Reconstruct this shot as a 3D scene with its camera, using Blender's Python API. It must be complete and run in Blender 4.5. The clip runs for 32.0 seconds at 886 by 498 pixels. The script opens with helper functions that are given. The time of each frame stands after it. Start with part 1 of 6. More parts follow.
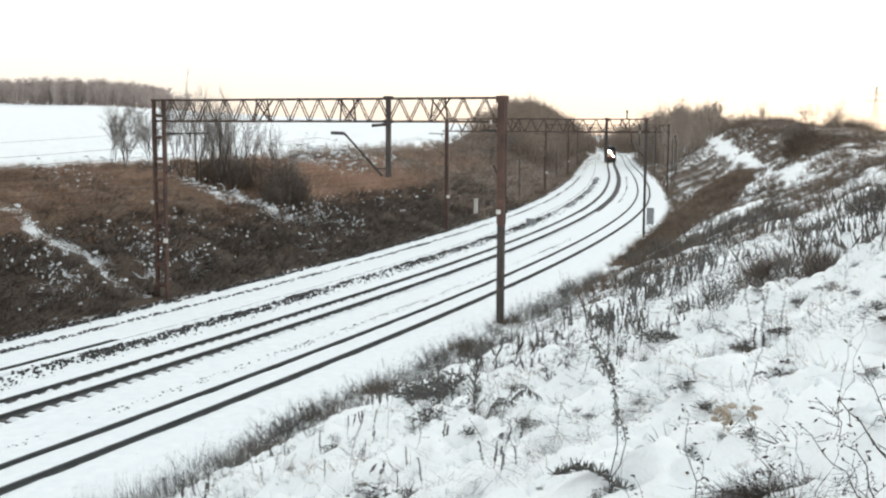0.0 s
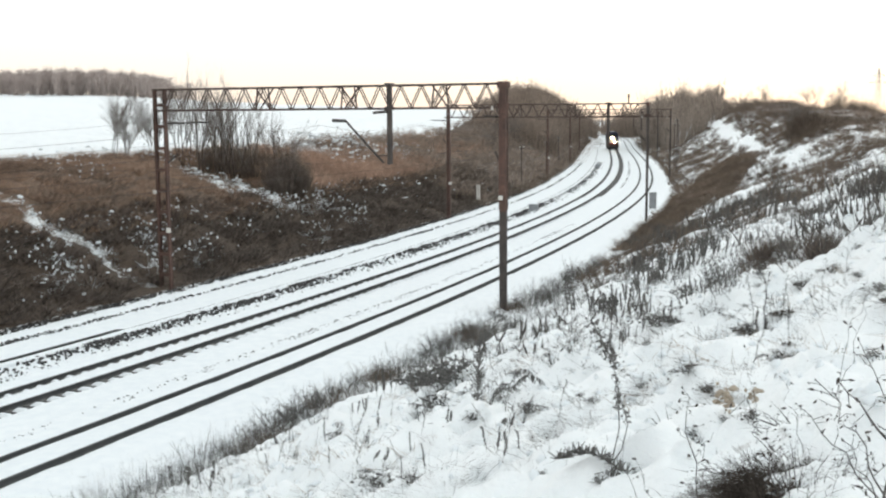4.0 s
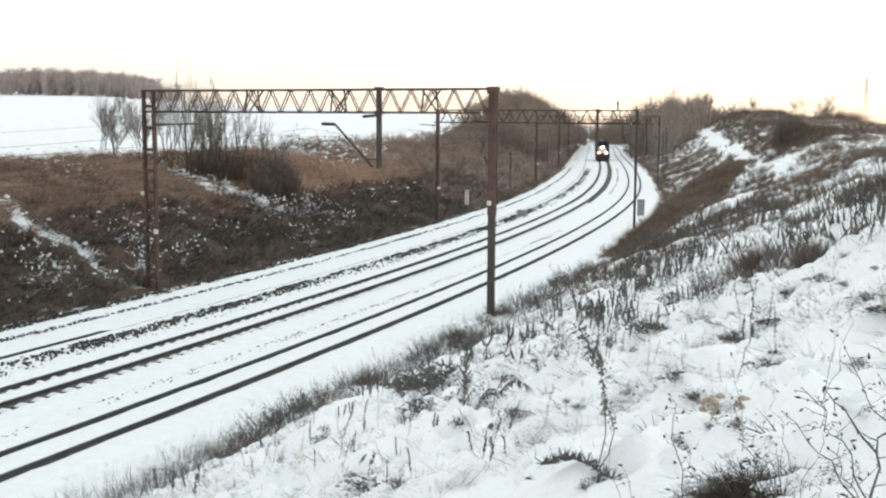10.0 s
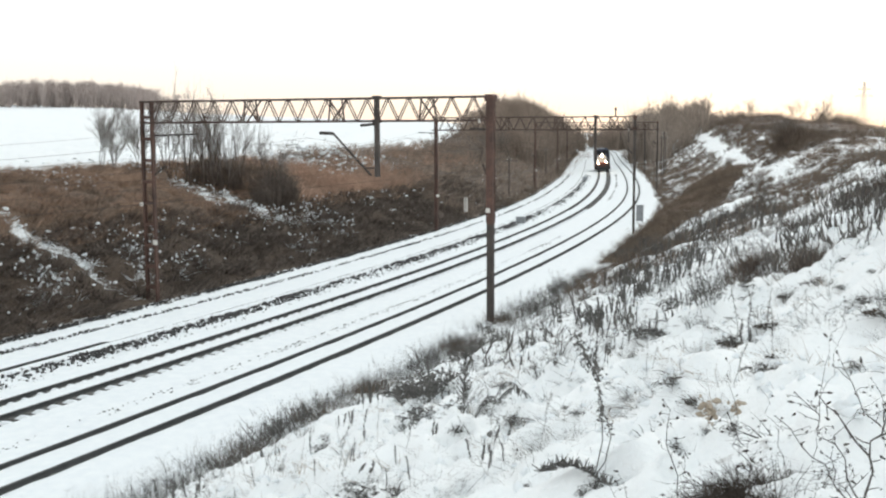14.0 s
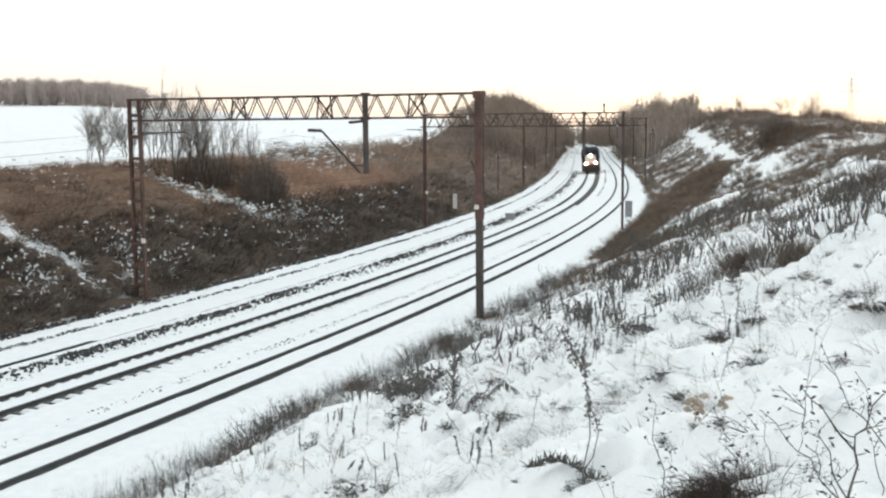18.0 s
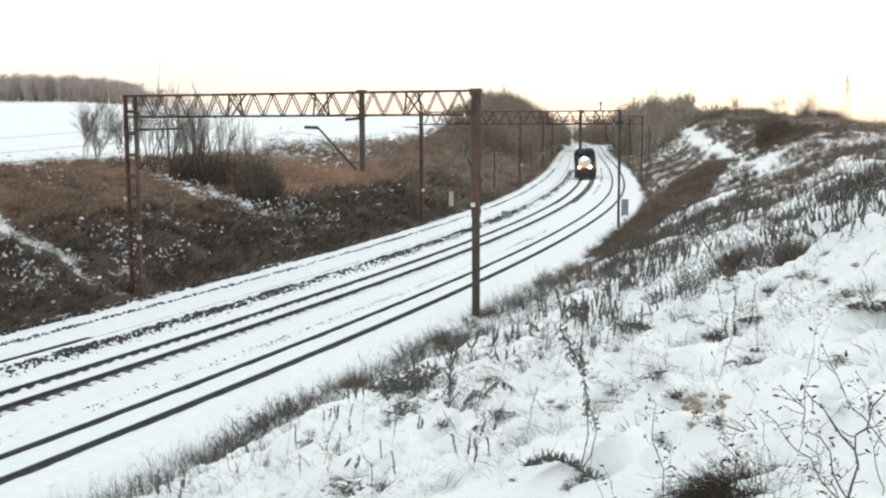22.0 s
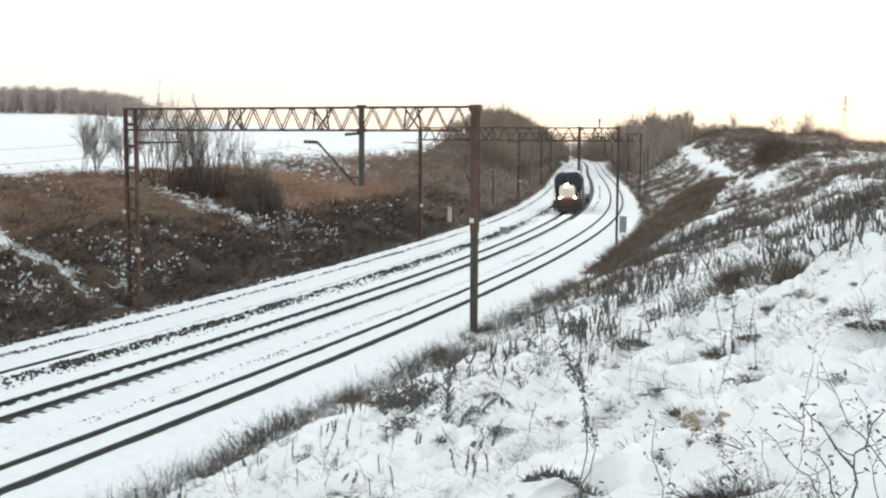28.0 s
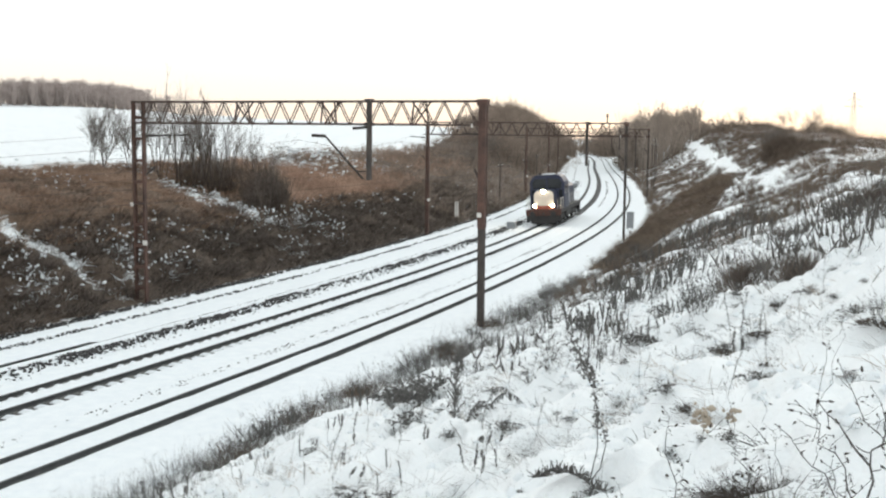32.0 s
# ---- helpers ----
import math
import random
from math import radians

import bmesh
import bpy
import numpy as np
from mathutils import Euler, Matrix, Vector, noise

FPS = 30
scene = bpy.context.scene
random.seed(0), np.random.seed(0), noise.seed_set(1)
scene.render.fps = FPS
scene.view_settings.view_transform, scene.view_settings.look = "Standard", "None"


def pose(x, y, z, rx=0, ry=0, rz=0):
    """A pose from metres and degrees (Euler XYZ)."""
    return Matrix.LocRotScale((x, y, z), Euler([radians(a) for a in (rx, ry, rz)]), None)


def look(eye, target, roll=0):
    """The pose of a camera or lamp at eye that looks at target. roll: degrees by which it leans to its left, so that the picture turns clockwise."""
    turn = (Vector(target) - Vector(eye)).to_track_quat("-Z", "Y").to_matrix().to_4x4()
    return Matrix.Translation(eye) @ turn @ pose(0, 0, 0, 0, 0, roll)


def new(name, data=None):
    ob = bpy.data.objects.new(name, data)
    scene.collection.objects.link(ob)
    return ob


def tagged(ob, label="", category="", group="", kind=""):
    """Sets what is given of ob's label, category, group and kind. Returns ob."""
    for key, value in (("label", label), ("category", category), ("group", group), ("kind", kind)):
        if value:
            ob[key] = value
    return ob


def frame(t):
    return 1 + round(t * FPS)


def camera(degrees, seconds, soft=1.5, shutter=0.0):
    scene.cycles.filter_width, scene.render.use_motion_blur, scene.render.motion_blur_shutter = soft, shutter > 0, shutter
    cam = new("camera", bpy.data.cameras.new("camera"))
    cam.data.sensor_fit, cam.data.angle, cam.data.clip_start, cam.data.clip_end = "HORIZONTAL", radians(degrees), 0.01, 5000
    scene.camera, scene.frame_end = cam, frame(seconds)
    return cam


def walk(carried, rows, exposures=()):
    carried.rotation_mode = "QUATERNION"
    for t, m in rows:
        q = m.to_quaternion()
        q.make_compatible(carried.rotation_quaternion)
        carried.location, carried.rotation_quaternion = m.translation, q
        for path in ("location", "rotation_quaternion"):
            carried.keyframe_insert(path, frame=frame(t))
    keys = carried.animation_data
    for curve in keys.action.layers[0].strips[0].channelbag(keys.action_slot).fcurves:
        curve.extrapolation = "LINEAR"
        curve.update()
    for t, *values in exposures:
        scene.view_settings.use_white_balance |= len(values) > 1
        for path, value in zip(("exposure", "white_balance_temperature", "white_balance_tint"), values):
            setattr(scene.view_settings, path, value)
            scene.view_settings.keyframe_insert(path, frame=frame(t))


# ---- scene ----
cam = camera(45.2, 32.0, soft=2.15)
# seconds, place of the hand-held camera, yaw, pitch, roll
PATH = [
    (0, 0.001, 0.008, 7.434, 0.001, -6.254, -0.306),
    (0.5, 0.006, 0.009, 7.432, 0.019, -6.351, -0.359),
    (1, 0.013, 0.023, 7.433, -0.305, -6.214, -0.519),
    (1.5, 0.003, 0.011, 7.437, -0.343, -6.039, -0.654),
    (2, 0.003, -0.005, 7.438, -0.306, -5.846, -0.444),
    (2.5, 0.006, -0.001, 7.429, -0.221, -5.878, -0.304),
    (3, 0.009, -0.009, 7.431, 0.041, -6.193, 0.074),
    (3.5, 0.017, 0.012, 7.427, -0.118, -6.436, 0.203),
    (4, 0.018, -0.004, 7.432, 0.093, -6.970, 0.324),
    (4.5, 0.024, 0.004, 7.429, 0.001, -7.287, 0.475),
    (6.5, 0.004, 0.015, 7.425, -0.301, -7.390, 0.398),
    (7, 0.005, 0.007, 7.426, 0.068, -7.434, 0.608),
    (7.5, 0.011, -0.001, 7.425, -0.127, -7.159, 0.290),
    (8, 0.007, -0.024, 7.434, -0.199, -7.208, 0.215),
    (8.5, 0.010, -0.018, 7.436, -0.176, -6.950, 0.031),
    (9, 0.014, -0.003, 7.429, -0.483, -6.853, -0.312),
    (9.5, 0.010, 0.009, 7.426, -0.368, -6.709, -0.392),
    (10, 0.014, -0.001, 7.430, -0.474, -6.718, -0.398),
    (10.5, 0.016, -0.010, 7.434, -0.552, -6.722, -0.424),
    (11, 0.019, -0.007, 7.428, -0.616, -6.742, -0.546),
    (11.5, 0.028, 0.001, 7.425, -0.754, -6.858, -0.639),
    (12, 0.026, -0.001, 7.428, -0.934, -6.900, -0.700),
    (12.5, 0.028, -0.011, 7.434, -1.011, -6.587, -0.751),
    (13, 0.034, -0.007, 7.433, -0.724, -6.293, -0.444),
    (13.5, 0.044, -0.016, 7.435, -0.436, -6.198, -0.054),
    (14, 0.043, -0.027, 7.439, -0.550, -6.310, 0.212),
    (14.5, 0.038, -0.016, 7.433, -0.468, -6.323, 0.208),
    (16.5, 0.048, -0.011, 7.437, -0.727, -6.356, 0.524),
    (17, 0.057, -0.006, 7.433, -0.785, -6.344, 0.506),
    (17.5, 0.057, -0.016, 7.437, -0.873, -6.399, 0.471),
    (18, 0.059, -0.027, 7.438, -1.144, -6.483, 0.439),
    (18.5, 0.052, -0.030, 7.439, -1.210, -6.527, 0.332),
    (19, 0.054, -0.028, 7.436, -1.082, -6.478, 0.154),
    (19.5, 0.054, -0.008, 7.437, -1.298, -6.533, 0.096),
    (20, 0.042, -0.013, 7.437, -1.308, -6.591, 0.059),
    (20.5, 0.043, 0.008, 7.432, -1.384, -6.524, 0.133),
    (21, 0.045, 0.006, 7.434, -1.483, -6.505, 0.131),
    (21.5, 0.043, -0.013, 7.437, -1.273, -6.520, 0.232),
    (22, 0.045, -0.000, 7.435, -1.340, -6.612, 0.214),
    (22.5, 0.044, -0.005, 7.434, -1.350, -6.703, 0.148),
    (23, 0.044, 0.005, 7.427, -1.506, -6.774, -0.016),
    (23.5, 0.038, 0.005, 7.426, -1.654, -6.871, -0.164),
    (24, 0.036, 0.008, 7.428, -1.932, -6.947, -0.342),
    (24.5, 0.031, -0.000, 7.430, -1.904, -6.800, -0.463),
    (25, 0.024, -0.001, 7.428, -1.907, -6.481, -0.620),
    (25.5, 0.027, -0.002, 7.430, -1.702, -6.339, -0.565),
    (27.5, 0.030, -0.006, 7.433, -1.520, -6.093, -0.316),
    (28, 0.024, -0.030, 7.440, -1.402, -5.783, -0.296),
    (28.5, 0.036, -0.018, 7.433, -1.343, -5.624, -0.258),
    (29, 0.026, -0.016, 7.434, -1.254, -5.596, -0.318),
    (29.5, 0.017, -0.023, 7.437, -1.334, -5.446, -0.313),
    (30, 0.012, 0.001, 7.431, -1.257, -5.522, -0.369),
    (30.5, 0.013, 0.004, 7.429, -1.161, -5.632, -0.390),
    (31, 0.016, 0.013, 7.428, -1.119, -5.810, -0.518),
    (31.5, 0.012, 0.010, 7.427, -1.008, -5.922, -0.473),
    (32, -0.002, 0.012, 7.428, -1.024, -6.070, -0.592),
]
walk(cam, [(t, pose(x, y, z, 90 + p, r, a)) for t, x, y, z, a, p, r in PATH])

# world and light: an overcast winter dusk, warm along the horizon
SUN_EL, SUN_AZ = 24.0, 24.0
world = bpy.data.worlds.new("winter_sky")
scene.world = world
world.use_nodes = True
wn, wl = world.node_tree.nodes, world.node_tree.links
wn.clear()
w_out = wn.new("ShaderNodeOutputWorld")
w_bg = wn.new("ShaderNodeBackground")
w_cloud = wn.new("ShaderNodeBackground")
w_add = wn.new("ShaderNodeAddShader")
sky = wn.new("ShaderNodeTexSky")
sky.sky_type = "NISHITA"
sky.sun_disc = False
sky.sun_elevation = radians(SUN_EL)
sky.sun_rotation = radians(SUN_AZ)
sky.air_density, sky.dust_density, sky.ozone_density = 1.0, 1.0, 1.0
w_bg.inputs["Strength"].default_value = 0.02
w_cloud.inputs["Strength"].default_value = 1.02
w_co = wn.new("ShaderNodeTexCoord")
w_sep = wn.new("ShaderNodeSeparateXYZ")
w_ramp = wn.new("ShaderNodeValToRGB")
we = w_ramp.color_ramp.elements
we.new(0.5), we.new(0.5), we.new(0.5), we.new(0.5)
for el, (p, c) in zip(we, ((0.0, (0.92, 0.79, 0.69)), (0.03, (0.96, 0.865, 0.775)), (0.065, (0.995, 0.935, 0.862)), (0.12, (1.035, 1.0, 0.955)), (0.23, (1.12, 1.12, 1.10)), (0.75, (0.85, 0.925, 0.935)))):
    el.position, el.color = p, (*c, 1)
wl.new(w_co.outputs["Generated"], w_sep.inputs[0])
wl.new(w_sep.outputs["Z"], w_ramp.inputs["Fac"])
wl.new(w_ramp.outputs["Color"], w_cloud.inputs["Color"])
wl.new(sky.outputs["Color"], w_bg.inputs["Color"])
wl.new(w_bg.outputs[0], w_add.inputs[0])
wl.new(w_cloud.outputs[0], w_add.inputs[1])
wl.new(w_add.outputs[0], w_out.inputs["Surface"])
sun_data = bpy.data.lights.new("sun", "SUN")
sun_data.energy, sun_data.angle, sun_data.color = 0.45, radians(20), (1.0, 0.88, 0.74)
sun = new("sun", sun_data)
sun_dir = Vector((math.sin(radians(SUN_AZ)) * math.cos(radians(SUN_EL)), math.cos(radians(SUN_AZ)) * math.cos(radians(SUN_EL)), math.sin(radians(SUN_EL))))
sun.matrix_world = look(sun_dir * 300, (0, 0, 0))
scene.view_settings.exposure = 0.0


# materials
def nodes_of(name):
    m = bpy.data.materials.new(name)
    m.use_nodes = True
    n, l = m.node_tree.nodes, m.node_tree.links
    return m, n, l, n["Principled BSDF"]


def noise_node(n, l, scale, detail=4.0, rough=0.6, coord="Object"):
    c = n.new("ShaderNodeTexCoord")
    t = n.new("ShaderNodeTexNoise")
    t.inputs["Scale"].default_value, t.inputs["Detail"].default_value, t.inputs["Roughness"].default_value = scale, detail, rough
    l.new(c.outputs[coord], t.inputs["Vector"])
    return t.outputs["Fac"]


def ramp(n, l, fac, stops):
    r = n.new("ShaderNodeValToRGB")
    e = r.color_ramp.elements
    while len(e) < len(stops):
        e.new(0.5)
    for el, (p, c) in zip(e, stops):
        el.position, el.color = p, (*c, 1) if len(c) == 3 else c
    l.new(fac, r.inputs["Fac"])
    return r.outputs["Color"]


def mix(n, l, fac, a, b, mode="MIX"):
    m = n.new("ShaderNodeMix")
    m.data_type, m.blend_type = "RGBA", mode
    for sock, v in ((m.inputs["Factor"], fac), (m.inputs["A"], a), (m.inputs["B"], b)):
        if isinstance(v, (int, float)):
            sock.default_value = v
        elif isinstance(v, tuple):
            sock.default_value = (*v, 1)
        else:
            l.new(v, sock)
    return m.outputs["Result"]


def bump(n, l, b, height, strength, dist):
    k = n.new("ShaderNodeBump")
    k.inputs["Strength"].default_value, k.inputs["Distance"].default_value = strength, dist
    l.new(height, k.inputs["Height"])
    l.new(k.outputs["Normal"], b.inputs["Normal"])


def surface(name, dark, light, scale, rough=0.7, metal=0.0, relief=0.3, dist=0.01, fine=None, island=0.0, each=0.0, spec=None):
    """Two-scale mottled surface between two colours."""
    m, n, l, b = nodes_of(name)
    f1 = noise_node(n, l, scale)
    f2 = noise_node(n, l, fine or scale * 9, 3.0)
    c1 = ramp(n, l, f1, [(0.3, dark), (0.7, light)])
    c = mix(n, l, 0.35, c1, ramp(n, l, f2, [(0.3, dark), (0.7, light)]))
    if island or each:
        g = n.new("ShaderNodeNewGeometry" if island else "ShaderNodeObjectInfo")
        amount = island or each
        v = ramp(n, l, g.outputs["Random Per Island" if island else "Random"], [(0, (1 - amount,) * 3), (1, (1 + amount,) * 3)])
        c = mix(n, l, 1.0, c, v, "MULTIPLY")
    l.new(c, b.inputs["Base Color"])
    b.inputs["Roughness"].default_value, b.inputs["Metallic"].default_value = rough, metal
    if spec is not None:
        b.inputs["Specular IOR Level"].default_value = spec
    if relief:
        bump(n, l, b, f2, relief, dist)
    return m


def glow(name, colour, strength):
    m, n, l, b = nodes_of(name)
    b.inputs["Base Color"].default_value = (*colour, 1)
    b.inputs["Emission Color"].default_value = (*colour, 1)
    b.inputs["Emission Strength"].default_value = strength
    return m


def ground_material():
    """Snow, with dead brown litter showing where the land carries scrub."""
    m, n, l, b = nodes_of("snow_ground")
    a = n.new("ShaderNodeAttribute")
    a.attribute_name = "litter"
    big, mid, fine = noise_node(n, l, 0.35, 5.0, 0.6), noise_node(n, l, 2.6, 5.0, 0.65), noise_node(n, l, 22.0, 4.0, 0.6)
    snow = mix(n, l, 0.4, ramp(n, l, big, [(0.3, (0.885, 0.91, 0.92)), (0.7, (0.95, 0.965, 0.965))]), ramp(n, l, fine, [(0.3, (0.87, 0.898, 0.91)), (0.7, (0.955, 0.97, 0.967))]))
    litter = mix(n, l, 0.5, ramp(n, l, mid, [(0.25, (0.085, 0.063, 0.048)), (0.75, (0.27, 0.182, 0.125))]), ramp(n, l, fine, [(0.3, (0.07, 0.053, 0.042)), (0.7, (0.25, 0.168, 0.115))]))
    a2 = n.new("ShaderNodeAttribute")
    a2.attribute_name = "leaf_mould"
    mould = ramp(n, l, fine, [(0.3, (0.045, 0.034, 0.027)), (0.7, (0.15, 0.107, 0.078))])
    litter = mix(n, l, a2.outputs["Fac"], litter, mould)
    s = n.new("ShaderNodeMath")
    s.operation = "MULTIPLY_ADD"
    s.inputs[1].default_value, s.inputs[2].default_value = 1.1, -0.55
    l.new(mid, s.inputs[0])
    t = n.new("ShaderNodeMath")
    t.operation = "ADD"
    l.new(s.outputs[0], t.inputs[0])
    l.new(a.outputs["Fac"], t.inputs[1])
    fac = ramp(n, l, t.outputs[0], [(0.42, (0, 0, 0)), (0.58, (1, 1, 1))])
    l.new(mix(n, l, fac, snow, litter), b.inputs["Base Color"])
    b.inputs["Roughness"].default_value = 0.75
    b.inputs["Specular IOR Level"].default_value = 0.25
    h = n.new("ShaderNodeMath")
    h.operation = "MULTIPLY_ADD"
    h.inputs[1].default_value = 0.35
    l.new(fine, h.inputs[0])
    l.new(mid, h.inputs[2])
    bump(n, l, b, h.outputs[0], 0.55, 0.14)
    return m


M_GROUND = ground_material()
M_SNOW = surface("snow", (0.79, 0.83, 0.86), (0.91, 0.935, 0.94), 3.0, 0.75, relief=0.4, dist=0.05, fine=18, spec=0.25)
M_BALLAST = surface("ballast", (0.045, 0.045, 0.046), (0.11, 0.11, 0.11), 6.0, 0.9, relief=0.8, dist=0.04, fine=30)
M_CLOD = surface("ballast_clods", (0.034, 0.034, 0.034), (0.090, 0.087, 0.084), 5.0, 0.9, island=0.4)
M_RAIL = surface("rail_steel", (0.056, 0.060, 0.060), (0.112, 0.114, 0.113), 2.0, 0.75, relief=0.2, spec=0.25)
M_SLEEPER = surface("sleeper_concrete", (0.10, 0.098, 0.095), (0.22, 0.21, 0.20), 4.0, 0.85, each=0.2)
M_RUST = surface("rusty_steel", (0.040, 0.031, 0.029), (0.165, 0.094, 0.073), 1.6, 0.8, fine=11, spec=0.25)
M_LATTICE = surface("weathered_lattice", (0.050, 0.038, 0.034), (0.135, 0.096, 0.079), 1.3, 0.8, fine=14, spec=0.25)
M_DARKSTEEL = surface("dark_painted_steel", (0.038, 0.034, 0.033), (0.105, 0.088, 0.078), 1.5, 0.8, spec=0.25)
M_SCRUB = surface("scrub_twigs", (0.235, 0.165, 0.124), (0.48, 0.338, 0.25), 0.25, 0.9, relief=0, fine=3.0, island=0.35, spec=0.1)
M_BRAMBLE = surface("bramble_twigs", (0.10, 0.082, 0.069), (0.24, 0.186, 0.146), 0.25, 0.9, relief=0, fine=3.0, island=0.4, spec=0.1)
M_TANGLE = surface("tangled_brambles", (0.064, 0.055, 0.049), (0.20, 0.163, 0.138), 0.5, 0.9, relief=0, fine=4.0, island=0.65, spec=0.1)
M_GULLY = surface("gully_grass", (0.130, 0.104, 0.082), (0.32, 0.245, 0.185), 0.25, 0.9, relief=0, fine=3.0, island=0.4, spec=0.1)
M_DARKTWIG = surface("dark_wet_twigs", (0.035, 0.031, 0.028), (0.105, 0.086, 0.072), 0.6, 0.9, relief=0, fine=4.0, island=0.4, spec=0.1)
M_BARK = surface("bare_bark", (0.045, 0.036, 0.030), (0.135, 0.105, 0.085), 3.0, 0.9, relief=0.3, spec=0.15)
M_TWIG = surface("bare_twigs", (0.11, 0.088, 0.074), (0.25, 0.198, 0.165), 1.0, 0.9, relief=0, island=0.3, spec=0.1)
M_WILLOW = surface("willow_twigs", (0.125, 0.11, 0.10), (0.275, 0.24, 0.215), 1.0, 0.9, relief=0, island=0.3, spec=0.1)
# twigs of the farthest woods: distance haze is put into this paler base colour
M_FARTWIG = surface("haze_paled_twigs", (0.31, 0.265, 0.245), (0.54, 0.465, 0.43), 0.05, 0.95, relief=0, fine=0.6, island=0.25, spec=0.05)
M_WEED = surface("dead_weed", (0.076, 0.075, 0.073), (0.22, 0.21, 0.197), 6.0, 0.9, relief=0, island=0.35, spec=0.1)
M_RUSTSCRUB = surface("rust_scrub", (0.32, 0.217, 0.164), (0.63, 0.44, 0.33), 0.25, 0.9, relief=0, fine=3.0, island=0.35, spec=0.1)
M_TAN = surface("tan_leaf", (0.38, 0.32, 0.25), (0.58, 0.50, 0.41), 20.0, 0.8, relief=0.2, spec=0.1)
M_STRAW = surface("straw_grass", (0.27, 0.225, 0.18), (0.48, 0.41, 0.34), 8.0, 0.85, relief=0, island=0.25, spec=0.1)
M_LEAF = surface("withered_leaf", (0.030, 0.026, 0.024), (0.085, 0.068, 0.055), 40.0, 0.85, relief=0, each=0.3, spec=0.15)
M_BRIAR = surface("briar_bark", (0.052, 0.048, 0.046), (0.14, 0.128, 0.12), 30.0, 0.8, relief=0.2, spec=0.2)
M_STALK = surface("dark_stalk", (0.064, 0.061, 0.058), (0.19, 0.175, 0.16), 5.0, 0.9, relief=0, island=0.35, spec=0.1)
# bare twigs with a veil of distance haze mixed into the colour
M_HAZETWIG = surface("haze_greyed_twigs", (0.215, 0.18, 0.152), (0.42, 0.35, 0.298), 0.25, 0.9, relief=0, fine=3.0, island=0.35, spec=0.05)
# hillside twigs, brown lifted lighter than near scrub to stand in for haze
M_HILLTWIG = surface("haze_lifted_twigs", (0.19, 0.154, 0.128), (0.395, 0.316, 0.258), 0.25, 0.9, relief=0, fine=3.0, island=0.35, spec=0.05)


# plan of the line and the land
CURV_S = np.array([-60, 0, 30, 60, 90, 120, 150, 190, 240, 320, 400, 440, 640.0])
CURV_K = np.array([0.00126, 0.00171, 0.00215, 0.00209, 0.0022, 0.0012, 0.00046, 0.00039, -0.00041, 0.00039, 0.0005, 0.0035, 0.0035])
STEP = 2.0


def lay_curve():
    """Centre line of the middle track: places and headings every two metres."""
    s = np.arange(-60, 640, STEP)
    k = np.interp(s, CURV_S, CURV_K)
    i0 = int(60 / STEP)
    h = np.concatenate([[0], np.cumsum((k[1:] + k[:-1]) / 2 * STEP)])
    h += 1.1421 - h[i0]
    mid = (h[1:] + h[:-1]) / 2
    x = np.concatenate([[0], np.cumsum(np.cos(mid) * STEP)])
    y = np.concatenate([[0], np.cumsum(np.sin(mid) * STEP)])
    return s, x - x[i0] - 15.282, y - y[i0] + 21.263, h


LINE_S, LINE_X, LINE_Y, LINE_H = lay_curve()


def on_line(s, o, z=0.0):
    """World place at arc length s, o metres to the right of the middle track."""
    x, y, h = (np.interp(s, LINE_S, a) for a in (LINE_X, LINE_Y, LINE_H))
    return x + o * np.sin(h), y - o * np.cos(h), z + 0 * x


def near_track(s):
    """Offset of the near track's centre, which draws in towards the far end."""
    return 4.932 - 0.511 * np.clip(np.asarray(s, float) / 150, 0, 1.2)


CANT = 0.061


def deck(s, o):
    """Height of the two superelevated tracks' plane over the datum."""
    c = near_track(s) + 0 * o
    m = o < (c / 2)
    mid = -0.092 + CANT * np.clip(o, -1.3, 1.3)
    near = 0.063 + 1.33 * CANT * np.clip(o - c, -1.3, 1.3)
    a, b = smooth(o, -3.2, -1.4), smooth(o, 1.4, 3.2)
    z = (-0.075 * (1 - a) + mid * a) * (1 - b) + near * b
    return z - 0.13 * smooth(o, c + 1.4, c + 3.2)


def line_coords(x, y):
    """Arc length and offset to the right for world places (arrays)."""
    x, y = np.atleast_1d(np.asarray(x, float)), np.atleast_1d(np.asarray(y, float))
    s_out, o_out = np.zeros(len(x)), np.zeros(len(x))
    ax, ay, bx, by = LINE_X[:-1], LINE_Y[:-1], LINE_X[1:], LINE_Y[1:]
    dx, dy = (bx - ax) / STEP, (by - ay) / STEP
    for a in range(0, len(x), 8000):
        px, py = x[a:a + 8000, None] - ax, y[a:a + 8000, None] - ay
        t = np.clip(px * dx + py * dy, 0, STEP)
        t[:, 0] = np.minimum(px[:, 0] * dx[0] + py[:, 0] * dy[0], STEP)
        t[:, -1] = np.maximum(px[:, -1] * dx[-1] + py[:, -1] * dy[-1], 0)
        d2 = (px - t * dx) ** 2 + (py - t * dy) ** 2
        i = np.argmin(d2, 1)
        r = np.arange(len(i))
        side = np.sign(px[r, i] * dy[i] - py[r, i] * dx[i])
        s_out[a:a + 8000] = LINE_S[i] + t[r, i]
        o_out[a:a + 8000] = side * np.sqrt(d2[r, i])
    return s_out, o_out


def smooth(v, a, b):
    t = np.clip((v - a) / (b - a), 0, 1)
    return t * t * (3 - 2 * t)


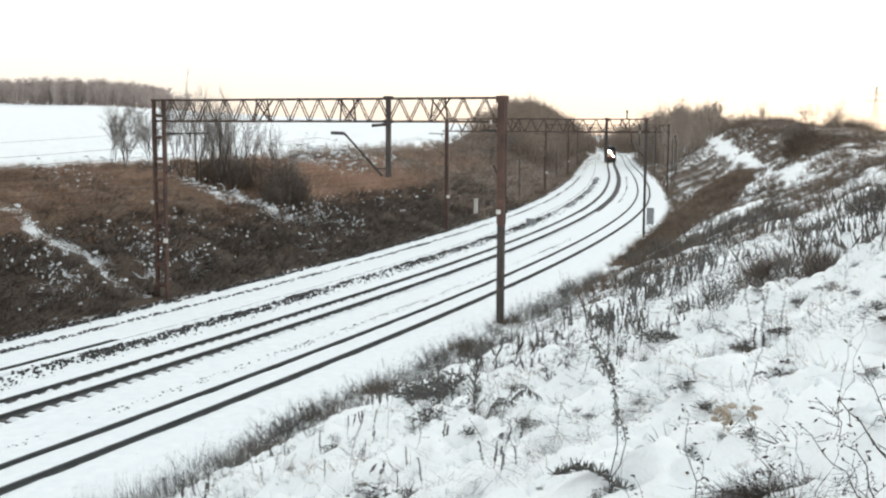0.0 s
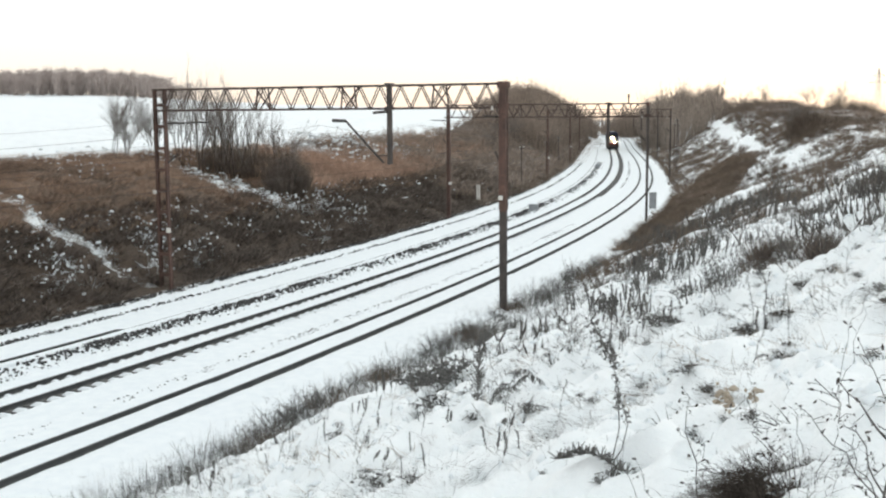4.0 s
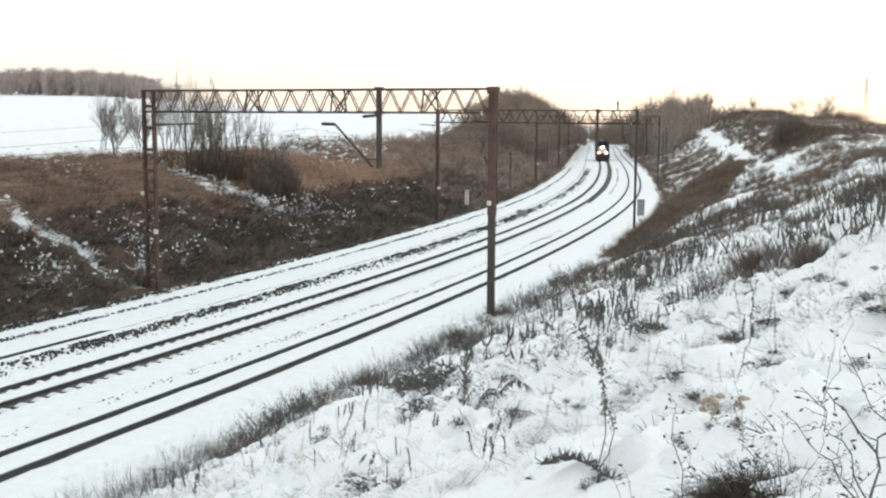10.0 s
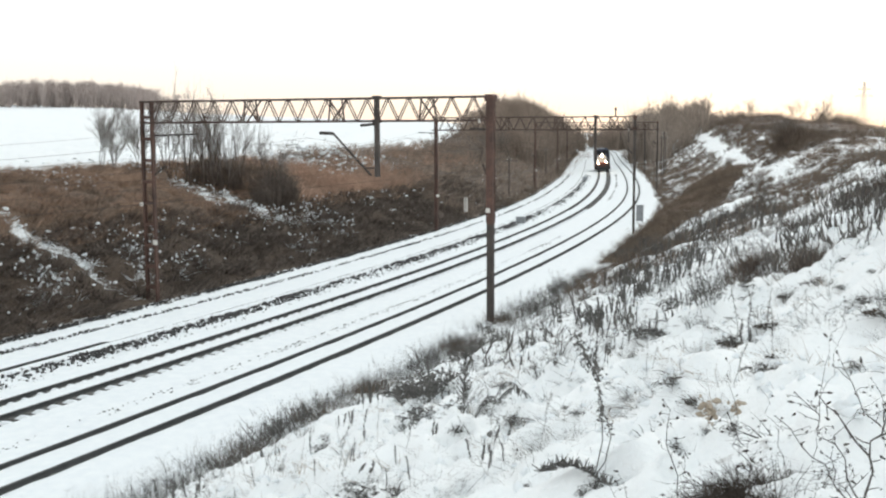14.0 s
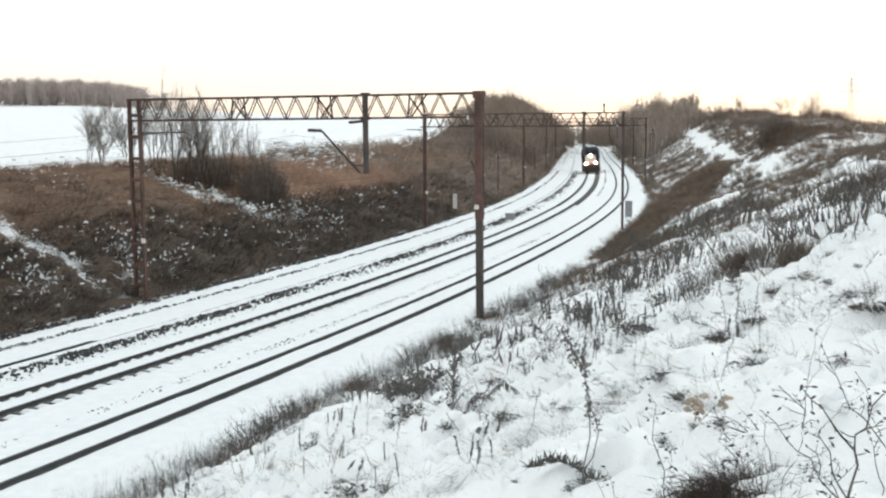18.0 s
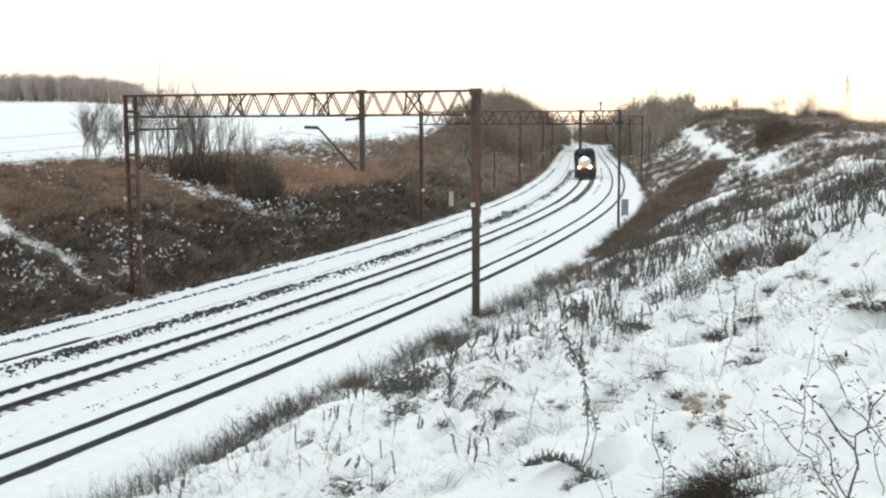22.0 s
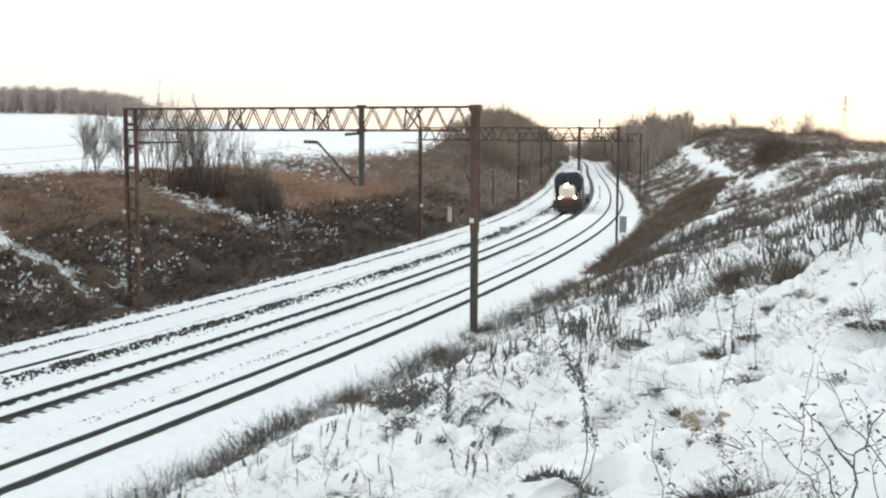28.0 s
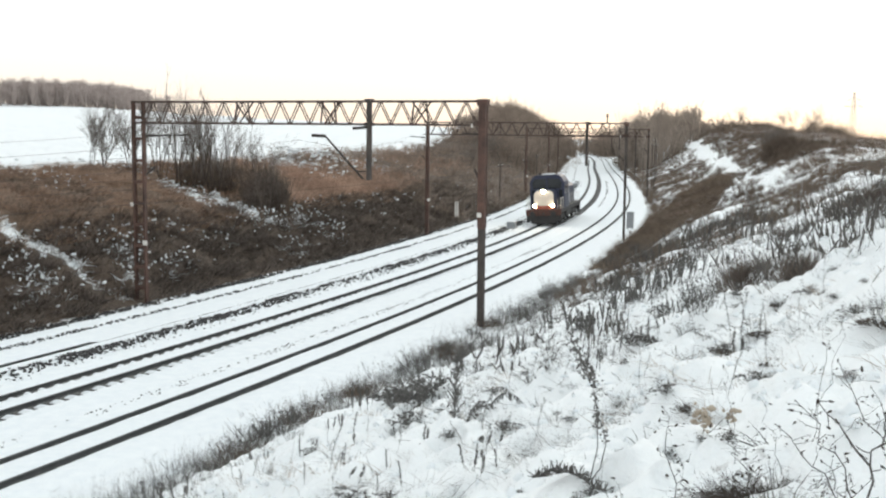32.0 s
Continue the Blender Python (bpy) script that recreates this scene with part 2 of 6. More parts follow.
def base_height(s, o):
    """Height of the land without its small relief."""
    o_r = o + 1.3 * smooth(s, 84, 110) * (1 - smooth(o, 9, 14))
    right = np.interp(o_r, [6.9, 7.9, 8.4, 9.4, 22.6, 30, 60, 150, 600], [-0.5, -0.16, -0.05, 0.08, 5.83, 6.5, 6.7, 6.0, 2])
    right = right + np.interp(s, [92, 122, 180, 280, 450], [0, 1.7, 3.2, 2.8, 0]) * smooth(o, 9, 26) * (1 - smooth(o, 27, 42))
    right = right - 1.6 * np.exp(-((s - 74) / 10) ** 2) * smooth(o, 8.5, 15) * (1 - smooth(o, 22, 40))
    right = right * (1 - 0.8 * smooth(s, 340, 410) * smooth(o, 8, 12))
    v = -(o + 7.3)
    grow = 1 + 1.7 * smooth(s, 120, 215) * (1 - smooth(s, 450, 620)) * np.exp(-((o + 16) / 13) ** 2)
    left = np.interp(v, [-1.2, 0, 1.5, 6, 9, 18, 26], [-0.5, -0.3, 0.1, 2.3, 2.7, 5.2, 5.5])
    left = left + 0.95 * smooth(v, 6.3, 8.6) * (1 - smooth(v, 13, 18)) * (1 - smooth(s - 41.6 - (v - 5.2) * 0.30, -3.5, 0.3))
    left = np.where(v > 0, left * grow, left) + np.clip((s - 40) / 265, 0, 1) * (3.3 + 0.048 * np.clip(v - 26, 0, 250)) * smooth(v, 18, 34) * (1 - smooth(s, 330, 700))
    return np.where(o > 0, right, left)


# geometry helpers
class Geo:
    """Collects corners and faces of one mesh."""

    def __init__(self):
        self.v, self.f = [], []

    def add(self, verts, faces):
        k = len(self.v)
        self.v.extend(tuple(p) for p in verts)
        self.f.extend(tuple(i + k for i in q) for q in faces)
        return self

    def box(self, c, size, turn=None, taper=1.0, bev=0.0):
        """A box with chamfered upright edges and a top that may taper."""
        hx, hy, hz = (a / 2 for a in size)
        b = min(bev, hx * 0.9, hy * 0.9)
        ring = [(hx, hy - b), (hx - b, hy), (b - hx, hy), (-hx, hy - b), (-hx, b - hy), (b - hx, -hy), (hx - b, -hy), (hx, b - hy)] if b else [(hx, hy), (-hx, hy), (-hx, -hy), (hx, -hy)]
        n = len(ring)
        pts = [Vector((x, y, -hz)) for x, y in ring] + [Vector((x * taper, y * taper, hz)) for x, y in ring]
        if turn is not None:
            pts = [turn @ p for p in pts]
        pts = [p + Vector(c) for p in pts]
        faces = [(i, (i + 1) % n, n + (i + 1) % n, n + i) for i in range(n)] + [tuple(range(n - 1, -1, -1)), tuple(range(n, 2 * n))]
        return self.add(pts, faces)

    def bar(self, p, q, w, h, up=(0, 0, 1)):
        """A square bar from p to q, w wide and h high."""
        p, q = Vector(p), Vector(q)
        d = (q - p).normalized()
        u = Vector(up)
        if abs(d.dot(u)) > 0.97:
            u = Vector((1, 0, 0))
        side = d.cross(u).normalized()
        u = side.cross(d)
        a = [side * x * w / 2 + u * y * h / 2 for x, y in ((-1, -1), (1, -1), (1, 1), (-1, 1))]
        return self.add([p + k for k in a] + [q + k for k in a], [(0, 1, 5, 4), (1, 2, 6, 5), (2, 3, 7, 6), (3, 0, 4, 7), (3, 2, 1, 0), (4, 5, 6, 7)])

    def rod(self, p, q, r, n=8, r2=None):
        p, q = Vector(p), Vector(q)
        d = (q - p).normalized()
        a = d.orthogonal().normalized()
        b = d.cross(a)
        r2 = r if r2 is None else r2
        ring = [(math.cos(2 * math.pi * i / n), math.sin(2 * math.pi * i / n)) for i in range(n)]
        pts = [p + (a * x + b * y) * r for x, y in ring] + [q + (a * x + b * y) * r2 for x, y in ring]
        return self.add(pts, [(i, (i + 1) % n, n + (i + 1) % n, n + i) for i in range(n)] + [tuple(range(n - 1, -1, -1)), tuple(range(n, 2 * n))])

    def lathe(self, p, axis, profile, n=12):
        """Rings (distance along the axis, radius) about an axis from p."""
        p, d = Vector(p), Vector(axis).normalized()
        a = d.orthogonal().normalized()
        b = d.cross(a)
        pts = [p + d * t + (a * math.cos(2 * math.pi * i / n) + b * math.sin(2 * math.pi * i / n)) * r for t, r in profile for i in range(n)]
        faces = [(k * n + i, k * n + (i + 1) % n, (k + 1) * n + (i + 1) % n, (k + 1) * n + i) for k in range(len(profile) - 1) for i in range(n)]
        faces += [tuple(range(n - 1, -1, -1)), tuple(range((len(profile) - 1) * n, len(profile) * n))]
        return self.add(pts, faces)

    def prism(self, outline, x0, x1):
        """An outline of (y, z) drawn out along x."""
        n = len(outline)
        pts = [(x0, y, z) for y, z in outline] + [(x1, y, z) for y, z in outline]
        return self.add(pts, [(i, (i + 1) % n, n + (i + 1) % n, n + i) for i in range(n)] + [tuple(range(n - 1, -1, -1)), tuple(range(n, 2 * n))])

    def mesh(self, name, material, smooth_faces=False):
        me = bpy.data.meshes.new(name)
        me.from_pydata(self.v, [], self.f)
        me.materials.append(material)
        if smooth_faces:
            me.polygons.foreach_set("use_smooth", [True] * len(me.polygons))
        return me


def part(name, geo, material, parent=None, label="", smooth_faces=False, at=None, bevel=0.0):
    me = geo if isinstance(geo, bpy.types.Mesh) else geo.mesh(name, material, smooth_faces)
    if bevel:
        bm = bmesh.new()
        bm.from_mesh(me)
        bmesh.ops.recalc_face_normals(bm, faces=bm.faces)
        bmesh.ops.bevel(bm, geom=bm.edges, offset=bevel, segments=1, affect="EDGES", clamp_overlap=True)
        bm.to_mesh(me)
        bm.free()
    ob = new(name, me)
    ob.parent = parent
    if at is not None:
        ob.matrix_basis = at
    if label:
        tagged(ob, label)
    return ob


def empty(name, m, label, category, group="", kind=""):
    ob = new(name)
    ob.matrix_basis = m
    return tagged(ob, label, category, group, kind)


def tri_mesh(name, verts, tris, material):
    """A mesh from arrays of corners and triangles."""
    me = bpy.data.meshes.new(name)
    verts, tris = np.asarray(verts, np.float32), np.asarray(tris, np.int32)
    me.vertices.add(len(verts))
    me.vertices.foreach_set("co", verts.ravel())
    me.loops.add(tris.size)
    me.loops.foreach_set("vertex_index", tris.ravel())
    me.polygons.add(len(tris))
    me.polygons.foreach_set("loop_start", np.arange(0, tris.size, 3, dtype=np.int32))
    me.update(calc_edges=True)
    me.materials.append(material)
    return me


def spread(verts, tris, places):
    """Copies of one shape: places are rows of x, y, z, turn, width, height."""
    p = np.asarray(places, float)
    c, s = np.cos(p[:, 3])[:, None], np.sin(p[:, 3])[:, None]
    x, y, z = (verts[:, i][None, :] for i in range(3))
    w, h = p[:, 4][:, None], p[:, 5][:, None]
    v = np.stack([(x * c - y * s) * w + p[:, 0][:, None], (x * s + y * c) * w + p[:, 1][:, None], z * h + p[:, 2][:, None]], -1)
    t = tris[None] + (np.arange(len(p)) * len(verts))[:, None, None]
    return v.reshape(-1, 3), t.reshape(-1, 3)


def joined(pieces):
    vs, ts, k = [], [], 0
    for v, t in pieces:
        vs.append(v)
        ts.append(t + k)
        k += len(v)
    return np.concatenate(vs), np.concatenate(ts)


def blades(rows, r0, r1=0.0):
    """Thin three-sided tapering stems. rows: arrays (n, k, 3) of k points along each."""
    rows = np.asarray(rows, float)
    n, k, _ = rows.shape
    d = rows[:, 1:] - rows[:, :-1]
    d = np.concatenate([d, d[:, -1:]], 1)
    d /= np.linalg.norm(d, axis=2, keepdims=True) + 1e-9
    ref = np.where(np.abs(d[..., 2:3]) > 0.9, np.array([1.0, 0, 0]), np.array([0, 0, 1.0]))
    a = np.cross(d, ref)
    a /= np.linalg.norm(a, axis=2, keepdims=True) + 1e-9
    b = np.cross(d, a)
    r0 = np.broadcast_to(np.asarray(r0, float), (n,))
    rad = r0[:, None] * np.linspace(1, r1, k)[None]
    rings = [rows + rad[..., None] * (a * math.cos(w) + b * math.sin(w)) for w in (0, 2.094, 4.189)]
    v = np.stack(rings, 2).reshape(-1, 3)
    base = (np.arange(n) * k * 3)[:, None]
    q = []
    for j in range(k - 1):
        for i in range(3):
            p0, p1, p2, p3 = j * 3 + i, j * 3 + (i + 1) % 3, (j + 1) * 3 + (i + 1) % 3, (j + 1) * 3 + i
            if j == k - 2 and r1 == 0:
                q += [(p0, p1, p3)]
            else:
                q += [(p0, p1, p2), (p0, p2, p3)]
    t = (base[:, :, None] + np.array(q)[None]).reshape(-1, 3)
    return v, t


TABLE = np.random.RandomState(7).rand(256, 256)


def vnoise(x, y, scale, shift=0.0):
    """Smooth random relief, 0 to 1."""
    u, v = np.asarray(x, float) / scale + 17.3 + shift * 31.7, np.asarray(y, float) / scale + 5.1 + shift * 13.1
    i, j = np.floor(u).astype(int), np.floor(v).astype(int)
    fu, fv = u - i, v - j
    fu, fv = fu * fu * (3 - 2 * fu), fv * fv * (3 - 2 * fv)
    g = lambda a, b: TABLE[a % 256, b % 256]
    return (g(i, j) * (1 - fu) + g(i + 1, j) * fu) * (1 - fv) + (g(i, j + 1) * (1 - fu) + g(i + 1, j + 1) * fu) * fv


def hollow(x, y):
    """Small hollows of the bank where plants hold the snow open, 0 to 1."""
    return smooth(0.5 * vnoise(x, y, 0.75, 61) + 0.5 * vnoise(x, y, 0.27, 62), 0.60, 0.76)


def ground_z(x, y):
    s, o = line_coords(x, y)
    z = base_height(s, o)
    off = smooth(np.abs(o - 0.1), 7.6, 9.5)
    near = off * (1 - smooth(np.hypot(x, y), 60, 400))
    z = z + near * (0.5 * (vnoise(x, y, 7.0) - 0.5) + 0.34 * (vnoise(x, y, 2.1, 1) - 0.5) + 0.27 * (vnoise(x, y, 0.8, 2) - 0.5) + 0.26 * (vnoise(x, y, 0.37, 27) - 0.5)) * (1 - 0.85 * np.exp(-((x - 1.7) ** 2 + (y - 4.9) ** 2) / 0.6))
    z = z + near * (1 - smooth(np.hypot(x, y), 18, 40)) * (0.15 * (vnoise(x, y, 0.17, 63) - 0.5) + 0.06 * (vnoise(x, y, 0.09, 94) - 0.5) - 0.14 * hollow(x, y))
    z = z + off * smooth(np.hypot(x, y), 60, 300) * 1.6 * (vnoise(x, y, 30.0, 3) - 0.5)
    return z


def lay(s, o, dz=0.0):
    """Places on the land at arc length s and offset o (arrays)."""
    x, y, _ = on_line(np.asarray(s, float), np.asarray(o, float))
    return x, y, ground_z(x, y) + dz


# the land: one sheet of snowy ground that reaches the horizon
def stepped(reach, first, growth):
    out = [0.0]
    while out[-1] < reach:
        out.append(out[-1] + first + growth * out[-1])
    return np.array(out)


def streak(s, o):
    """The snowy gaps that run down the left bank."""
    v = -(o + 7.3)
    one = np.exp(-((s - 24.6 - 0.25 * np.sin(v * 1.7)) / 0.44) ** 2) * smooth(v, 0.3, 1.5) * (1 - smooth(v, 9.5, 11))
    two = np.exp(-((s - 44.0 - (v - 6.2) * 0.33 - 0.3 * np.sin(v * 1.9)) / 0.36) ** 2) * smooth(v, 7.4, 8.6) * (1 - smooth(v, 13, 15))
    tre = np.exp(-((s - 44.4 - (v - 5.4) * 0.75 - 0.4 * np.sin(v * 1.3)) / 0.75) ** 2) * smooth(v, 5.0, 5.8) * (1 - smooth(v, 10, 12))
    fan = np.exp(-((s - 46.6 - 0.2 * (v - 10)) / 1.9) ** 4) * smooth(v, 7.2, 8.2) * (1 - smooth(v, 12.5, 14.5)) * (0.42 + 0.4 * np.sin(s * 4.6 + 0.8 * v) + 0.25 * np.sin(v * 3.1))
    return np.maximum(np.maximum(one, fan), np.maximum(two, tre))


def hill_path(s, o):
    """The bare snowy path that climbs across the hillside, and the strip by the crest."""
    mid = np.interp(s, [80, 88, 103, 144, 216], [19.4, 18.0, 16.9, 17.5, 19.7])
    mid = mid + 1.3 * (vnoise(s, o, 3.0, 95) - 0.5) + 0.8 * (vnoise(s, o, 1.0, 96) - 0.5)
    path = np.exp(-((o - mid) / np.where(o < mid, 0.9, 0.75) / (0.6 + 0.6 * smooth(s, 96, 140))) ** 2) * smooth(s, 79, 86) * (1 - smooth(s, 200, 220))
    strip = np.exp(-((o - 25.6 - (100 - s) * 0.47) / 0.8) ** 2) * smooth(s, 82, 87) * (1 - smooth(s, 93, 99))
    fork = np.exp(-((o - 19.2 - (s - 83) * 0.5) / 0.6) ** 2) * smooth(s, 80, 83) * (1 - smooth(s, 92, 97)) * 0.8
    return np.maximum(np.maximum(path, strip), fork)


def hill_cover(s, o, x, y):
    """Scrub on the right-hand hill: closed along its crest, broken on its flank."""
    crest = smooth(o, 20.4, 23.5) * smooth(s, 80, 90) * 0.66
    flank = smooth(s, 72, 90) * smooth(o, shoulder(s) - 0.1, shoulder(s) + 0.7) * (0.04 + 0.30 * (0.5 * vnoise(x, y, 2.2, 5) + 0.5 * vnoise(x, y, 0.8, 91)))
    flank = flank + 0.55 * smooth(o, 18.2, 19.4) * smooth(s, 92, 106) * vnoise(x, y, 1.1, 102)
    return np.maximum(crest * (0.75 + 0.4 * vnoise(x, y, 4.0, 64)), flank) * (1 - smooth(o, 75, 120))


def gully(s, o):
    """The brown grassy gully that climbs from the track to the hill, 0 to 1."""
    lo = np.interp(s, [42, 84, 104, 119], [8.0, 8.2, 10.4, 13.8])
    hi = np.interp(s, [42, 46, 51, 56, 80, 84, 94, 106, 119], [8.8, 9.9, 10.8, 12.0, 12.8, 14.2, 15.8, 16.7, 14.5])
    return smooth(o, lo - 0.3, lo + 0.4) * (1 - smooth(o, hi - 0.4, hi + 0.5)) * smooth(s, 42, 48) * (1 - smooth(s, 112, 119))


def shoulder(s):
    """Offset at which the snow beside the near track meets the growth of the slope."""
    return np.interp(s, [72, 102, 152, 205, 300], [8.4, 7.5, 6.4, 6.15, 6.0])


def knoll(s, o):
    """The snowy knoll between the gully and the hill, where little grows, 0 to 1."""
    return smooth(o, 12.8, 13.8) * (1 - smooth(o, 19.5, 21.0)) * smooth(s, 68, 76) * (1 - smooth(s, 90, 97))


def scrub_cover(s, o, x, y):
    """How much dead growth covers the ground there, 0 to 1."""
    v = -(o + 7.3)
    low = smooth(v, 0.1, 0.8) * (1 - smooth(v, 16.4, 18.4))
    left = low * (0.80 + 0.3 * vnoise(x, y, 5.0, 4))
    left -= 0.75 * streak(s, o) * (0.25 + 0.95 * vnoise(x, y, 0.7, 33))
    left *= 1 - 0.25 * smooth(v, 3, 5) * (1 - smooth(v, 7, 8))
    toe = np.exp(-((o - 9.4) / 0.9) ** 2) * 0.24 * smooth(vnoise(x, y, 1.7, 90), 0.42, 0.7)
    upland = smooth(s, 20, 40) * smooth(o, 18, 22) * (1 - smooth(s, 90, 110)) * (0.04 + 0.38 * vnoise(x, y, 3.0, 34)) * (1 - 0.8 * np.exp(-((s - 60 + (o - 20) * 1.5) / 7) ** 2)) * (1 - smooth(o, 60, 90))
    near = smooth(o, 9, 11) * (0.40 * vnoise(x, y, 1.3, 6) * (1 - smooth(s, 60, 85)) * smooth(s, 6, 24) + 0.34 * smooth(vnoise(x, y, 5.0, 17), 0.52, 0.75) * smooth(s, 14, 30) * (1 - smooth(s, 38, 50))) * (1 - 0.75 * smooth(s, 38, 50))
    near = np.maximum(near, 0.27 * hollow(x, y) * smooth(o, 9.5, 11) * (1 - smooth(s, 40, 60)))
    right = np.maximum(np.maximum(toe, 1.1 * gully(s, o)), np.maximum(np.maximum(hill_cover(s, o, x, y) * 0.9, upland), near) * (1 - 0.3 * knoll(s, o))) * (1 - hill_path(s, o))
    return np.where(o > 0, right, left)


def build_ground():
    fine = np.linspace(-0.56, 0.56, 400)
    far = stepped(1.0, 0.004, 0.35) / stepped(1.0, 0.004, 0.35)[-1]
    yr = stepped(2700, 0.045, 0.0095)
    yb = stepped(300, 0.6, 0.2)
    gy = np.concatenate([-yb[:0:-1], yr])
    wide = np.where(gy > 0, gy + 4, 4 - gy)[:, None]
    edge = 0.56 * wide
    out = edge + far[None, 1:] * (2600 - edge)
    X = np.concatenate([-out[:, ::-1], fine[None] * wide, out], 1)
    Y = np.repeat(gy[:, None], X.shape[1], 1)
    gx = X[0]
    x, y = X.ravel(), Y.ravel()
    z = ground_z(x, y)
    s, o = line_coords(x, y)
    nx, ny = len(gx), len(gy)
    i = (np.arange(ny - 1)[:, None] * nx + np.arange(nx - 1)[None]).ravel()
    tris = np.concatenate([np.stack([i, i + 1, i + nx + 1], 1), np.stack([i, i + nx + 1, i + nx], 1)])
    me = tri_mesh("ground", np.stack([x, y, z], 1), tris, M_GROUND)
    me.polygons.foreach_set("use_smooth", [True] * len(me.polygons))
    a = me.attributes.new("litter", "FLOAT", "POINT")
    a.data.foreach_set("value", scrub_cover(s, o, x, y).astype(np.float32))
    b = me.attributes.new("leaf_mould", "FLOAT", "POINT")
    b.data.foreach_set("value", np.where(o < 0, np.maximum(1 - smooth(-(o + 7.3), 5.5, 8.0), smooth(s, 66, 90)), np.maximum(smooth(s, 40, 60) * 0.9, (1 - smooth(s, 40, 60)) * 0.9)).astype(np.float32))
    return tagged(new("ground", me), "snow-covered land with dead brown growth on its banks", "ground", kind="structure")


build_ground()

# the railway: rails, sleepers and ballast showing through the snow
S_END = 560.0
RUN = np.concatenate([np.arange(-30, 130, 0.5), np.arange(130, 240, 2.0), np.arange(240, S_END, 6.0)])


def sweep(section, run, o, z, jitter=None):
    """A section of (side, up) drawn along the line at offset o."""
    sec = np.asarray(section, float)
    k = len(sec)
    off = (o(run)[:, None] if callable(o) else o) + np.repeat(sec[None, :, 0], len(run), 0)
    up = z + np.repeat(sec[None, :, 1], len(run), 0)
    if jitter is not None:
        dx, dz = jitter(run)
        off, up = off + dx, up + dz
    up = up + deck(run[:, None] + 0 * off, off)
    px, py, _ = on_line(run[:, None] + 0 * off, off)
    v = np.stack([px, py, up], -1).reshape(-1, 3)
    q = []
    for j in range(k - 1):
        q.append((j, k + j, k + j + 1))
        q.append((j, k + j + 1, j + 1))
    t = (np.arange(len(run) - 1)[:, None, None] * k + np.array(q)[None]).reshape(-1, 3)
    return v, t


RAIL_SECTION = [(-0.070, -0.172), (-0.066, -0.155), (-0.012, -0.14), (-0.012, -0.045), (-0.036, -0.035), (-0.036, -0.004), (-0.030, 0.0), (0.030, 0.0), (0.036, -0.004), (0.036, -0.035), (0.012, -0.045), (0.012, -0.14), (0.066, -0.155), (0.070, -0.172)]


def snow_strip(parent, o0, o1, top, run, rough0=0.03, rough1=0.03, seed=0, holes0=0.0, holes1=0.0, base=0.0):
    """A bed of snow between two offsets, with crumbled rounded edges."""
    w = o1 - o0
    fr = [0, 0.0, 0.04, 0.12, 0.3, 0.5, 0.7, 0.88, 0.96, 1.0, 1.0]
    zz = [-0.16, -0.05, -0.015, 0, 0.012, 0.016, 0.012, 0, -0.015, -0.05, -0.16]
    sec = [(o0 + w * a, b) for a, b in zip(fr, zz)]
    k = len(sec)

    def jit(r):
        e0 = (vnoise(r, 0 * r, 0.45, seed) - 0.5) * 2 * rough0 + holes0 * smooth(vnoise(r, 0 * r + 3, 0.8, seed + 5), 0.5, 0.8)
        e1 = (vnoise(r, 0 * r + 9, 0.45, seed + 2) - 0.5) * 2 * rough1 - holes1 * smooth(vnoise(r, 0 * r + 5, 0.8, seed + 7), 0.5, 0.8)
        a = np.array(fr)[None]
        dx = e0[:, None] * (1 - a) + e1[:, None] * a
        lump = np.stack([vnoise(r, 0 * r + 4 * j, 0.9, seed + 3) - 0.5 for j in range(k)], 1) * 0.03
        lump[:, [0, -1]] = 0
        return dx, lump

    v, t = sweep(sec, run, base, top, jit)
    me = tri_mesh("snow_bed", v, t, M_SNOW)
    me.polygons.foreach_set("use_smooth", [True] * len(me.polygons))
    return part("snow_bed", me, M_SNOW, parent)


FINE = np.concatenate([np.arange(-10, 110, 0.26), np.arange(110, 200, 1.0), np.arange(200, S_END, 5.0)])


def rail_track(base, label, snow_top, gap_left, gap_right, seed):
    """Two rails on ballast with snow between them; base gives the offset of its centre."""
    track = empty("railway_track", Matrix(), label, "railway track", "railway tracks", "structure")
    v, t = sweep([(-1.9, -0.215), (-1.5, -0.165), (1.5, -0.165), (1.9, -0.215)], RUN, base, 0.0)
    part("ballast_bed", tri_mesh("ballast_bed", v, t, M_BALLAST), M_BALLAST, track, "dark stone ballast showing through snow")
    for side in (-0.7535, 0.7535):
        v, t = sweep([(a + side, b) for a, b in RAIL_SECTION], RUN, base, 0.0)
        part("rail", tri_mesh("rail", v, t, M_RAIL), M_RAIL, track, "rusty dark steel rail")
    snow_strip(track, -0.718 + gap_left, 0.718 - gap_right, snow_top, FINE, 0.035, 0.03, seed, base=base)
    return track


def mid_track(s):
    return 0 * np.asarray(s, float)


track_mid = rail_track(mid_track, "snowed-in railway track with dark exposed rails", -0.085, 0.24, 0.09, 1)
track_near = rail_track(near_track, "snowed-in railway track with dark rails along the bank", -0.07, 0.06, 0.05, 14)
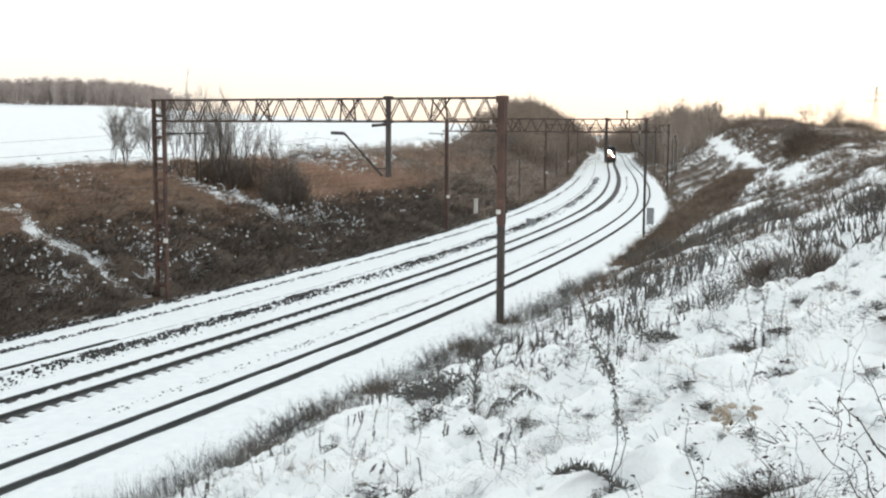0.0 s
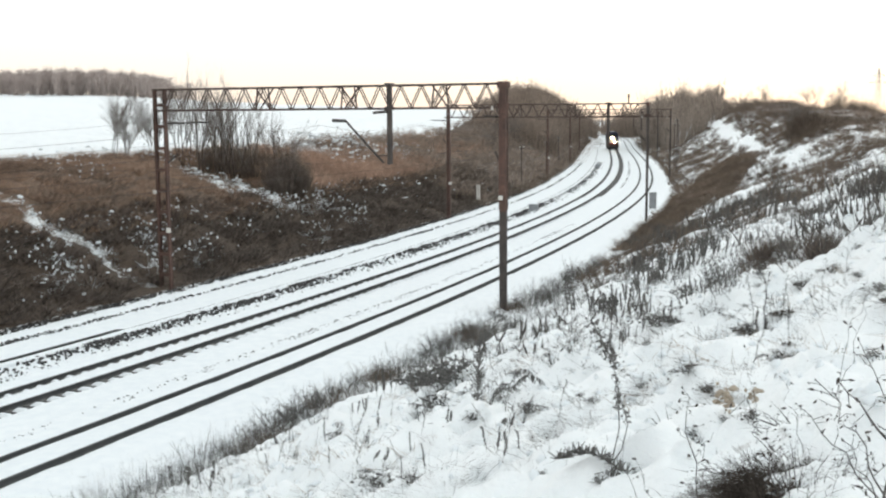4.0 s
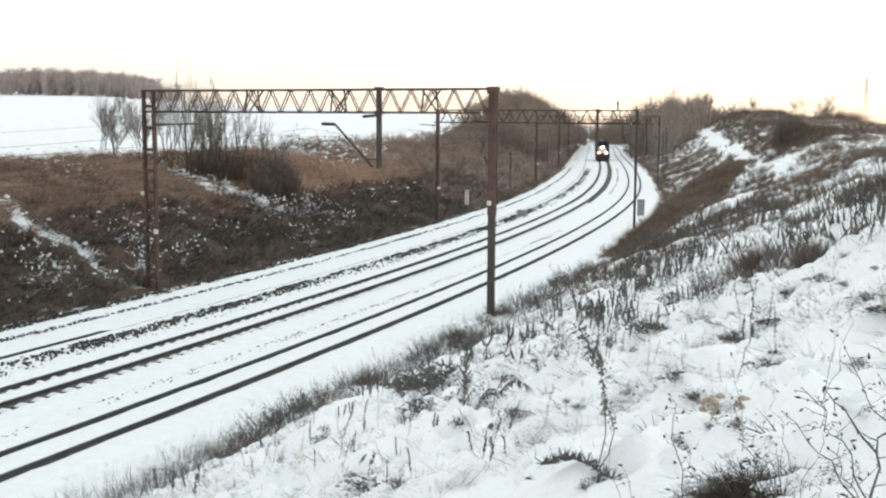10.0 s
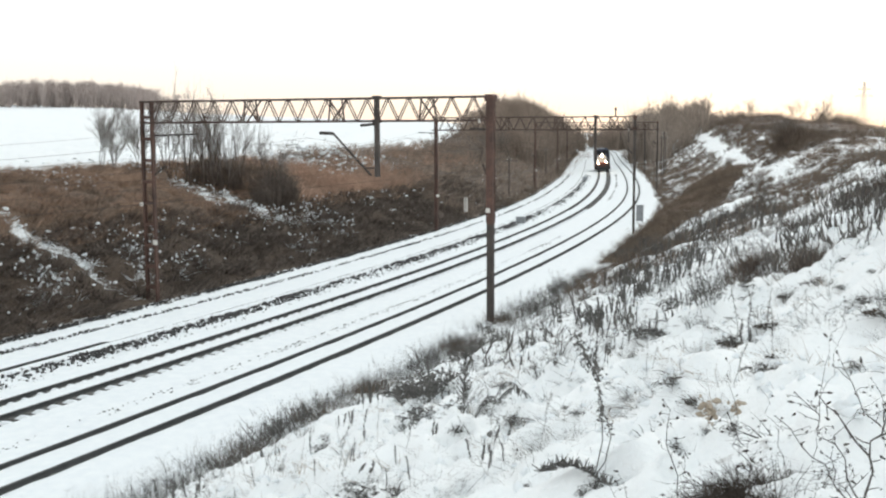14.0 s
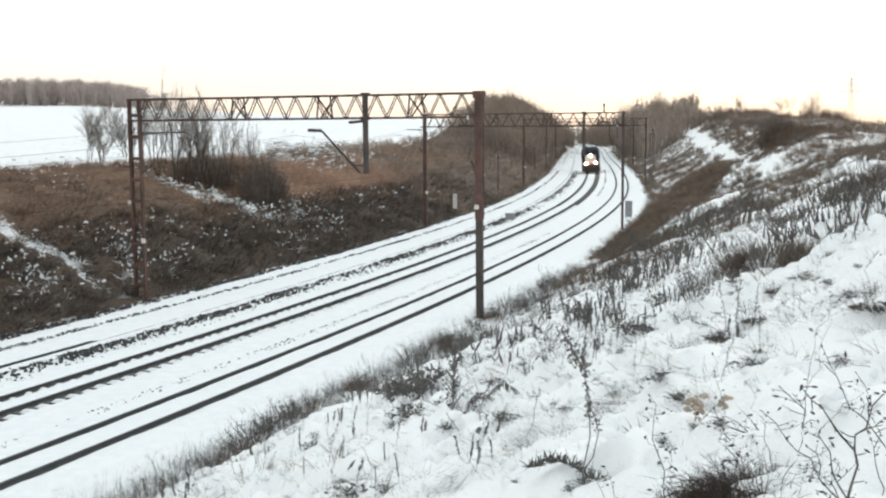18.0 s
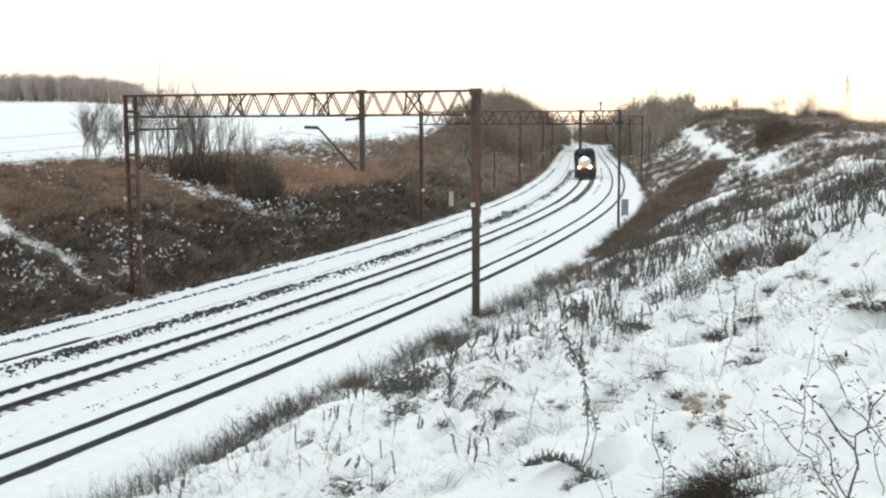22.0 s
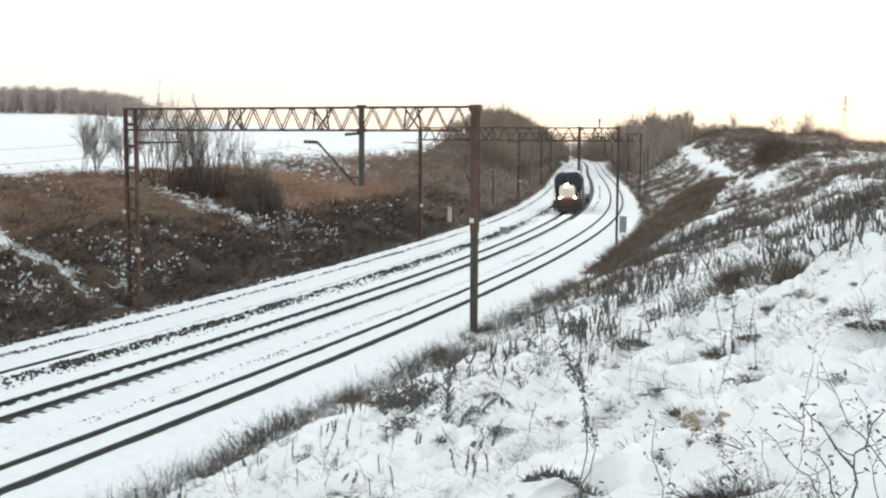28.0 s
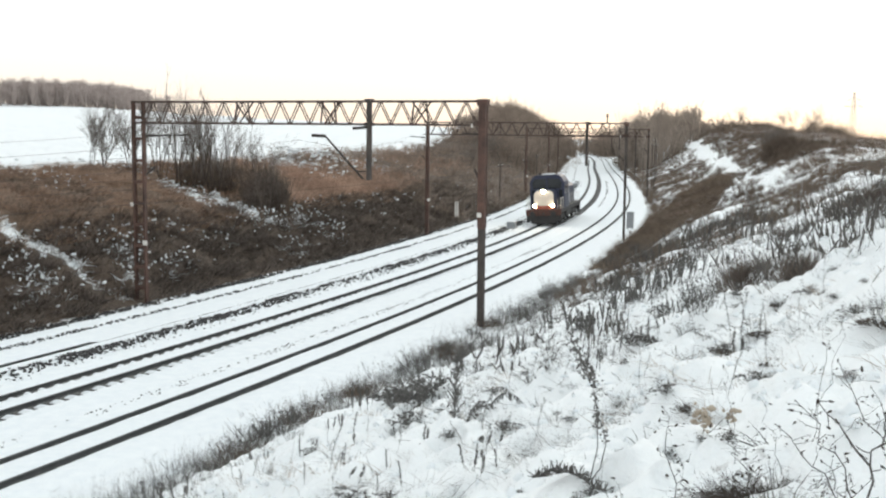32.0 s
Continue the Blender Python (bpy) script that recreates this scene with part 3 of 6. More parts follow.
# snow lying between and beside the tracks
snow_strip(track_mid, -2.25, -0.83, -0.085, FINE, 0.10, 0.03, 11, holes0=0.15)
snow_strip(track_mid, 1.34, 2.75, -0.08, FINE, 0.05, 0.02, 13, holes0=-0.08)
snow_strip(track_near, -2.25, -0.83, -0.075, FINE, 0.02, 0.03, 15, base=near_track)
snow_strip(track_near, 0.85, 3.4, -0.09, FINE, 0.03, 0.1, 17, base=near_track)
old_track = empty("railway_track", Matrix(), "disused track almost buried under snow and ballast", "railway track", "railway tracks", "structure")
v, t = sweep([(-2.3, -0.215), (-1.5, -0.165), (1.6, -0.165), (1.8, -0.215)], RUN, -5.0, 0.0)
part("ballast_bed", tri_mesh("ballast_bed", v, t, M_BALLAST), M_BALLAST, old_track)
for o in (-3.5, -5.0):
    v, t = sweep(RAIL_SECTION, RUN, o, np.where(RUN < 17, 0.035, -0.05)[:, None] if o > -4 else -0.06)
    part("rail", tri_mesh("rail", v, t, M_RAIL), M_RAIL, old_track, "rusty rail just breaking the snow")
snow_strip(old_track, -3.46, -3.0, -0.03, FINE, 0.02, 0.12, 19, holes1=0.14)
snow_strip(old_track, -5.55, -3.535, -0.03, FINE, 0.08, 0.01, 23, holes0=0.12)
snow_strip(old_track, -7.0, -5.85, -0.04, FINE, 0.10, 0.10, 29, holes0=0.1, holes1=0.12)
snow_strip(old_track, -3.1, -2.1, -0.11, FINE, 0.02, 0.02, 31)
snow_strip(old_track, -5.95, -5.5, -0.11, FINE, 0.02, 0.02, 37)
snow_strip(old_track, -7.7, -6.95, -0.12, FINE, 0.02, 0.02, 41)

# sleepers of the two open tracks, nearest first
tie = Geo()
tie.box((0, 0, 0), (2.5, 0.26, 0.16), bev=0.03, taper=0.94)
tie_mesh = tie.mesh("sleeper", M_SLEEPER)
def along(s, o, z):
    """A pose on the line's deck, its x across the track."""
    s, o = float(s), float(o)
    x, y, _ = on_line(s, o)
    tilt = math.degrees(math.atan2(float(deck(s, np.array(o + 0.5)) - deck(s, np.array(o - 0.5))), 1.0))
    return pose(float(x), float(y), z + float(deck(s, np.array(o))), 0, -tilt, math.degrees(float(np.interp(s, LINE_S, LINE_H))) - 90)


for track, base in ((track_mid, mid_track), (track_near, near_track)):
    for i in range(150):
        s = -3 + i * 0.6
        part("sleeper", tie_mesh, M_SLEEPER, track, at=along(s, base(s), -0.222))
# snow bridging the sleepers beside the rails of the middle track
rt = random.Random(4)
for o, wide in ((1.25, 0.58), (-0.43, 0.30)):
    tie_snow = Geo()
    tie_snow.box((0, 0, 0), (wide, 0.21, 0.09), bev=0.05, taper=0.5)
    tie_snow_mesh = tie_snow.mesh("sleeper_snow", M_SNOW)
    for i in range(150):
        part("sleeper_snow", tie_snow_mesh, M_SNOW, track_mid, at=along(-3 + i * 0.6, o + rt.uniform(-0.05, 0.05), -0.10 + rt.uniform(-0.02, 0.01)))

# rows of dark ballast clods along the buried track
lump = Geo()
lump.lathe((0, 0, -0.5), (0, 0, 1), [(0, 0.65), (0.4, 1.0), (1.0, 0.35)], 5)
LUMP_V, LUMP_T = np.array(lump.v), np.array([(f[0], f[i], f[i + 1]) for f in lump.f for i in range(1, len(f) - 1)])


clod = Geo()
clod.lathe((0, 0, -0.5), (0, 0, 1), [(0, 0.9), (0.7, 0.75)], 5)
CLOD_V, CLOD_T = np.array(clod.v), np.array([(f[0], f[i], f[i + 1]) for f in clod.f for i in range(1, len(f) - 1)])


def clods(o_mid, o_wide, count, size, s0, s1, seed, upright):
    """A row of ballast clods, thick along its far edge and thinning towards the near one."""
    r = np.random.RandomState(seed)
    s = s0 + (s1 - s0) * r.rand(count * 4) ** 1.25
    u = r.rand(len(s)) ** 1.3
    s = s + 0.5 * o_wide * u
    gap = 0.5 * vnoise(s, 40 * u, 0.16, seed) + 0.2 * vnoise(s, 0 * s, 0.6, seed + 2) + 0.3 * vnoise(s, 0 * s, 4.0, seed + 1)
    ok = (gap > 0.47 + 0.06 * u) & (r.rand(len(s)) > 0.6 * smooth(s, 60, 100) * (s0 < 50))
    s, u = s[ok][:count], u[ok][:count]
    o = o_mid - o_wide + 2 * o_wide * u
    x, y, _ = on_line(s, o)
    k = size * (0.35 + 1.0 * r.rand(len(s)) ** 1.5)
    rows = np.stack([x, y, -0.075 + deck(s, o) + 0.02 * r.rand(len(s)), r.rand(len(s)) * 6.28, k, k * (0.7 + upright * r.rand(len(s)))], 1)
    v, t = spread(CLOD_V * np.array([1.2, 0.8, 1.3]), CLOD_T, rows)
    v = v + (r.rand(*v.shape) - 0.5) * 0.6 * size
    return tagged(new("ballast_clods", tri_mesh("ballast_clods", v, t, M_CLOD)), "dark ballast clods poking out of the snow", "ballast", kind="stuff")


for i, (o, w, n, sz, s0, s1, up) in enumerate(((-2.75, 0.40, 7200, 0.058, -2, 170, 1.6), (-5.75, 0.22, 2600, 0.052, -2, 170, 0.8), (-7.15, 0.45, 4400, 0.07, -2, 170, 0.8), (3.1, 0.2, 900, 0.042, -4, 60, 0.3),
                                                  (-4.3, 0.5, 700, 0.04, -2, 170, 0.3), (-2.1, 0.25, 900, 0.04, -2, 170, 0.3), (-6.4, 0.4, 1300, 0.045, -2, 170, 0.3), (2.25, 0.12, 300, 0.07, 100, 172, 0.3))):
    clods(o, w, n, sz, s0, s1, 40 + i, up)

M_PLATE = surface("white_plate", (0.55, 0.52, 0.47), (0.78, 0.76, 0.72), 6.0, 0.6, relief=0.1)


# overhead line portals
def insulator(geo, p, q, r=0.055):
    p, q = Vector(p), Vector(q)
    L = (q - p).length
    prof = []
    n = max(3, int(L / 0.07))
    for i in range(n):
        prof += [(L * i / n, 0.02), (L * (i + 0.3) / n, r), (L * (i + 0.6) / n, r * 0.9), (L * (i + 0.95) / n, 0.02)]
    geo.lathe(p, q - p, prof, 8)


def channel_leg(geo, x, y, z0, z1, w, d, face):
    """A rolled channel standing upright, its flanges to +-x."""
    t = 0.018
    geo.box((x, y, (z0 + z1) / 2), (t, d, z1 - z0))
    for k in (-1, 1):
        geo.box((x + face * w / 2, y + k * (d / 2 - t / 2), (z0 + z1) / 2), (w, t, z1 - z0 - 0.01))


def portal(s, o_left, o_right, height, label, drops, leg_gap=0.12, pitch=0.94, slim=True):
    """A lattice portal across the tracks; its own x runs from the left post to the right one."""
    a = Vector(tuple(float(k) for k in on_line(s, o_left)))
    b = Vector(tuple(float(k) for k in on_line(s, o_right)))
    d = b - a
    L = d.length
    thing = empty("catenary_portal", pose(a.x, a.y, 0, 0, 0, math.degrees(math.atan2(d.y, d.x))), label, "catenary portal", "catenary portals")
    zb, zt = height - 0.92, height
    deep = 0.11
    # left post: two channels with batten plates
    for x, f in ((-leg_gap, 1), (leg_gap, -1)):
        g = Geo()
        channel_leg(g, x, 0, -0.6, height + 0.05, 0.09, 0.18, f)
        part("post_leg", g, M_RUST, thing, "rusty brown channel leg")
    z = 0.5
    while z < height - 0.2:
        for y in (-0.095, 0.095):
            g = Geo()
            g.box((0, y, z), (2 * leg_gap, 0.012, 0.13))
            part("batten_plate", g, M_RUST, thing)
        z += 0.95
    k = 0.66 if slim else 1.0
    upper = M_DARKSTEEL if slim else M_RUST
    # right post: heavy welded post, grey below and rust red above
    g = Geo()
    g.box((L, 0, 1.6), (0.25 * k, 0.30 * k, 4.4), bev=0.03)
    part("post_base", g, M_DARKSTEEL, thing, "dark grey lower post")
    g = Geo()
    g.box((L, 0, 3.8 + (height - 3.8) / 2), (0.24 * k, 0.29 * k, height - 3.8), bev=0.03)
    for e in (-1, 1):
        g.box((L, e * 0.15 * k, 3.8 + (height - 3.8) / 2), (0.275 * k, 0.03, height - 3.9))
    part("post_upper", g, upper, thing, "dark upper post" if slim else "rust-red upper post")
    g = Geo()
    g.box((L, 0, height - 0.05), (0.40 * k, 0.46 * k, 0.26), bev=0.03)
    part("post_head", g, M_RUST, thing)
    g = Geo()
    g.box((L - 0.02, 0, height - 0.85), (0.38, 0.40, 0.16), bev=0.02)
    part("truss_seat", g, M_RUST, thing)
    for x, size in ((L, (0.6, 0.6, 0.5)), (0, (0.9, 0.6, 0.5))):
        g = Geo()
        g.box((x, 0, -0.52), size, bev=0.05)
        part("footing", g, M_SLEEPER, thing, "concrete footing under snow")
    # flat lattice beam with stiffening frames
    for z, h in ((zb, 0.085), (zt, 0.085)):
        for y in (-deep, deep):
            g = Geo()
            g.bar((-0.3, y, z), (L + 0.1, y, z), 0.07, h)
            part("chord", g, M_LATTICE, thing)
        for i in range(int(L / 1.6)):
            g = Geo()
            g.bar((0.8 + 1.6 * i, -deep, z), (0.8 + 1.6 * i, deep, z), 0.05, 0.05)
            part("cross_tie", g, M_LATTICE, thing)
    n = int(L / pitch)
    for i in range(n):
        x0 = 0.25 + (L - 0.5) * i / n
        x1 = 0.25 + (L - 0.5) * (i + 1) / n
        xm = (x0 + x1) / 2
        for y in (-deep, deep):
            for p, q in (((x0, y, zb), (xm, y, zt)), ((xm, y, zt), (x1, y, zb))):
                g = Geo()
                g.bar(p, q, 0.036, 0.036)
                part("truss_brace", g, M_LATTICE, thing)
    for x in (5.4, 9.46, 13.5):
        for p, q in (((x - 0.35, deep + 0.04, zb), (x + 0.35, deep + 0.04, zt)), ((x - 0.35, -deep - 0.04, zt), (x + 0.35, -deep - 0.04, zb)), ((x - 0.3, deep + 0.05, zt), (x + 0.35, deep + 0.05, zt)), ((x - 0.36, -deep - 0.04, zb), (x - 0.26, -deep - 0.04, zt)), ((x + 0.36, -deep - 0.04, zb), (x + 0.26, -deep - 0.04, zt))):
            g = Geo()
            g.bar(p, q, 0.04, 0.06)
            part("stiffener", g, M_LATTICE, thing)
    # drop posts with their pull-off arms
    for x, z_low, arm in drops:
        g = Geo()
        g.box((x, 0, (z_low + height) / 2), (0.18, 0.20, height + 0.1 - z_low), bev=0.02)
        g.box((x, 0, zb), (0.30, 0.36, 0.14), bev=0.02)
        g.box((x, 0, zt + 0.04), (0.30, 0.36, 0.12), bev=0.02)
        post = part("drop_post", g, M_DARKSTEEL, thing, "dark steel drop post")
        if arm:
            g = Geo()
            g.rod((x + arm * 0.12, 0, z_low), (x + arm * 0.85, 0, z_low + 1.72), 0.045)
            g.rod((x, 0, z_low + 0.3), (x + arm * 0.24, 0, z_low + 0.3), 0.03)
            g.rod((x + arm * 0.85, 0, z_low + 1.72), (x + arm, 0, z_low + 1.72), 0.04)
            part("pull_off_arm", g, M_DARKSTEEL, post)
            g = Geo()
            insulator(g, (x + arm * 0.85, 0, z_low + 1.72), (x + arm * 1.12, 0, z_low + 1.74), 0.075)
            part("insulator", g, M_DARKSTEEL, post)
            g = Geo()
            insulator(g, (x + arm * 0.02, 0, z_low + 2.1), (x + arm * 0.32, 0, z_low + 2.04), 0.07)
            part("insulator", g, M_DARKSTEEL, post)
    g = Geo()
    g.box((L - 0.42, -0.12, zb - 0.02), (0.09, 0.09, 0.15), bev=0.03)
    part("end_insulator", g, M_PLATE, thing, "white end insulator")
    # brackets that hold the wires off the posts
    for x, k, z in ((-0.14, -0.55, 7.3) if slim else (0.32, 1, 7.3), (L - 0.16, -0.6 if slim else -0.3, 7.5)):
        g = Geo()
        g.rod((x, 0, z), (x + k * 2.3, 0, z + 0.05), 0.03)
        arm = part("bracket_arm", g, M_DARKSTEEL, thing, "thin dark bracket arm")
        g = Geo()
        g.rod((x, 0, z - 1.75), (x + k * 0.55, 0, z - 1.35), 0.045)
        part("bracket_stay", g, M_DARKSTEEL, thing)
        g = Geo()
        insulator(g, (x + k * 0.25, 0, z + 0.01), (x + k * 0.6, 0, z + 0.015), 0.06)
        part("insulator", g, M_DARKSTEEL, arm)
    for x, z, w, h in ((leg_gap + 0.06, 2.55, 0.24, 0.22), (-leg_gap, 4.25, 0.18, 0.16), (L - 0.05, 4.35, 0.18, 0.18))[:1 if slim else 3]:
        g = Geo()
        g.box((x, -0.2, z), (w, 0.012, h))
        part("number_plate", g, M_PLATE, thing, "small white plate")
    return thing, L


p1, P1_L = portal(25.53, -7.99, 8.10, 8.78, "rusty lattice portal carrying the overhead line", [(11.22, 5.65, -2.35)], 0.30, slim=False)
p2, P2_L = portal(62.3, -7.11, 7.89, 8.45, "rusty lattice portal further along the line", [(12.15, 5.4, 0)])
p3, P3_L = portal(115.9, -7.52, 7.37, 8.45, "distant rusty lattice portal over the tracks", [(12.15, 5.4, 0)])
p4, P4_L = portal(169.9, -7.8, 7.1, 8.45, "distant rusty lattice portal over the tracks", [(12.15, 5.4, 0)])
p5, P5_L = portal(230.0, -7.6, 7.3, 8.45, "distant rusty lattice portal over the tracks", [(12.15, 5.4, 0)])
g = Geo()
g.rod((13.6, 0, 8.4), (13.6, 0, 8.95), 0.05, 8)
g.box((13.6, 0, 9.0), (0.14, 0.14, 0.22), bev=0.02)
part("finial", g, M_DARKSTEEL, p2, "short dark fitting on the beam")


# dead growth: shapes that are spread over the banks
def bush_shape(seed, n, r0, lean=0.9, k=3, droop=0.25, base=0.25, fan=0):
    """A unit bush, one metre high and wide: n thin twigs from the ground; fan adds side twigs."""
    r = np.random.RandomState(seed)
    ang = r.rand(n) * 6.283
    b = base * np.sqrt(r.rand(n))
    root = np.stack([np.cos(ang) * b, np.sin(ang) * b, np.full(n, -0.06)], 1)
    out = ang + r.randn(n) * 0.5
    tilt = lean * np.sqrt(r.rand(n))
    ln = 0.55 + 0.5 * r.rand(n)
    d = np.stack([np.cos(out) * np.sin(tilt), np.sin(out) * np.sin(tilt), np.cos(tilt)], 1)
    pts = []
    for j in range(k):
        f = j / (k - 1)
        p = root + d * (ln * f)[:, None]
        p[:, 2] -= droop * f * f * np.sin(tilt) * ln
        p += r.randn(n, 3) * 0.035 * f
        pts.append(p)
    rows = np.stack(pts, 1)
    pieces = [blades(rows, r0 * (0.6 + 0.8 * r.rand(n)))]
    if fan:
        at = 0.3 + 0.65 * r.rand(n, fan)
        idx = np.clip((at * (k - 1)).astype(int), 0, k - 2)
        fr = at * (k - 1) - idx
        a = rows[np.arange(n)[:, None], idx]
        c = rows[np.arange(n)[:, None], idx + 1]
        st = a + (c - a) * fr[..., None]
        sd = d[:, None, :] * 0.6 + r.randn(n, fan, 3) * 0.5
        sd[..., 2] = np.abs(sd[..., 2]) * 0.8
        sd /= np.linalg.norm(sd, axis=2, keepdims=True)
        en = st + sd * (0.12 + 0.22 * r.rand(n, fan))[..., None]
        pieces.append(blades(np.stack([st, en], 2).reshape(-1, 2, 3), r0 * 0.6))
    return joined(pieces)


def scatter(n, s0, s1, o0, o1, seed, power=1.0, keep=None):
    """Random places on the land within a stretch of the line."""
    r = np.random.RandomState(seed)
    s = s0 + (s1 - s0) * r.rand(n) ** power
    o = o0 + (o1 - o0) * r.rand(n)
    x, y, z = lay(s, o)
    if keep is not None:
        ok = keep(s, o, x, y, r)
        s, o, x, y, z = s[ok], o[ok], x[ok], y[ok], z[ok]
    return s, o, x, y, z, r


def growth(name, label, category, material, shapes, places, width, height, seed):
    """One mass of dead growth, too many plants to count."""
    s, o, x, y, z, r = places
    pick = r.randint(0, len(shapes), len(x))
    pieces = []
    for i, (v, t) in enumerate(shapes):
        m = pick == i
        n = int(m.sum())
        if not n:
            continue
        h = height[0] + (height[1] - height[0]) * r.rand(n) ** 1.4
        w = width[0] + (width[1] - width[0]) * r.rand(n)
        pieces.append(spread(v, t, np.stack([x[m], y[m], z[m] - 0.03, r.rand(n) * 6.283, w, h], 1)))
    v, t = joined(pieces)
    return tagged(new(name, tri_mesh(name, v, t, material)), label, category, kind="stuff")


BRAMBLE = [bush_shape(100 + i, 15, 0.024, 1.15, 2, 0.0, 0.38, 2) for i in range(4)]
GRASSY = [bush_shape(120 + i, 25, 0.014, 0.75, 2, 0.0, 0.34) for i in range(4)]
FUZZ = [bush_shape(130 + i, 26, 0.010, 0.85, 2, 0.0, 0.40) for i in range(5)]
SHRUB = [bush_shape(140 + i, 16, 0.013, 0.62, 2, -0.05, 0.16, 3) for i in range(4)]
THICKET = [bush_shape(160 + i, 14, 0.017, 0.8, 2, 0.0, 0.30, 4) for i in range(4)]
LOWSCRUB = [bush_shape(170 + i, 10, 0.019, 0.95, 2, 0.0, 0.35, 1) for i in range(5)]
FARTREE = [bush_shape(180 + i, 8, 0.018, 0.60, 2, -0.1, 0.06, 5) for i in range(5)]


def off_streak(s, o, x, y, r):
    return np.maximum(streak(s, o), streak(s + 0.7, o - 0.6)) < 0.3


growth("bramble_thicket", "dark tangled brambles on the cutting slope, flecked with snow", "brambles", M_TANGLE, BRAMBLE,
       scatter(3000, 0, 95, -14.8, -7.7, 1, 1.25, off_streak), (0.7, 1.5), (0.45, 1.0), 1)
growth("dead_grass", "reddish-brown dead grass on the upper slope", "dead grass", M_SCRUB, FUZZ,
       scatter(6400, 0, 84, -25.0, -12.6, 2, 1.1, lambda s, o, x, y, r: vnoise(x, y, 2.4, 8) > 0.16 + streak(s, o)), (0.7, 1.4), (0.3, 0.75), 2)
growth("dead_grass", "dark tufts among the dead grass of the upper slope", "dead grass", M_TANGLE, FUZZ,
       scatter(2600, 0, 70, -24.0, -12.6, 99, 1.1, lambda s, o, x, y, r: (0.6 * vnoise(x, y, 3.4, 100) + 0.4 * vnoise(x, y, 1.1, 101) > 0.53) & (streak(s, o) < 0.3)), (0.5, 1.1), (0.3, 0.8), 99)
growth("scrub", "brown bare scrub along the top of the slope", "scrub", M_RUSTSCRUB, SHRUB,
       scatter(420, 45, 130, -25.0, -16.0, 3, 1.0, lambda s, o, x, y, r: vnoise(x, y, 9.0, 9) > 0.42), (1.2, 2.2), (0.5, 1.2), 3)
growth("scrub", "rust-brown bushes along the bench of the slope", "scrub", M_RUSTSCRUB, THICKET,
       scatter(620, 50, 84, -21.0, -13.6, 82, 1.0, lambda s, o, x, y, r: (vnoise(x, y, 3.6, 83) > 0.34) & (s > 47 + 0.75 * (-o - 12.7))), (0.9, 1.7), (0.9, 2.2), 82)
growth("scrub", "grey-brown brush behind the willows", "scrub", M_BRAMBLE, THICKET,
       scatter(200, 49.5, 57, -21, -15.5, 84, 1.0), (0.8, 1.4), (0.9, 2.0), 84)
r = np.random.RandomState(105)
slant = -0.220 + 0.086 * r.rand(420)
y = 69.8 + 3.2 * (1 - smooth(slant, -0.168, -0.152)) + 5.5 * r.rand(420)
x = y * slant
growth("scrub", "dark wet brush crowding behind the willows", "scrub", M_BRAMBLE, THICKET, (0 * x, 0 * x, x, y, ground_z(x, y), r), (0.8, 1.4), (0.8, 2.5), 105)
growth("scrub", "dark brown scrub on the wooded cutting slope", "scrub", M_HILLTWIG, THICKET,
       scatter(1150, 74, 330, -26.0, -7.8, 4, 1.5), (1.4, 3.0), (0.8, 1.9), 4)
for n, s0, s1, lo, hi, h0, h1, seed in ((260, 125, 300, 0.030, 0.058, 1.8, 3.4, 5), (720, 150, 300, 0.058, 0.078, 4.0, 6.4, 14), (720, 150, 300, 0.078, 1.0, 5.0, 8.0, 25), (400, 230, 400, 0.08, 1.0, 5.2, 8.0, 15)):
    growth("hillside_wood", "bare brown trees crowding the hill over the cutting", "wood", M_HILLTWIG, FARTREE,
           scatter(n * 2, s0, s1, -44.0, -10.0, seed, 1.1, lambda s, o, x, y, r: (x / y > lo) & (x / y < hi)), (2.6, 4.6), (h0, h1), seed)
growth("hillside_wood", "bare trees on the slope beside the far track", "wood", M_HILLTWIG, FARTREE,
       scatter(560, 225, 400, -30.0, -9.6, 17), (2.4, 4.2), (3.0, 5.6), 17)
growth("hillside_wood", "scrub closing in on both sides of the far track", "scrub", M_HILLTWIG, LOWSCRUB,
       scatter(900, 165, 400, -9.5, 10.0, 18, 1.0, lambda s, o, x, y, r: (o < -3.6 - 3.2 * (1 - smooth(s, 165, 300))) | (o > 7.2)), (1.0, 2.4), (0.6, 1.6), 18)
r = np.random.RandomState(72)
y = 395 + 90 * r.rand(700)
x = y * (0.120 + 0.095 * r.rand(700))
ok = np.abs(line_coords(x, y)[1]) > 4.5
x, y = x[ok], y[ok]
growth("far_wood", "low bare trees across the far end of the cutting", "wood", M_HILLTWIG, FARTREE, (0 * x, 0 * x, x, y, ground_z(x, y), r), (3.0, 5.5), (8.0, 11.5), 72)
# right-hand side: toe of the bank, gully, hill
growth("toe_weeds", "dark dead weeds along the foot of the bank", "weeds", M_STALK, SHRUB + GRASSY[:1],
       scatter(230, 2, 60, 8.2, 10.4, 6, 0.7, lambda s, o, x, y, r: vnoise(x, y, 1.7, 90) + 0.002 * s > 0.62), (0.5, 1.1), (0.35, 0.95), 6)
growth("gully_scrub", "brown dead grass filling the gully beside the track", "dead grass", M_GULLY, FUZZ,
       scatter(6000, 43, 119, 7.8, 18.0, 7, 1.0, lambda s, o, x, y, r: gully(s, o) > 0.25 + 0.5 * r.rand(len(s))), (0.5, 1.0), (0.25, 0.62), 7)
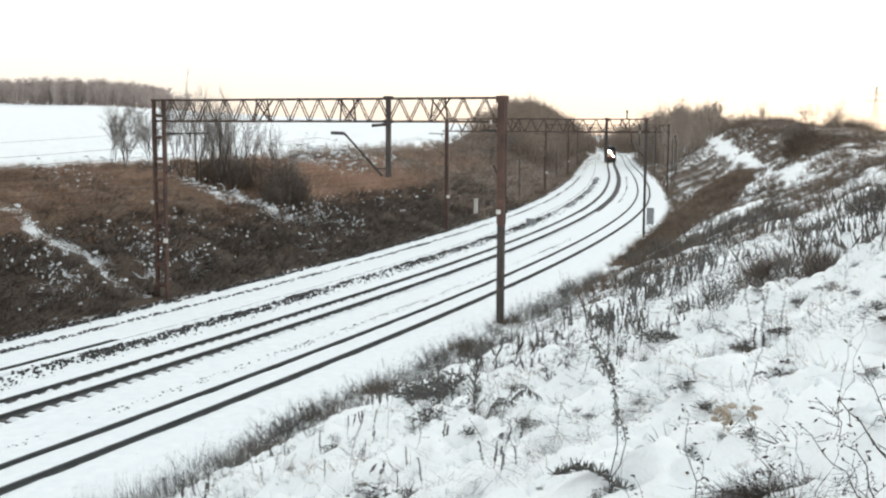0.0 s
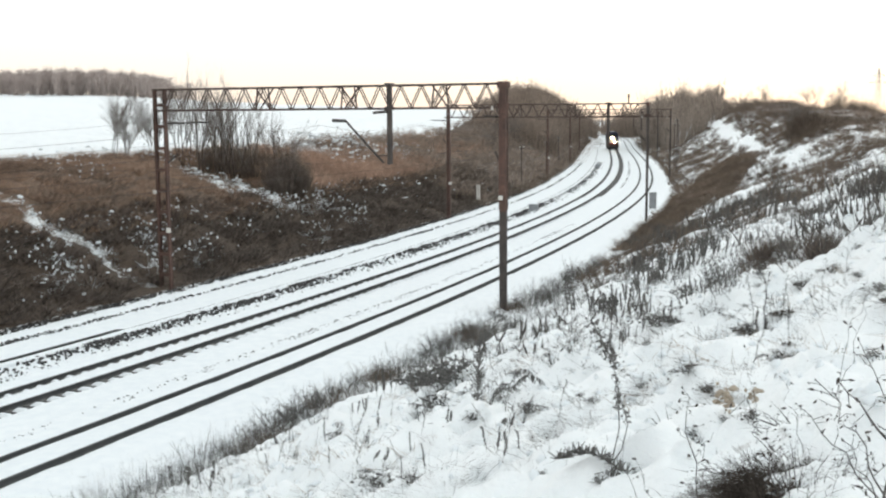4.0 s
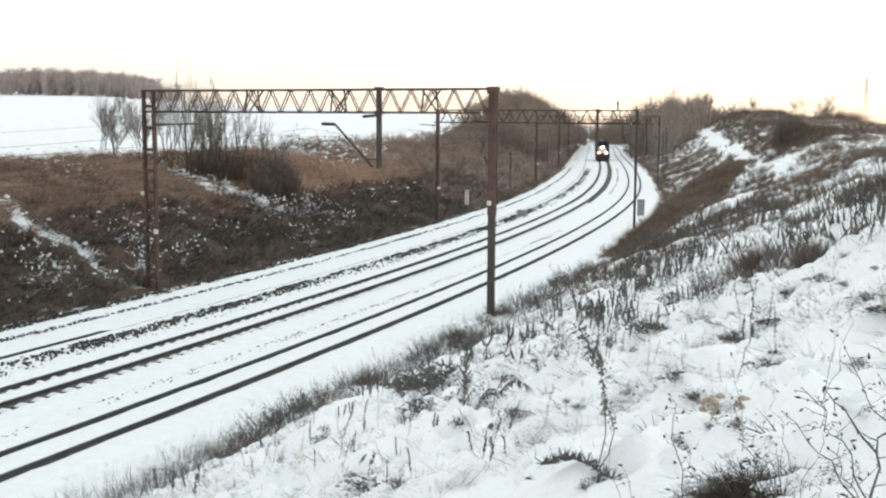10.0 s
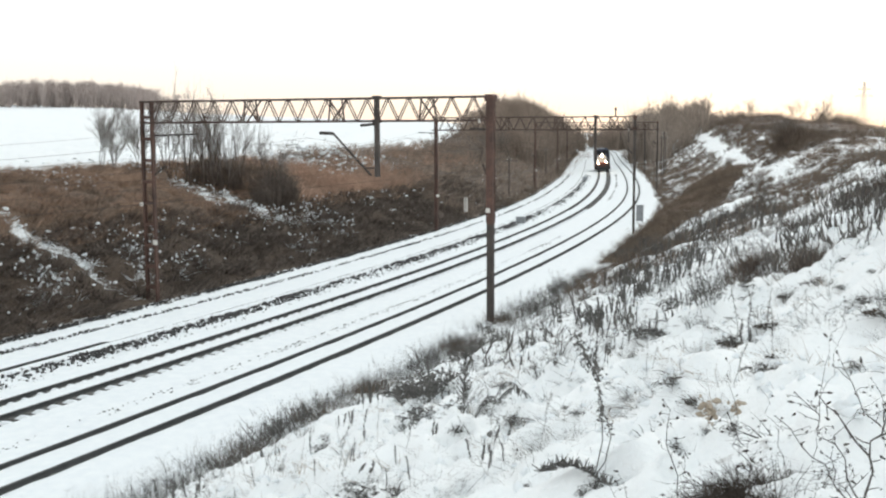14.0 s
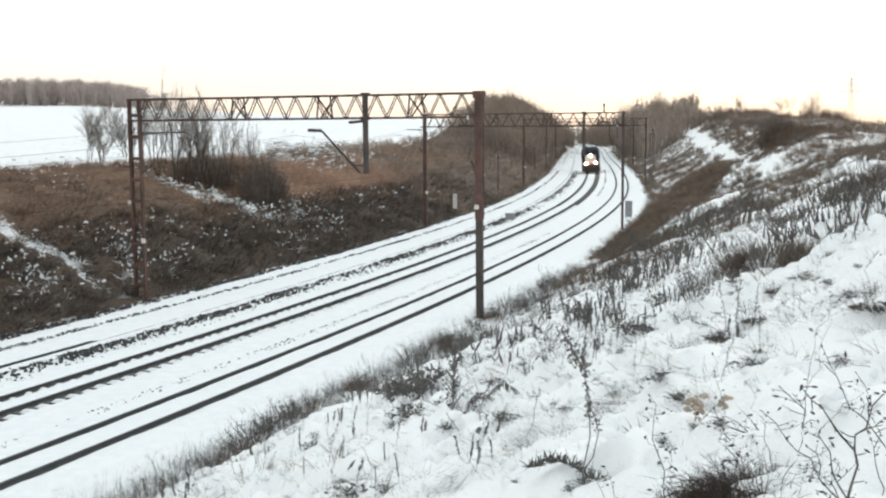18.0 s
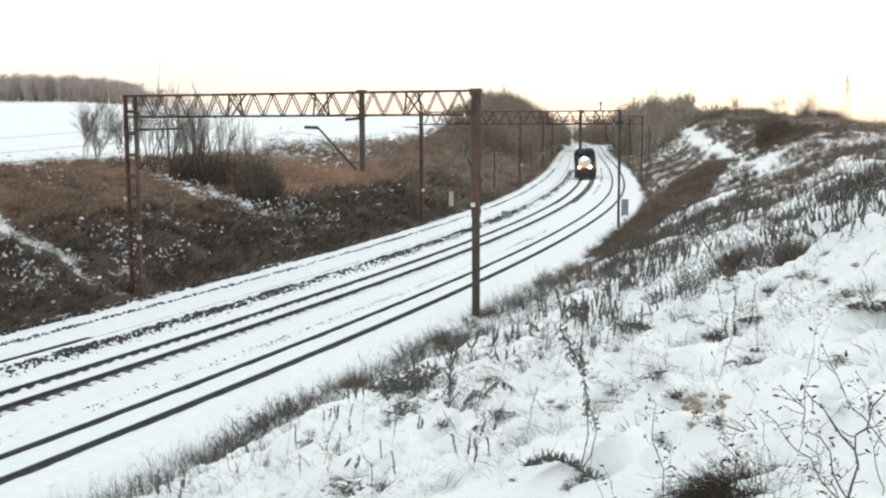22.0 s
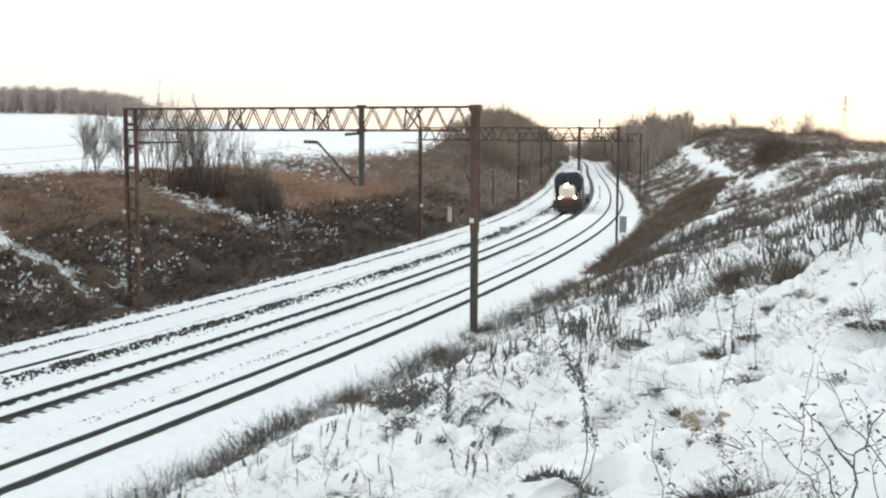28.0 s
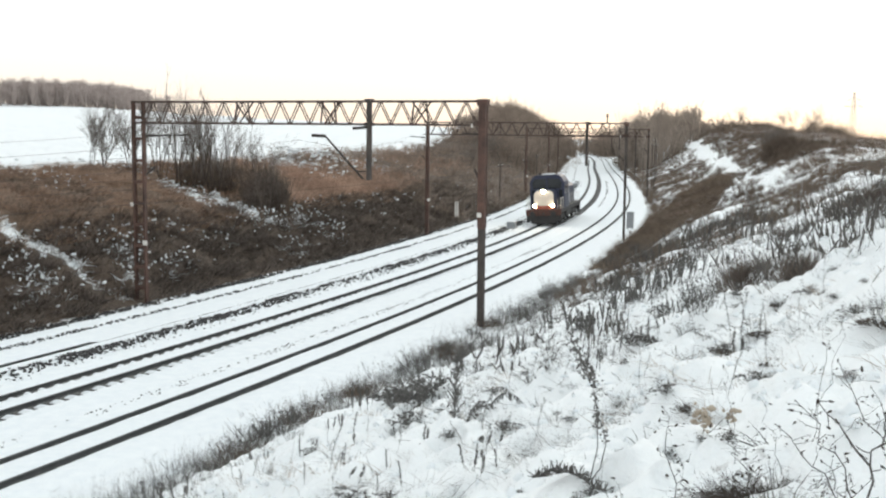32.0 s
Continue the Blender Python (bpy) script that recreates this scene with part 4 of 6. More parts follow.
growth("gully_scrub", "dark tufts among the brown grass of the gully", "scrub", M_BRAMBLE, THICKET,
       scatter(900, 46, 117, 8.0, 17.5, 103, 1.0, lambda s, o, x, y, r: (gully(s, o) > 0.4) & (vnoise(x, y, 1.8, 104) > 0.5)), (0.5, 1.0), (0.4, 0.9), 103)
growth("gully_scrub", "dark brush at the foot of the gully", "scrub", M_BRAMBLE, THICKET,
       scatter(80, 50, 74, 8.4, 10.2, 85, 1.0), (0.6, 1.2), (0.4, 0.95), 85)
growth("hill_scrub", "patchy brown scrub over the snowy hillside", "scrub", M_HILLTWIG, LOWSCRUB,
       scatter(6400, 76, 250, 8.6, 34.0, 8, 1.3, lambda s, o, x, y, r: (0.5 * vnoise(x, y, 2.2, 5) + 0.5 * vnoise(x, y, 0.8, 91) + 0.25 * smooth(o, 20, 24) > 0.47 + 0.15 * r.rand(len(s))) & (hill_path(s, o) < 0.3) & (knoll(s, o) < 0.35 + 0.9 * r.rand(len(s))) & (o < 34)), (0.5, 1.1), (0.35, 0.95), 8)
SNOWTWIG = [bush_shape(200 + i, 14, 0.024, 1.2, 3, 0.6, 0.35) for i in range(4)]
TUFTS = [bush_shape(175 + i, 12, 0.022, 0.55, 2, 0.0, 0.30, 2) for i in range(5)]
growth("hill_scrub", "dark tufts of scrub on the snowy slope above the far track", "scrub", M_BRAMBLE, TUFTS,
       scatter(7600, 78, 215, 7.1, 18.0, 13, 1.3, lambda s, o, x, y, r: (0.4 * vnoise(x, y, 2.4, 5) + 0.6 * vnoise(x, y, 0.9, 91) > 0.50) & (o > shoulder(s)) & (gully(s, o) < 0.3) & (knoll(s, o) < 0.5 + 0.9 * r.rand(len(s))) & (hill_path(s, o) < 0.1 + 0.5 * r.rand(len(s)))), (0.4, 0.8), (0.35, 0.9), 13)
growth("hill_scrub", "dark tufts of scrub below the crest of the hill", "scrub", M_BRAMBLE, TUFTS,
       scatter(5200, 92, 215, 17.6, 24.0, 110, 1.1, lambda s, o, x, y, r: (0.4 * vnoise(x, y, 2.0, 111) + 0.6 * vnoise(x, y, 0.9, 112) > 0.42) & (hill_path(s, o) < 0.08 + 0.3 * r.rand(len(s)))), (0.4, 0.9), (0.3, 0.8), 110)
r = np.random.RandomState(97)
edge_s = 74 + 230 * r.rand(420) ** 1.2
x, y, z = lay(edge_s, shoulder(edge_s) + 1.9 * r.rand(420))
growth("hill_scrub", "dark brush along the edge of the snow by the near track", "scrub", M_BRAMBLE, TUFTS, (0 * x, 0 * x, x, y, np.maximum(z, -0.1), r), (0.5, 1.0), (0.35, 0.8), 97)
edge_s = 90 + 260 * r.rand(520) ** 1.2
x, y, z = lay(edge_s, -7.25 - 1.2 * r.rand(520))
growth("scrub", "dark brush along the foot of the wooded slope", "scrub", M_BRAMBLE, TUFTS, (0 * x, 0 * x, x, y, np.maximum(z, -0.1), r), (0.6, 1.2), (0.4, 1.0), 98)
growth("hill_scrub", "thin dead stalks standing out of the snowy slope", "scrub", M_BRAMBLE, TUFTS,
       scatter(7500, 24, 86, 10.0, 24.0, 86, 1.0, lambda s, o, x, y, r: (0.45 * vnoise(x, y, 2.6, 87) + 0.55 * vnoise(x, y, 0.8, 88) > 0.535 + 0.055 * smooth(s, 38, 48)) & (gully(s, o) < 0.2) & (hill_path(s, o) < 0.4)), (0.3, 0.65), (0.25, 0.8), 86)
growth("hilltop_thicket", "dark thicket along the crest of the hill", "thicket", M_TWIG, THICKET,
       scatter(420, 116, 240, 22, 44, 9, 1.0, lambda s, o, x, y, r: (vnoise(x, y, 9.0, 65) > 0.42) & (x / y < 0.385)), (1.8, 3.4), (0.8, 2.2), 9)
for bx, by, wide, tall, n in ((37.0, 110.0, 1.15, 3.4, 100), (36.5, 108.6, 1.1, 2.6, 70), (41.5, 116.0, 3.6, 1.3, 40), (62.0, 160.0, 4.0, 4.2, 60), (72.0, 168.0, 3.5, 3.2, 36)):
    r = np.random.RandomState(int(bx * 10))
    x, y = bx + r.randn(n) * wide * 0.5, by + r.randn(n) * wide * 0.5
    growth("dark_bush", "dense dark leafless bush on the hillside", "bush", M_BRAMBLE, THICKET, (0 * x, 0 * x, x, y, ground_z(x, y), r), (1.0, 1.8), (tall * 0.6, tall), 61)
growth("hillside_wood", "bare trees closing in on the far end of the line", "wood", M_HILLTWIG, FARTREE,
       scatter(900, 330, 560, -40, 60, 16, 1.0, lambda s, o, x, y, r: np.abs(o) > 9.5), (3.0, 5.5), (3.2, 5.8), 16)
# skyline trees on the right, their haze carried by the twig colour
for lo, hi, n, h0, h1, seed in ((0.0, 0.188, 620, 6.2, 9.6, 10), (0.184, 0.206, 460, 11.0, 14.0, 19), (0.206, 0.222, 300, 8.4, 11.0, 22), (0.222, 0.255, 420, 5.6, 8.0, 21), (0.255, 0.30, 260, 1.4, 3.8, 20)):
    growth("hillside_wood", "bare wood beside the far track, greyed for haze", "wood", M_HAZETWIG, FARTREE,
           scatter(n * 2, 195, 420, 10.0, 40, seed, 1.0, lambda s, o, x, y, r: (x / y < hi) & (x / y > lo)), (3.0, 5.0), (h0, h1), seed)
r = np.random.RandomState(24)
y = 235 + 95 * r.rand(260)
x = y * (0.185 + 0.040 * r.rand(260))
growth("hillside_wood", "bare trees where the slope meets the line, greyed for haze", "wood", M_HAZETWIG, FARTREE, (0 * x, 0 * x, x, y, np.maximum(ground_z(x, y), 1.0), r), (3.0, 5.0), (8.5, 12.0), 24)
growth("plateau_scrub", "brown scrub on the snowy ground above the bank", "scrub", M_BRAMBLE, TUFTS,
       scatter(6500, 40, 105, 13, 50, 12, 1.0, lambda s, o, x, y, r: (vnoise(x, y, 3.0, 34) > 0.36) & (hill_path(s, o) < 0.1 + 0.4 * r.rand(len(s))) & (knoll(s, o) < 0.3 + 0.9 * r.rand(len(s))) & ((s > 80) | (o > 21.5 + 0.06 * (80 - s)))), (0.4, 0.9), (0.3, 0.8), 12)
growth("snowy_scrub", "twigs loaded with snow among the scrub of the hillside", "scrub", M_SNOW, SNOWTWIG,
       scatter(3600, 50, 200, 8.0, 26.0, 107, 1.2, lambda s, o, x, y, r: (o > shoulder(s) + 0.8) & (gully(s, o) < 0.2) & (hill_path(s, o) < 0.2) & (o < 19 + 0.05 * (s - 60)) & (0.5 * vnoise(x, y, 1.6, 108) + 0.5 * vnoise(x, y, 0.6, 109) > 0.47)), (0.4, 0.8), (0.25, 0.6), 107)


# woods far behind the field and along the horizon, haze painted into their colour
def crown_shape(seed, n=46):
    """A unit tree far off: a bare trunk and a rounded crown of fine twigs."""
    r = np.random.RandomState(seed)
    a, q = r.rand(n) * 6.283, np.sqrt(r.rand(n))
    f = 0.06 + 0.7 * r.rand(n)
    st = np.stack([0 * a, 0 * a, f], 1)
    top = 0.55 + 0.45 * np.sqrt(1 - q * q * 0.9) - 0.25 * r.rand(n)
    en = np.stack([np.cos(a) * q * 0.42, np.sin(a) * q * 0.42, np.maximum(top, f + 0.05)], 1)
    return joined([blades(np.stack([st, en], 1), 0.010), blades(np.array([[[0, 0, -0.1], [0, 0, 0.5], [0.02, 0, 0.9]]]), 0.016)])


CROWN = [crown_shape(190 + i) for i in range(5)]


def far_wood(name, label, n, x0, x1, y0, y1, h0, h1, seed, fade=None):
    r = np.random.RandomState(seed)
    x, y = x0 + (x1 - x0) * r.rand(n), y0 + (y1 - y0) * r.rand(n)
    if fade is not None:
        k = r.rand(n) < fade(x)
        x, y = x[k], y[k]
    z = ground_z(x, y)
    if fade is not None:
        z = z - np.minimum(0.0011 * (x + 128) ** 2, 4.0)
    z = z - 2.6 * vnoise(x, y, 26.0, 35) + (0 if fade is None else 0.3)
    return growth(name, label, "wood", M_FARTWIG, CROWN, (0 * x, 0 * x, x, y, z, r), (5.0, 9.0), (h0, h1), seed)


far_wood("far_wood", "bare wood behind the snowy field, paled for haze", 900, -215, -88, 335, 385, 8.0, 11.5, 21, lambda x: 1 - 0.75 * smooth(x, -108, -88))
far_wood("far_wood", "line of trees on the horizon, paled for haze", 500, -60, 900, 900, 1300, 7.0, 13.0, 22)


# single bare trees
def tree_branches(seed, h, stems, spread_angle, levels=3, shoots=(9, 7, 5)):
    r = np.random.RandomState(seed)
    out = [[] for _ in range(levels + 1)]
    radii = [[] for _ in range(levels + 1)]

    def grow(p, d, length, rad, level):
        pts, q, e = [p], p.copy(), d.copy()
        for _ in range(3):
            e = e + r.randn(3) * 0.13 + np.array([0, 0, 0.08])
            e /= np.linalg.norm(e)
            q = q + e * length / 3
            pts.append(q.copy())
        out[level].append(pts)
        radii[level].append(rad)
        if level == levels:
            return
        for _ in range(shoots[min(level, 2)]):
            f = 0.25 + 0.75 * r.rand()
            i = min(int(f * 3), 2)
            st = pts[i] + (pts[i + 1] - pts[i]) * (f * 3 - i)
            side = r.randn(3)
            side -= side.dot(e) * e
            side /= np.linalg.norm(side)
            nd = e * math.cos(spread_angle) + side * math.sin(spread_angle)
            nd[2] = abs(nd[2]) * 0.8 + 0.15
            nd /= np.linalg.norm(nd)
            grow(st, nd, length * (0.42 + 0.25 * r.rand()), rad * 0.5, level + 1)

    for i in range(stems):
        a = r.rand() * 6.283
        t = 0.05 + 0.28 * r.rand() if stems > 1 else 0.06 * r.rand()
        grow(np.array([0.18 * math.cos(a) * (stems > 1), 0.18 * math.sin(a) * (stems > 1), -0.15]), np.array([math.cos(a) * math.sin(t), math.sin(a) * math.sin(t), math.cos(t)]), h * (0.56 + 0.16 * r.rand()), 0.0058 * h + 0.006, 0)
    return [np.array(o) for o in out], [np.array(k) for k in radii]


def bare_tree(x, y, h, seed, stems, label, spread_angle=0.55, sink=0.1, twigs=M_WILLOW, shoots=(9, 7, 5)):
    z = float(ground_z(np.array([x]), np.array([y]))[0]) - sink
    thing = empty("bare_tree", pose(x, y, z), label, "tree")
    rows, rad = tree_branches(seed, h, stems, spread_angle, shoots=shoots)
    v, t = joined([blades(rows[0], rad[0], 0.35)])
    part("trunk", tri_mesh("trunk", v, t, M_BARK), M_BARK, thing)
    v, t = joined([blades(a if i == 0 else a[:, ::3], np.maximum(b, 0.0048), 0.25) for i, (a, b) in enumerate(zip(rows[1:], rad[1:]))])
    part("crown", tri_mesh("crown", v, t, twigs), twigs, thing, "leafless crown of fine twigs")
    return thing


YOUNG = "slender leafless tree at the edge of the snowy field"
WILLOW = "multi-stemmed leafless willow on the slope top"
for x, y, h, seed, stems in ((-21.5, 69.4, 4.2, 301, 3), (-20.7, 70.2, 4.5, 302, 3), (-20.0, 72.8, 4.5, 303, 3), (-19.2, 73.5, 4.4, 304, 3)):
    bare_tree(x, y, h, seed, stems, YOUNG, 0.42)
for x, y, h, seed, stems in ((-17.4, 71.7, 5.2, 311, 5), (-16.4, 71.6, 5.8, 312, 8), (-15.2, 72.0, 6.2, 313, 9), (-14.2, 72.6, 6.0, 314, 8), (-13.3, 73.4, 5.4, 317, 7), (-11.8, 76.0, 4.6, 315, 4), (-11.0, 74.5, 4.2, 319, 4), (-13.2, 84.0, 3.4, 316, 4)):
    bare_tree(x, y, h, seed, stems, WILLOW, 0.27, shoots=(6, 4, 3))
HILLTREE = "rounded leafless tree on the hill crest"
for x, y, h, seed, stems in ((60.6, 165, 4.6, 321, 3), (64.4, 189, 4.2, 322, 3), (58.5, 198, 3.6, 323, 3), (36.5, 112, 3.4, 324, 7), (38.0, 114, 3.0, 325, 7), (12.0, 168, 5.0, 326, 3), (6.5, 150, 4.6, 327, 3)):
    bare_tree(x, y, h, seed, stems, HILLTREE, 0.6)


# snow lying in the brambles and on the clods of the slope
def snow_lumps(name, label, places, w0, w1, h0, h1, lift, crumble=0.07):
    s, o, x, y, z, r = places
    n = len(x)
    w = w0 + (w1 - w0) * r.rand(n) ** 2
    rows = np.stack([x, y, z + lift * r.rand(n), r.rand(n) * 6.283, w, h0 + (h1 - h0) * r.rand(n)], 1)
    v, t = spread(LUMP_V * np.array([1.5, 0.6, 1.0]), LUMP_T, rows)
    v = v + (np.random.RandomState(5).rand(*v.shape) - 0.5) * crumble
    me = tri_mesh(name, v, t, M_SNOW)
    me.polygons.foreach_set("use_smooth", [True] * len(me.polygons))
    return tagged(new(name, me), label, "snow", kind="stuff")


SNOWY = ((20.4, -9.6, 1.6, 0.9, 150), (21.5, -10.6, 1.5, 0.8, 70), (28.9, -11.6, 0.9, 0.7, 110), (27.3, -10.2, 0.9, 0.8, 90), (26.6, -9.2, 0.6, 0.4, 50), (29.2, -9.4, 1.1, 0.6, 70), (31.8, -9.8, 0.9, 0.5, 45), (44.6, -12.2, 1.0, 0.5, 60),
         (46.2, -11.7, 1.2, 0.5, 90), (48.7, -11.7, 1.4, 0.5, 130), (50.5, -10.5, 1.6, 0.8, 130), (50.0, -9.4, 1.5, 0.6, 60), (37.7, -10.6, 1.0, 0.8, 40), (33.0, -12.5, 1.2, 0.5, 40), (43.0, -9.3, 1.6, 0.5, 50))
for i, (s, o, ws_, wo, n) in enumerate(SNOWY):
    r = np.random.RandomState(700 + i)
    ss, oo = s + r.randn(n) * ws_ * 0.6, o + r.randn(n) * wo * 0.6
    x, y, z = lay(ss, oo)
    m = r.rand(n) < 0.24
    snow_lumps("snow_patches", "clots of snow hanging in the dark brambles", (ss[m], oo[m], x[m], y[m], z[m] + 0.15, r), 0.02, 0.075, 0.03, 0.11, 0.9, 0.10)
    k = r.rand(n) < 0.10
    growth("snowy_brambles", "bramble arches loaded with fresh snow", "brambles", M_SNOW, SNOWTWIG, (ss[k], oo[k], x[k], y[k], z[k], r), (0.4, 0.9), (0.4, 1.0), 31)
growth("snowy_brambles", "bent twigs carrying snow along the gap in the slope", "brambles", M_SNOW, SNOWTWIG,
       scatter(2600, 20, 56, -22, -8.0, 31, 1.0, lambda s, o, x, y, r: streak(s, o) > 0.4 + 0.4 * r.rand(len(s))), (0.4, 0.9), (0.25, 0.7), 31)
snow_lumps("snow_patches", "scraps of snow caught in the brambles", scatter(260, 2, 110, -14.0, -8.0, 34, 1.3, lambda s, o, x, y, r: vnoise(x, y, 2.6, 14) > 0.5), 0.025, 0.12, 0.02, 0.08, 0.8)
snow_lumps("snow_patches", "snow caught along the edge of the bench", scatter(420, 33, 78, -13.2, -10.8, 38, 1.0, lambda s, o, x, y, r: 0.7 * vnoise(x, y, 0.9, 67) + 0.3 * vnoise(x, y, 3.5, 73) + 0.35 * np.exp(-((o + 12.0) / 0.7) ** 2) > 0.92), 0.03, 0.18, 0.03, 0.13, 0.9)
snow_lumps("snow_patches", "snow lying along the trodden gap in the slope", scatter(7000, 20, 56, -24, -7.6, 32, 1.0, lambda s, o, x, y, r: streak(s, o) * (0.5 + 0.8 * vnoise(x, y, 0.6, 80)) > 0.5 + 0.45 * r.rand(len(s))), 0.05, 0.22, 0.04, 0.12, 0.5)
snow_lumps("snow_dusting", "thin snow dusting the dead grass of the slope", scatter(2600, 2, 60, -24.5, -12.2, 33, 1.0, lambda s, o, x, y, r: (0.7 * vnoise(x, y, 2.4, 16) + 0.3 * vnoise(x, y, 0.7, 92) + 0.25 * np.exp(-((o + 13.2) / 0.8) ** 2) + 0.25 * smooth(-o, 20.5, 23.5) > 0.69)), 0.02, 0.10, 0.02, 0.05, 0.45, 0.10)
growth("snowy_scrub", "bare scrub carrying fresh snow along the slope top", "scrub", M_SNOW, SNOWTWIG,
       scatter(900, 62, 90, -25.5, -18.5, 35, 1.0, lambda s, o, x, y, r: 0.7 * vnoise(x, y, 4.0, 38) + 0.3 * vnoise(x, y, 1.2, 74) > 0.55), (0.6, 1.2), (0.8, 2.2), 35)
snow_lumps("snow_patches", "snow resting on the tops of the bench bushes", scatter(420, 64, 84, -24.0, -17.5, 106, 1.0, lambda s, o, x, y, r: 0.7 * vnoise(x, y, 4.0, 38) + 0.3 * vnoise(x, y, 1.2, 74) > 0.53), 0.06, 0.30, 0.04, 0.16, 1.7, 0.15)
snow_lumps("snow_patches", "snow lying in the scrub of the slope top", scatter(800, 6, 112, -25.8, -18.0, 39, 1.0, lambda s, o, x, y, r: ((0.6 * vnoise(x, y, 4.0, 75) + 0.4 * vnoise(x, y, 1.0, 76) > 0.58) & (s > 52)) | (o < -24.6)), 0.03, 0.18, 0.02, 0.08, 0.5, 0.12)
r = np.random.RandomState(71)
x, y = -10.35 + r.randn(120) * 0.5, 70.6 + r.randn(120) * 0.8
growth("dark_bush", "dense dark bush on the bench of the slope", "bush", M_TANGLE, THICKET, (0 * x, 0 * x, x, y, ground_z(x, y), r), (0.7, 1.3), (1.0, 3.8), 71)


# the diesel locomotive
M_BLUE = surface("loco_blue", (0.014, 0.018, 0.040), (0.030, 0.038, 0.080), 1.2, 0.45, relief=0.1)
M_CREAM = surface("loco_cream", (0.52, 0.49, 0.44), (0.68, 0.65, 0.60), 1.5, 0.5, relief=0.1)
M_RED = surface("loco_red", (0.21, 0.045, 0.030), (0.31, 0.075, 0.048), 2.0, 0.5, relief=0.1)
M_BEAM = surface("loco_beam", (0.042, 0.021, 0.017), (0.12, 0.050, 0.034), 3.0, 0.65, relief=0.1)
M_BLACK = surface("loco_black", (0.016, 0.016, 0.017), (0.045, 0.042, 0.04), 2.0, 0.7)
M_GLASS = surface("cab_glass", (0.010, 0.011, 0.013), (0.03, 0.032, 0.036), 0.5, 0.08, relief=0)
M_GREYHOOD = surface("loco_grey", (0.34, 0.35, 0.37), (0.48, 0.49, 0.50), 1.5, 0.5, relief=0.1)
M_LAMP = glow("headlamp_glow", (1.0, 0.78, 0.48), 240.0)


def build_loco():
    """x forward, y to its left, z up from the rail heads."""
    loco = empty("diesel_locomotive", Matrix(), "dark blue diesel shunter with cream nose and lit headlamps", "locomotive")
    g = Geo()
    g.prism([(-1.5, 1.06), (-1.5, 1.36), (1.5, 1.36), (1.5, 1.06)], -6.6, 6.6)
    g.box((0, 0, 0.98), (9.0, 1.9, 0.3))
    part("frame", g, M_BLACK, loco, "black underframe")
    for x in (6.62, -6.62):
        g = Geo()
        g.prism([(-1.42, 0.88), (-1.5, 1.0), (-1.5, 1.42), (1.5, 1.42), (1.5, 1.0), (1.42, 0.88)], x - 0.06, x + 0.06)
        part("buffer_beam", g, M_BEAM, loco, "dirty dark red buffer beam")
        k = 1 if x > 0 else -1
        for y in (-0.875, 0.875):
            g = Geo()
            g.lathe((x, y, 1.06), (k, 0, 0), [(0, 0.13), (0.30, 0.12), (0.31, 0.08), (0.46, 0.08), (0.47, 0.2), (0.5, 0.23), (0.53, 0.2)], 14)
            part("buffer", g, M_BLACK, loco)
        g = Geo()
        g.box((x + k * 0.22, 0, 1.05), (0.44, 0.10, 0.14))
        part("coupling_hook", g, M_BLACK, loco)
        g = Geo()
        g.prism([(-0.95, 0.18), (-1.12, 0.30), (-1.22, 0.88), (1.22, 0.88), (1.12, 0.30), (0.95, 0.18)], x - k * 0.06, x + k * 0.02)
        part("snow_plough", g, M_BLACK, loco, "black plough plate under the buffer beam")
        for y in (-1.34, 1.34):
            g = Geo()
            for z in (0.35, 0.62, 0.9):
                g.box((x - k * 0.35, y, z), (0.5, 0.28, 0.04))
            g.box((x - k * 0.1, y, 0.7), (0.05, 0.28, 0.75))
            part("step", g, M_BLACK, loco)
    # hoods
    def hood(name, x0, x1, w, z1, mat, label=""):
        g = Geo()
        c = 0.30
        g.prism([(-w, 1.36), (w, 1.36), (w, z1 - c), (w - c, z1), (c - w, z1), (-w, z1 - c)], x0, x1)
        return part(name, g, mat, loco, label, bevel=0.03)
    hood("short_hood", 4.2, 6.25, 0.88, 3.05, M_BLUE, "dark blue short hood")
    g = Geo()
    g.prism([(-0.84, 1.70), (0.84, 1.70), (0.84, 2.60), (0.74, 2.84), (0.52, 3.0), (-0.52, 3.0), (-0.74, 2.84), (-0.84, 2.60)], 6.255, 6.285)
    nose = part("nose_panel", g, M_CREAM, loco, "cream-painted nose panel")
    g = Geo()
    for i in range(7):
        g.box((6.295, 0, 1.85 + i * 0.10), (0.02, 0.7, 0.05))
    part("grille", g, M_CREAM, nose)
    g = Geo()
    g.prism([(-0.92, 1.38), (0.92, 1.38), (0.92, 1.70), (-0.92, 1.70)], 6.256, 6.30)
    part("red_band", g, M_RED, loco, "red band across the nose")
    hood("long_hood", -6.2, 1.4, 0.98, 3.25, M_BLUE, "long blue engine hood")
    for i in range(9):
        for y in (-1, 1):
            g = Geo()
            g.box((-5.7 + i * 0.78, y * 0.985, 2.15), (0.66, 0.03, 1.25), bev=0.01)
            part("hood_door", g, M_GREYHOOD if i > 3 else M_BLUE, loco, "pale grey hood door" if i > 3 else "")
    g = Geo()
    g.prism([(-0.66, 3.25), (0.66, 3.25), (0.58, 3.31), (-0.58, 3.31)], -3.6, 1.3)
    part("roof_snow", g, M_SNOW, loco, "thin snow on the hood roof")
    g = Geo()
    g.lathe((-1.6, 0, 3.2), (0, 0, 1), [(0, 0.3), (0.42, 0.28), (0.45, 0.2)], 12)
    part("exhaust", g, M_BLACK, loco)
    g = Geo()
    g.box((-4.6, 0, 3.30), (1.6, 1.3, 0.16), bev=0.1)
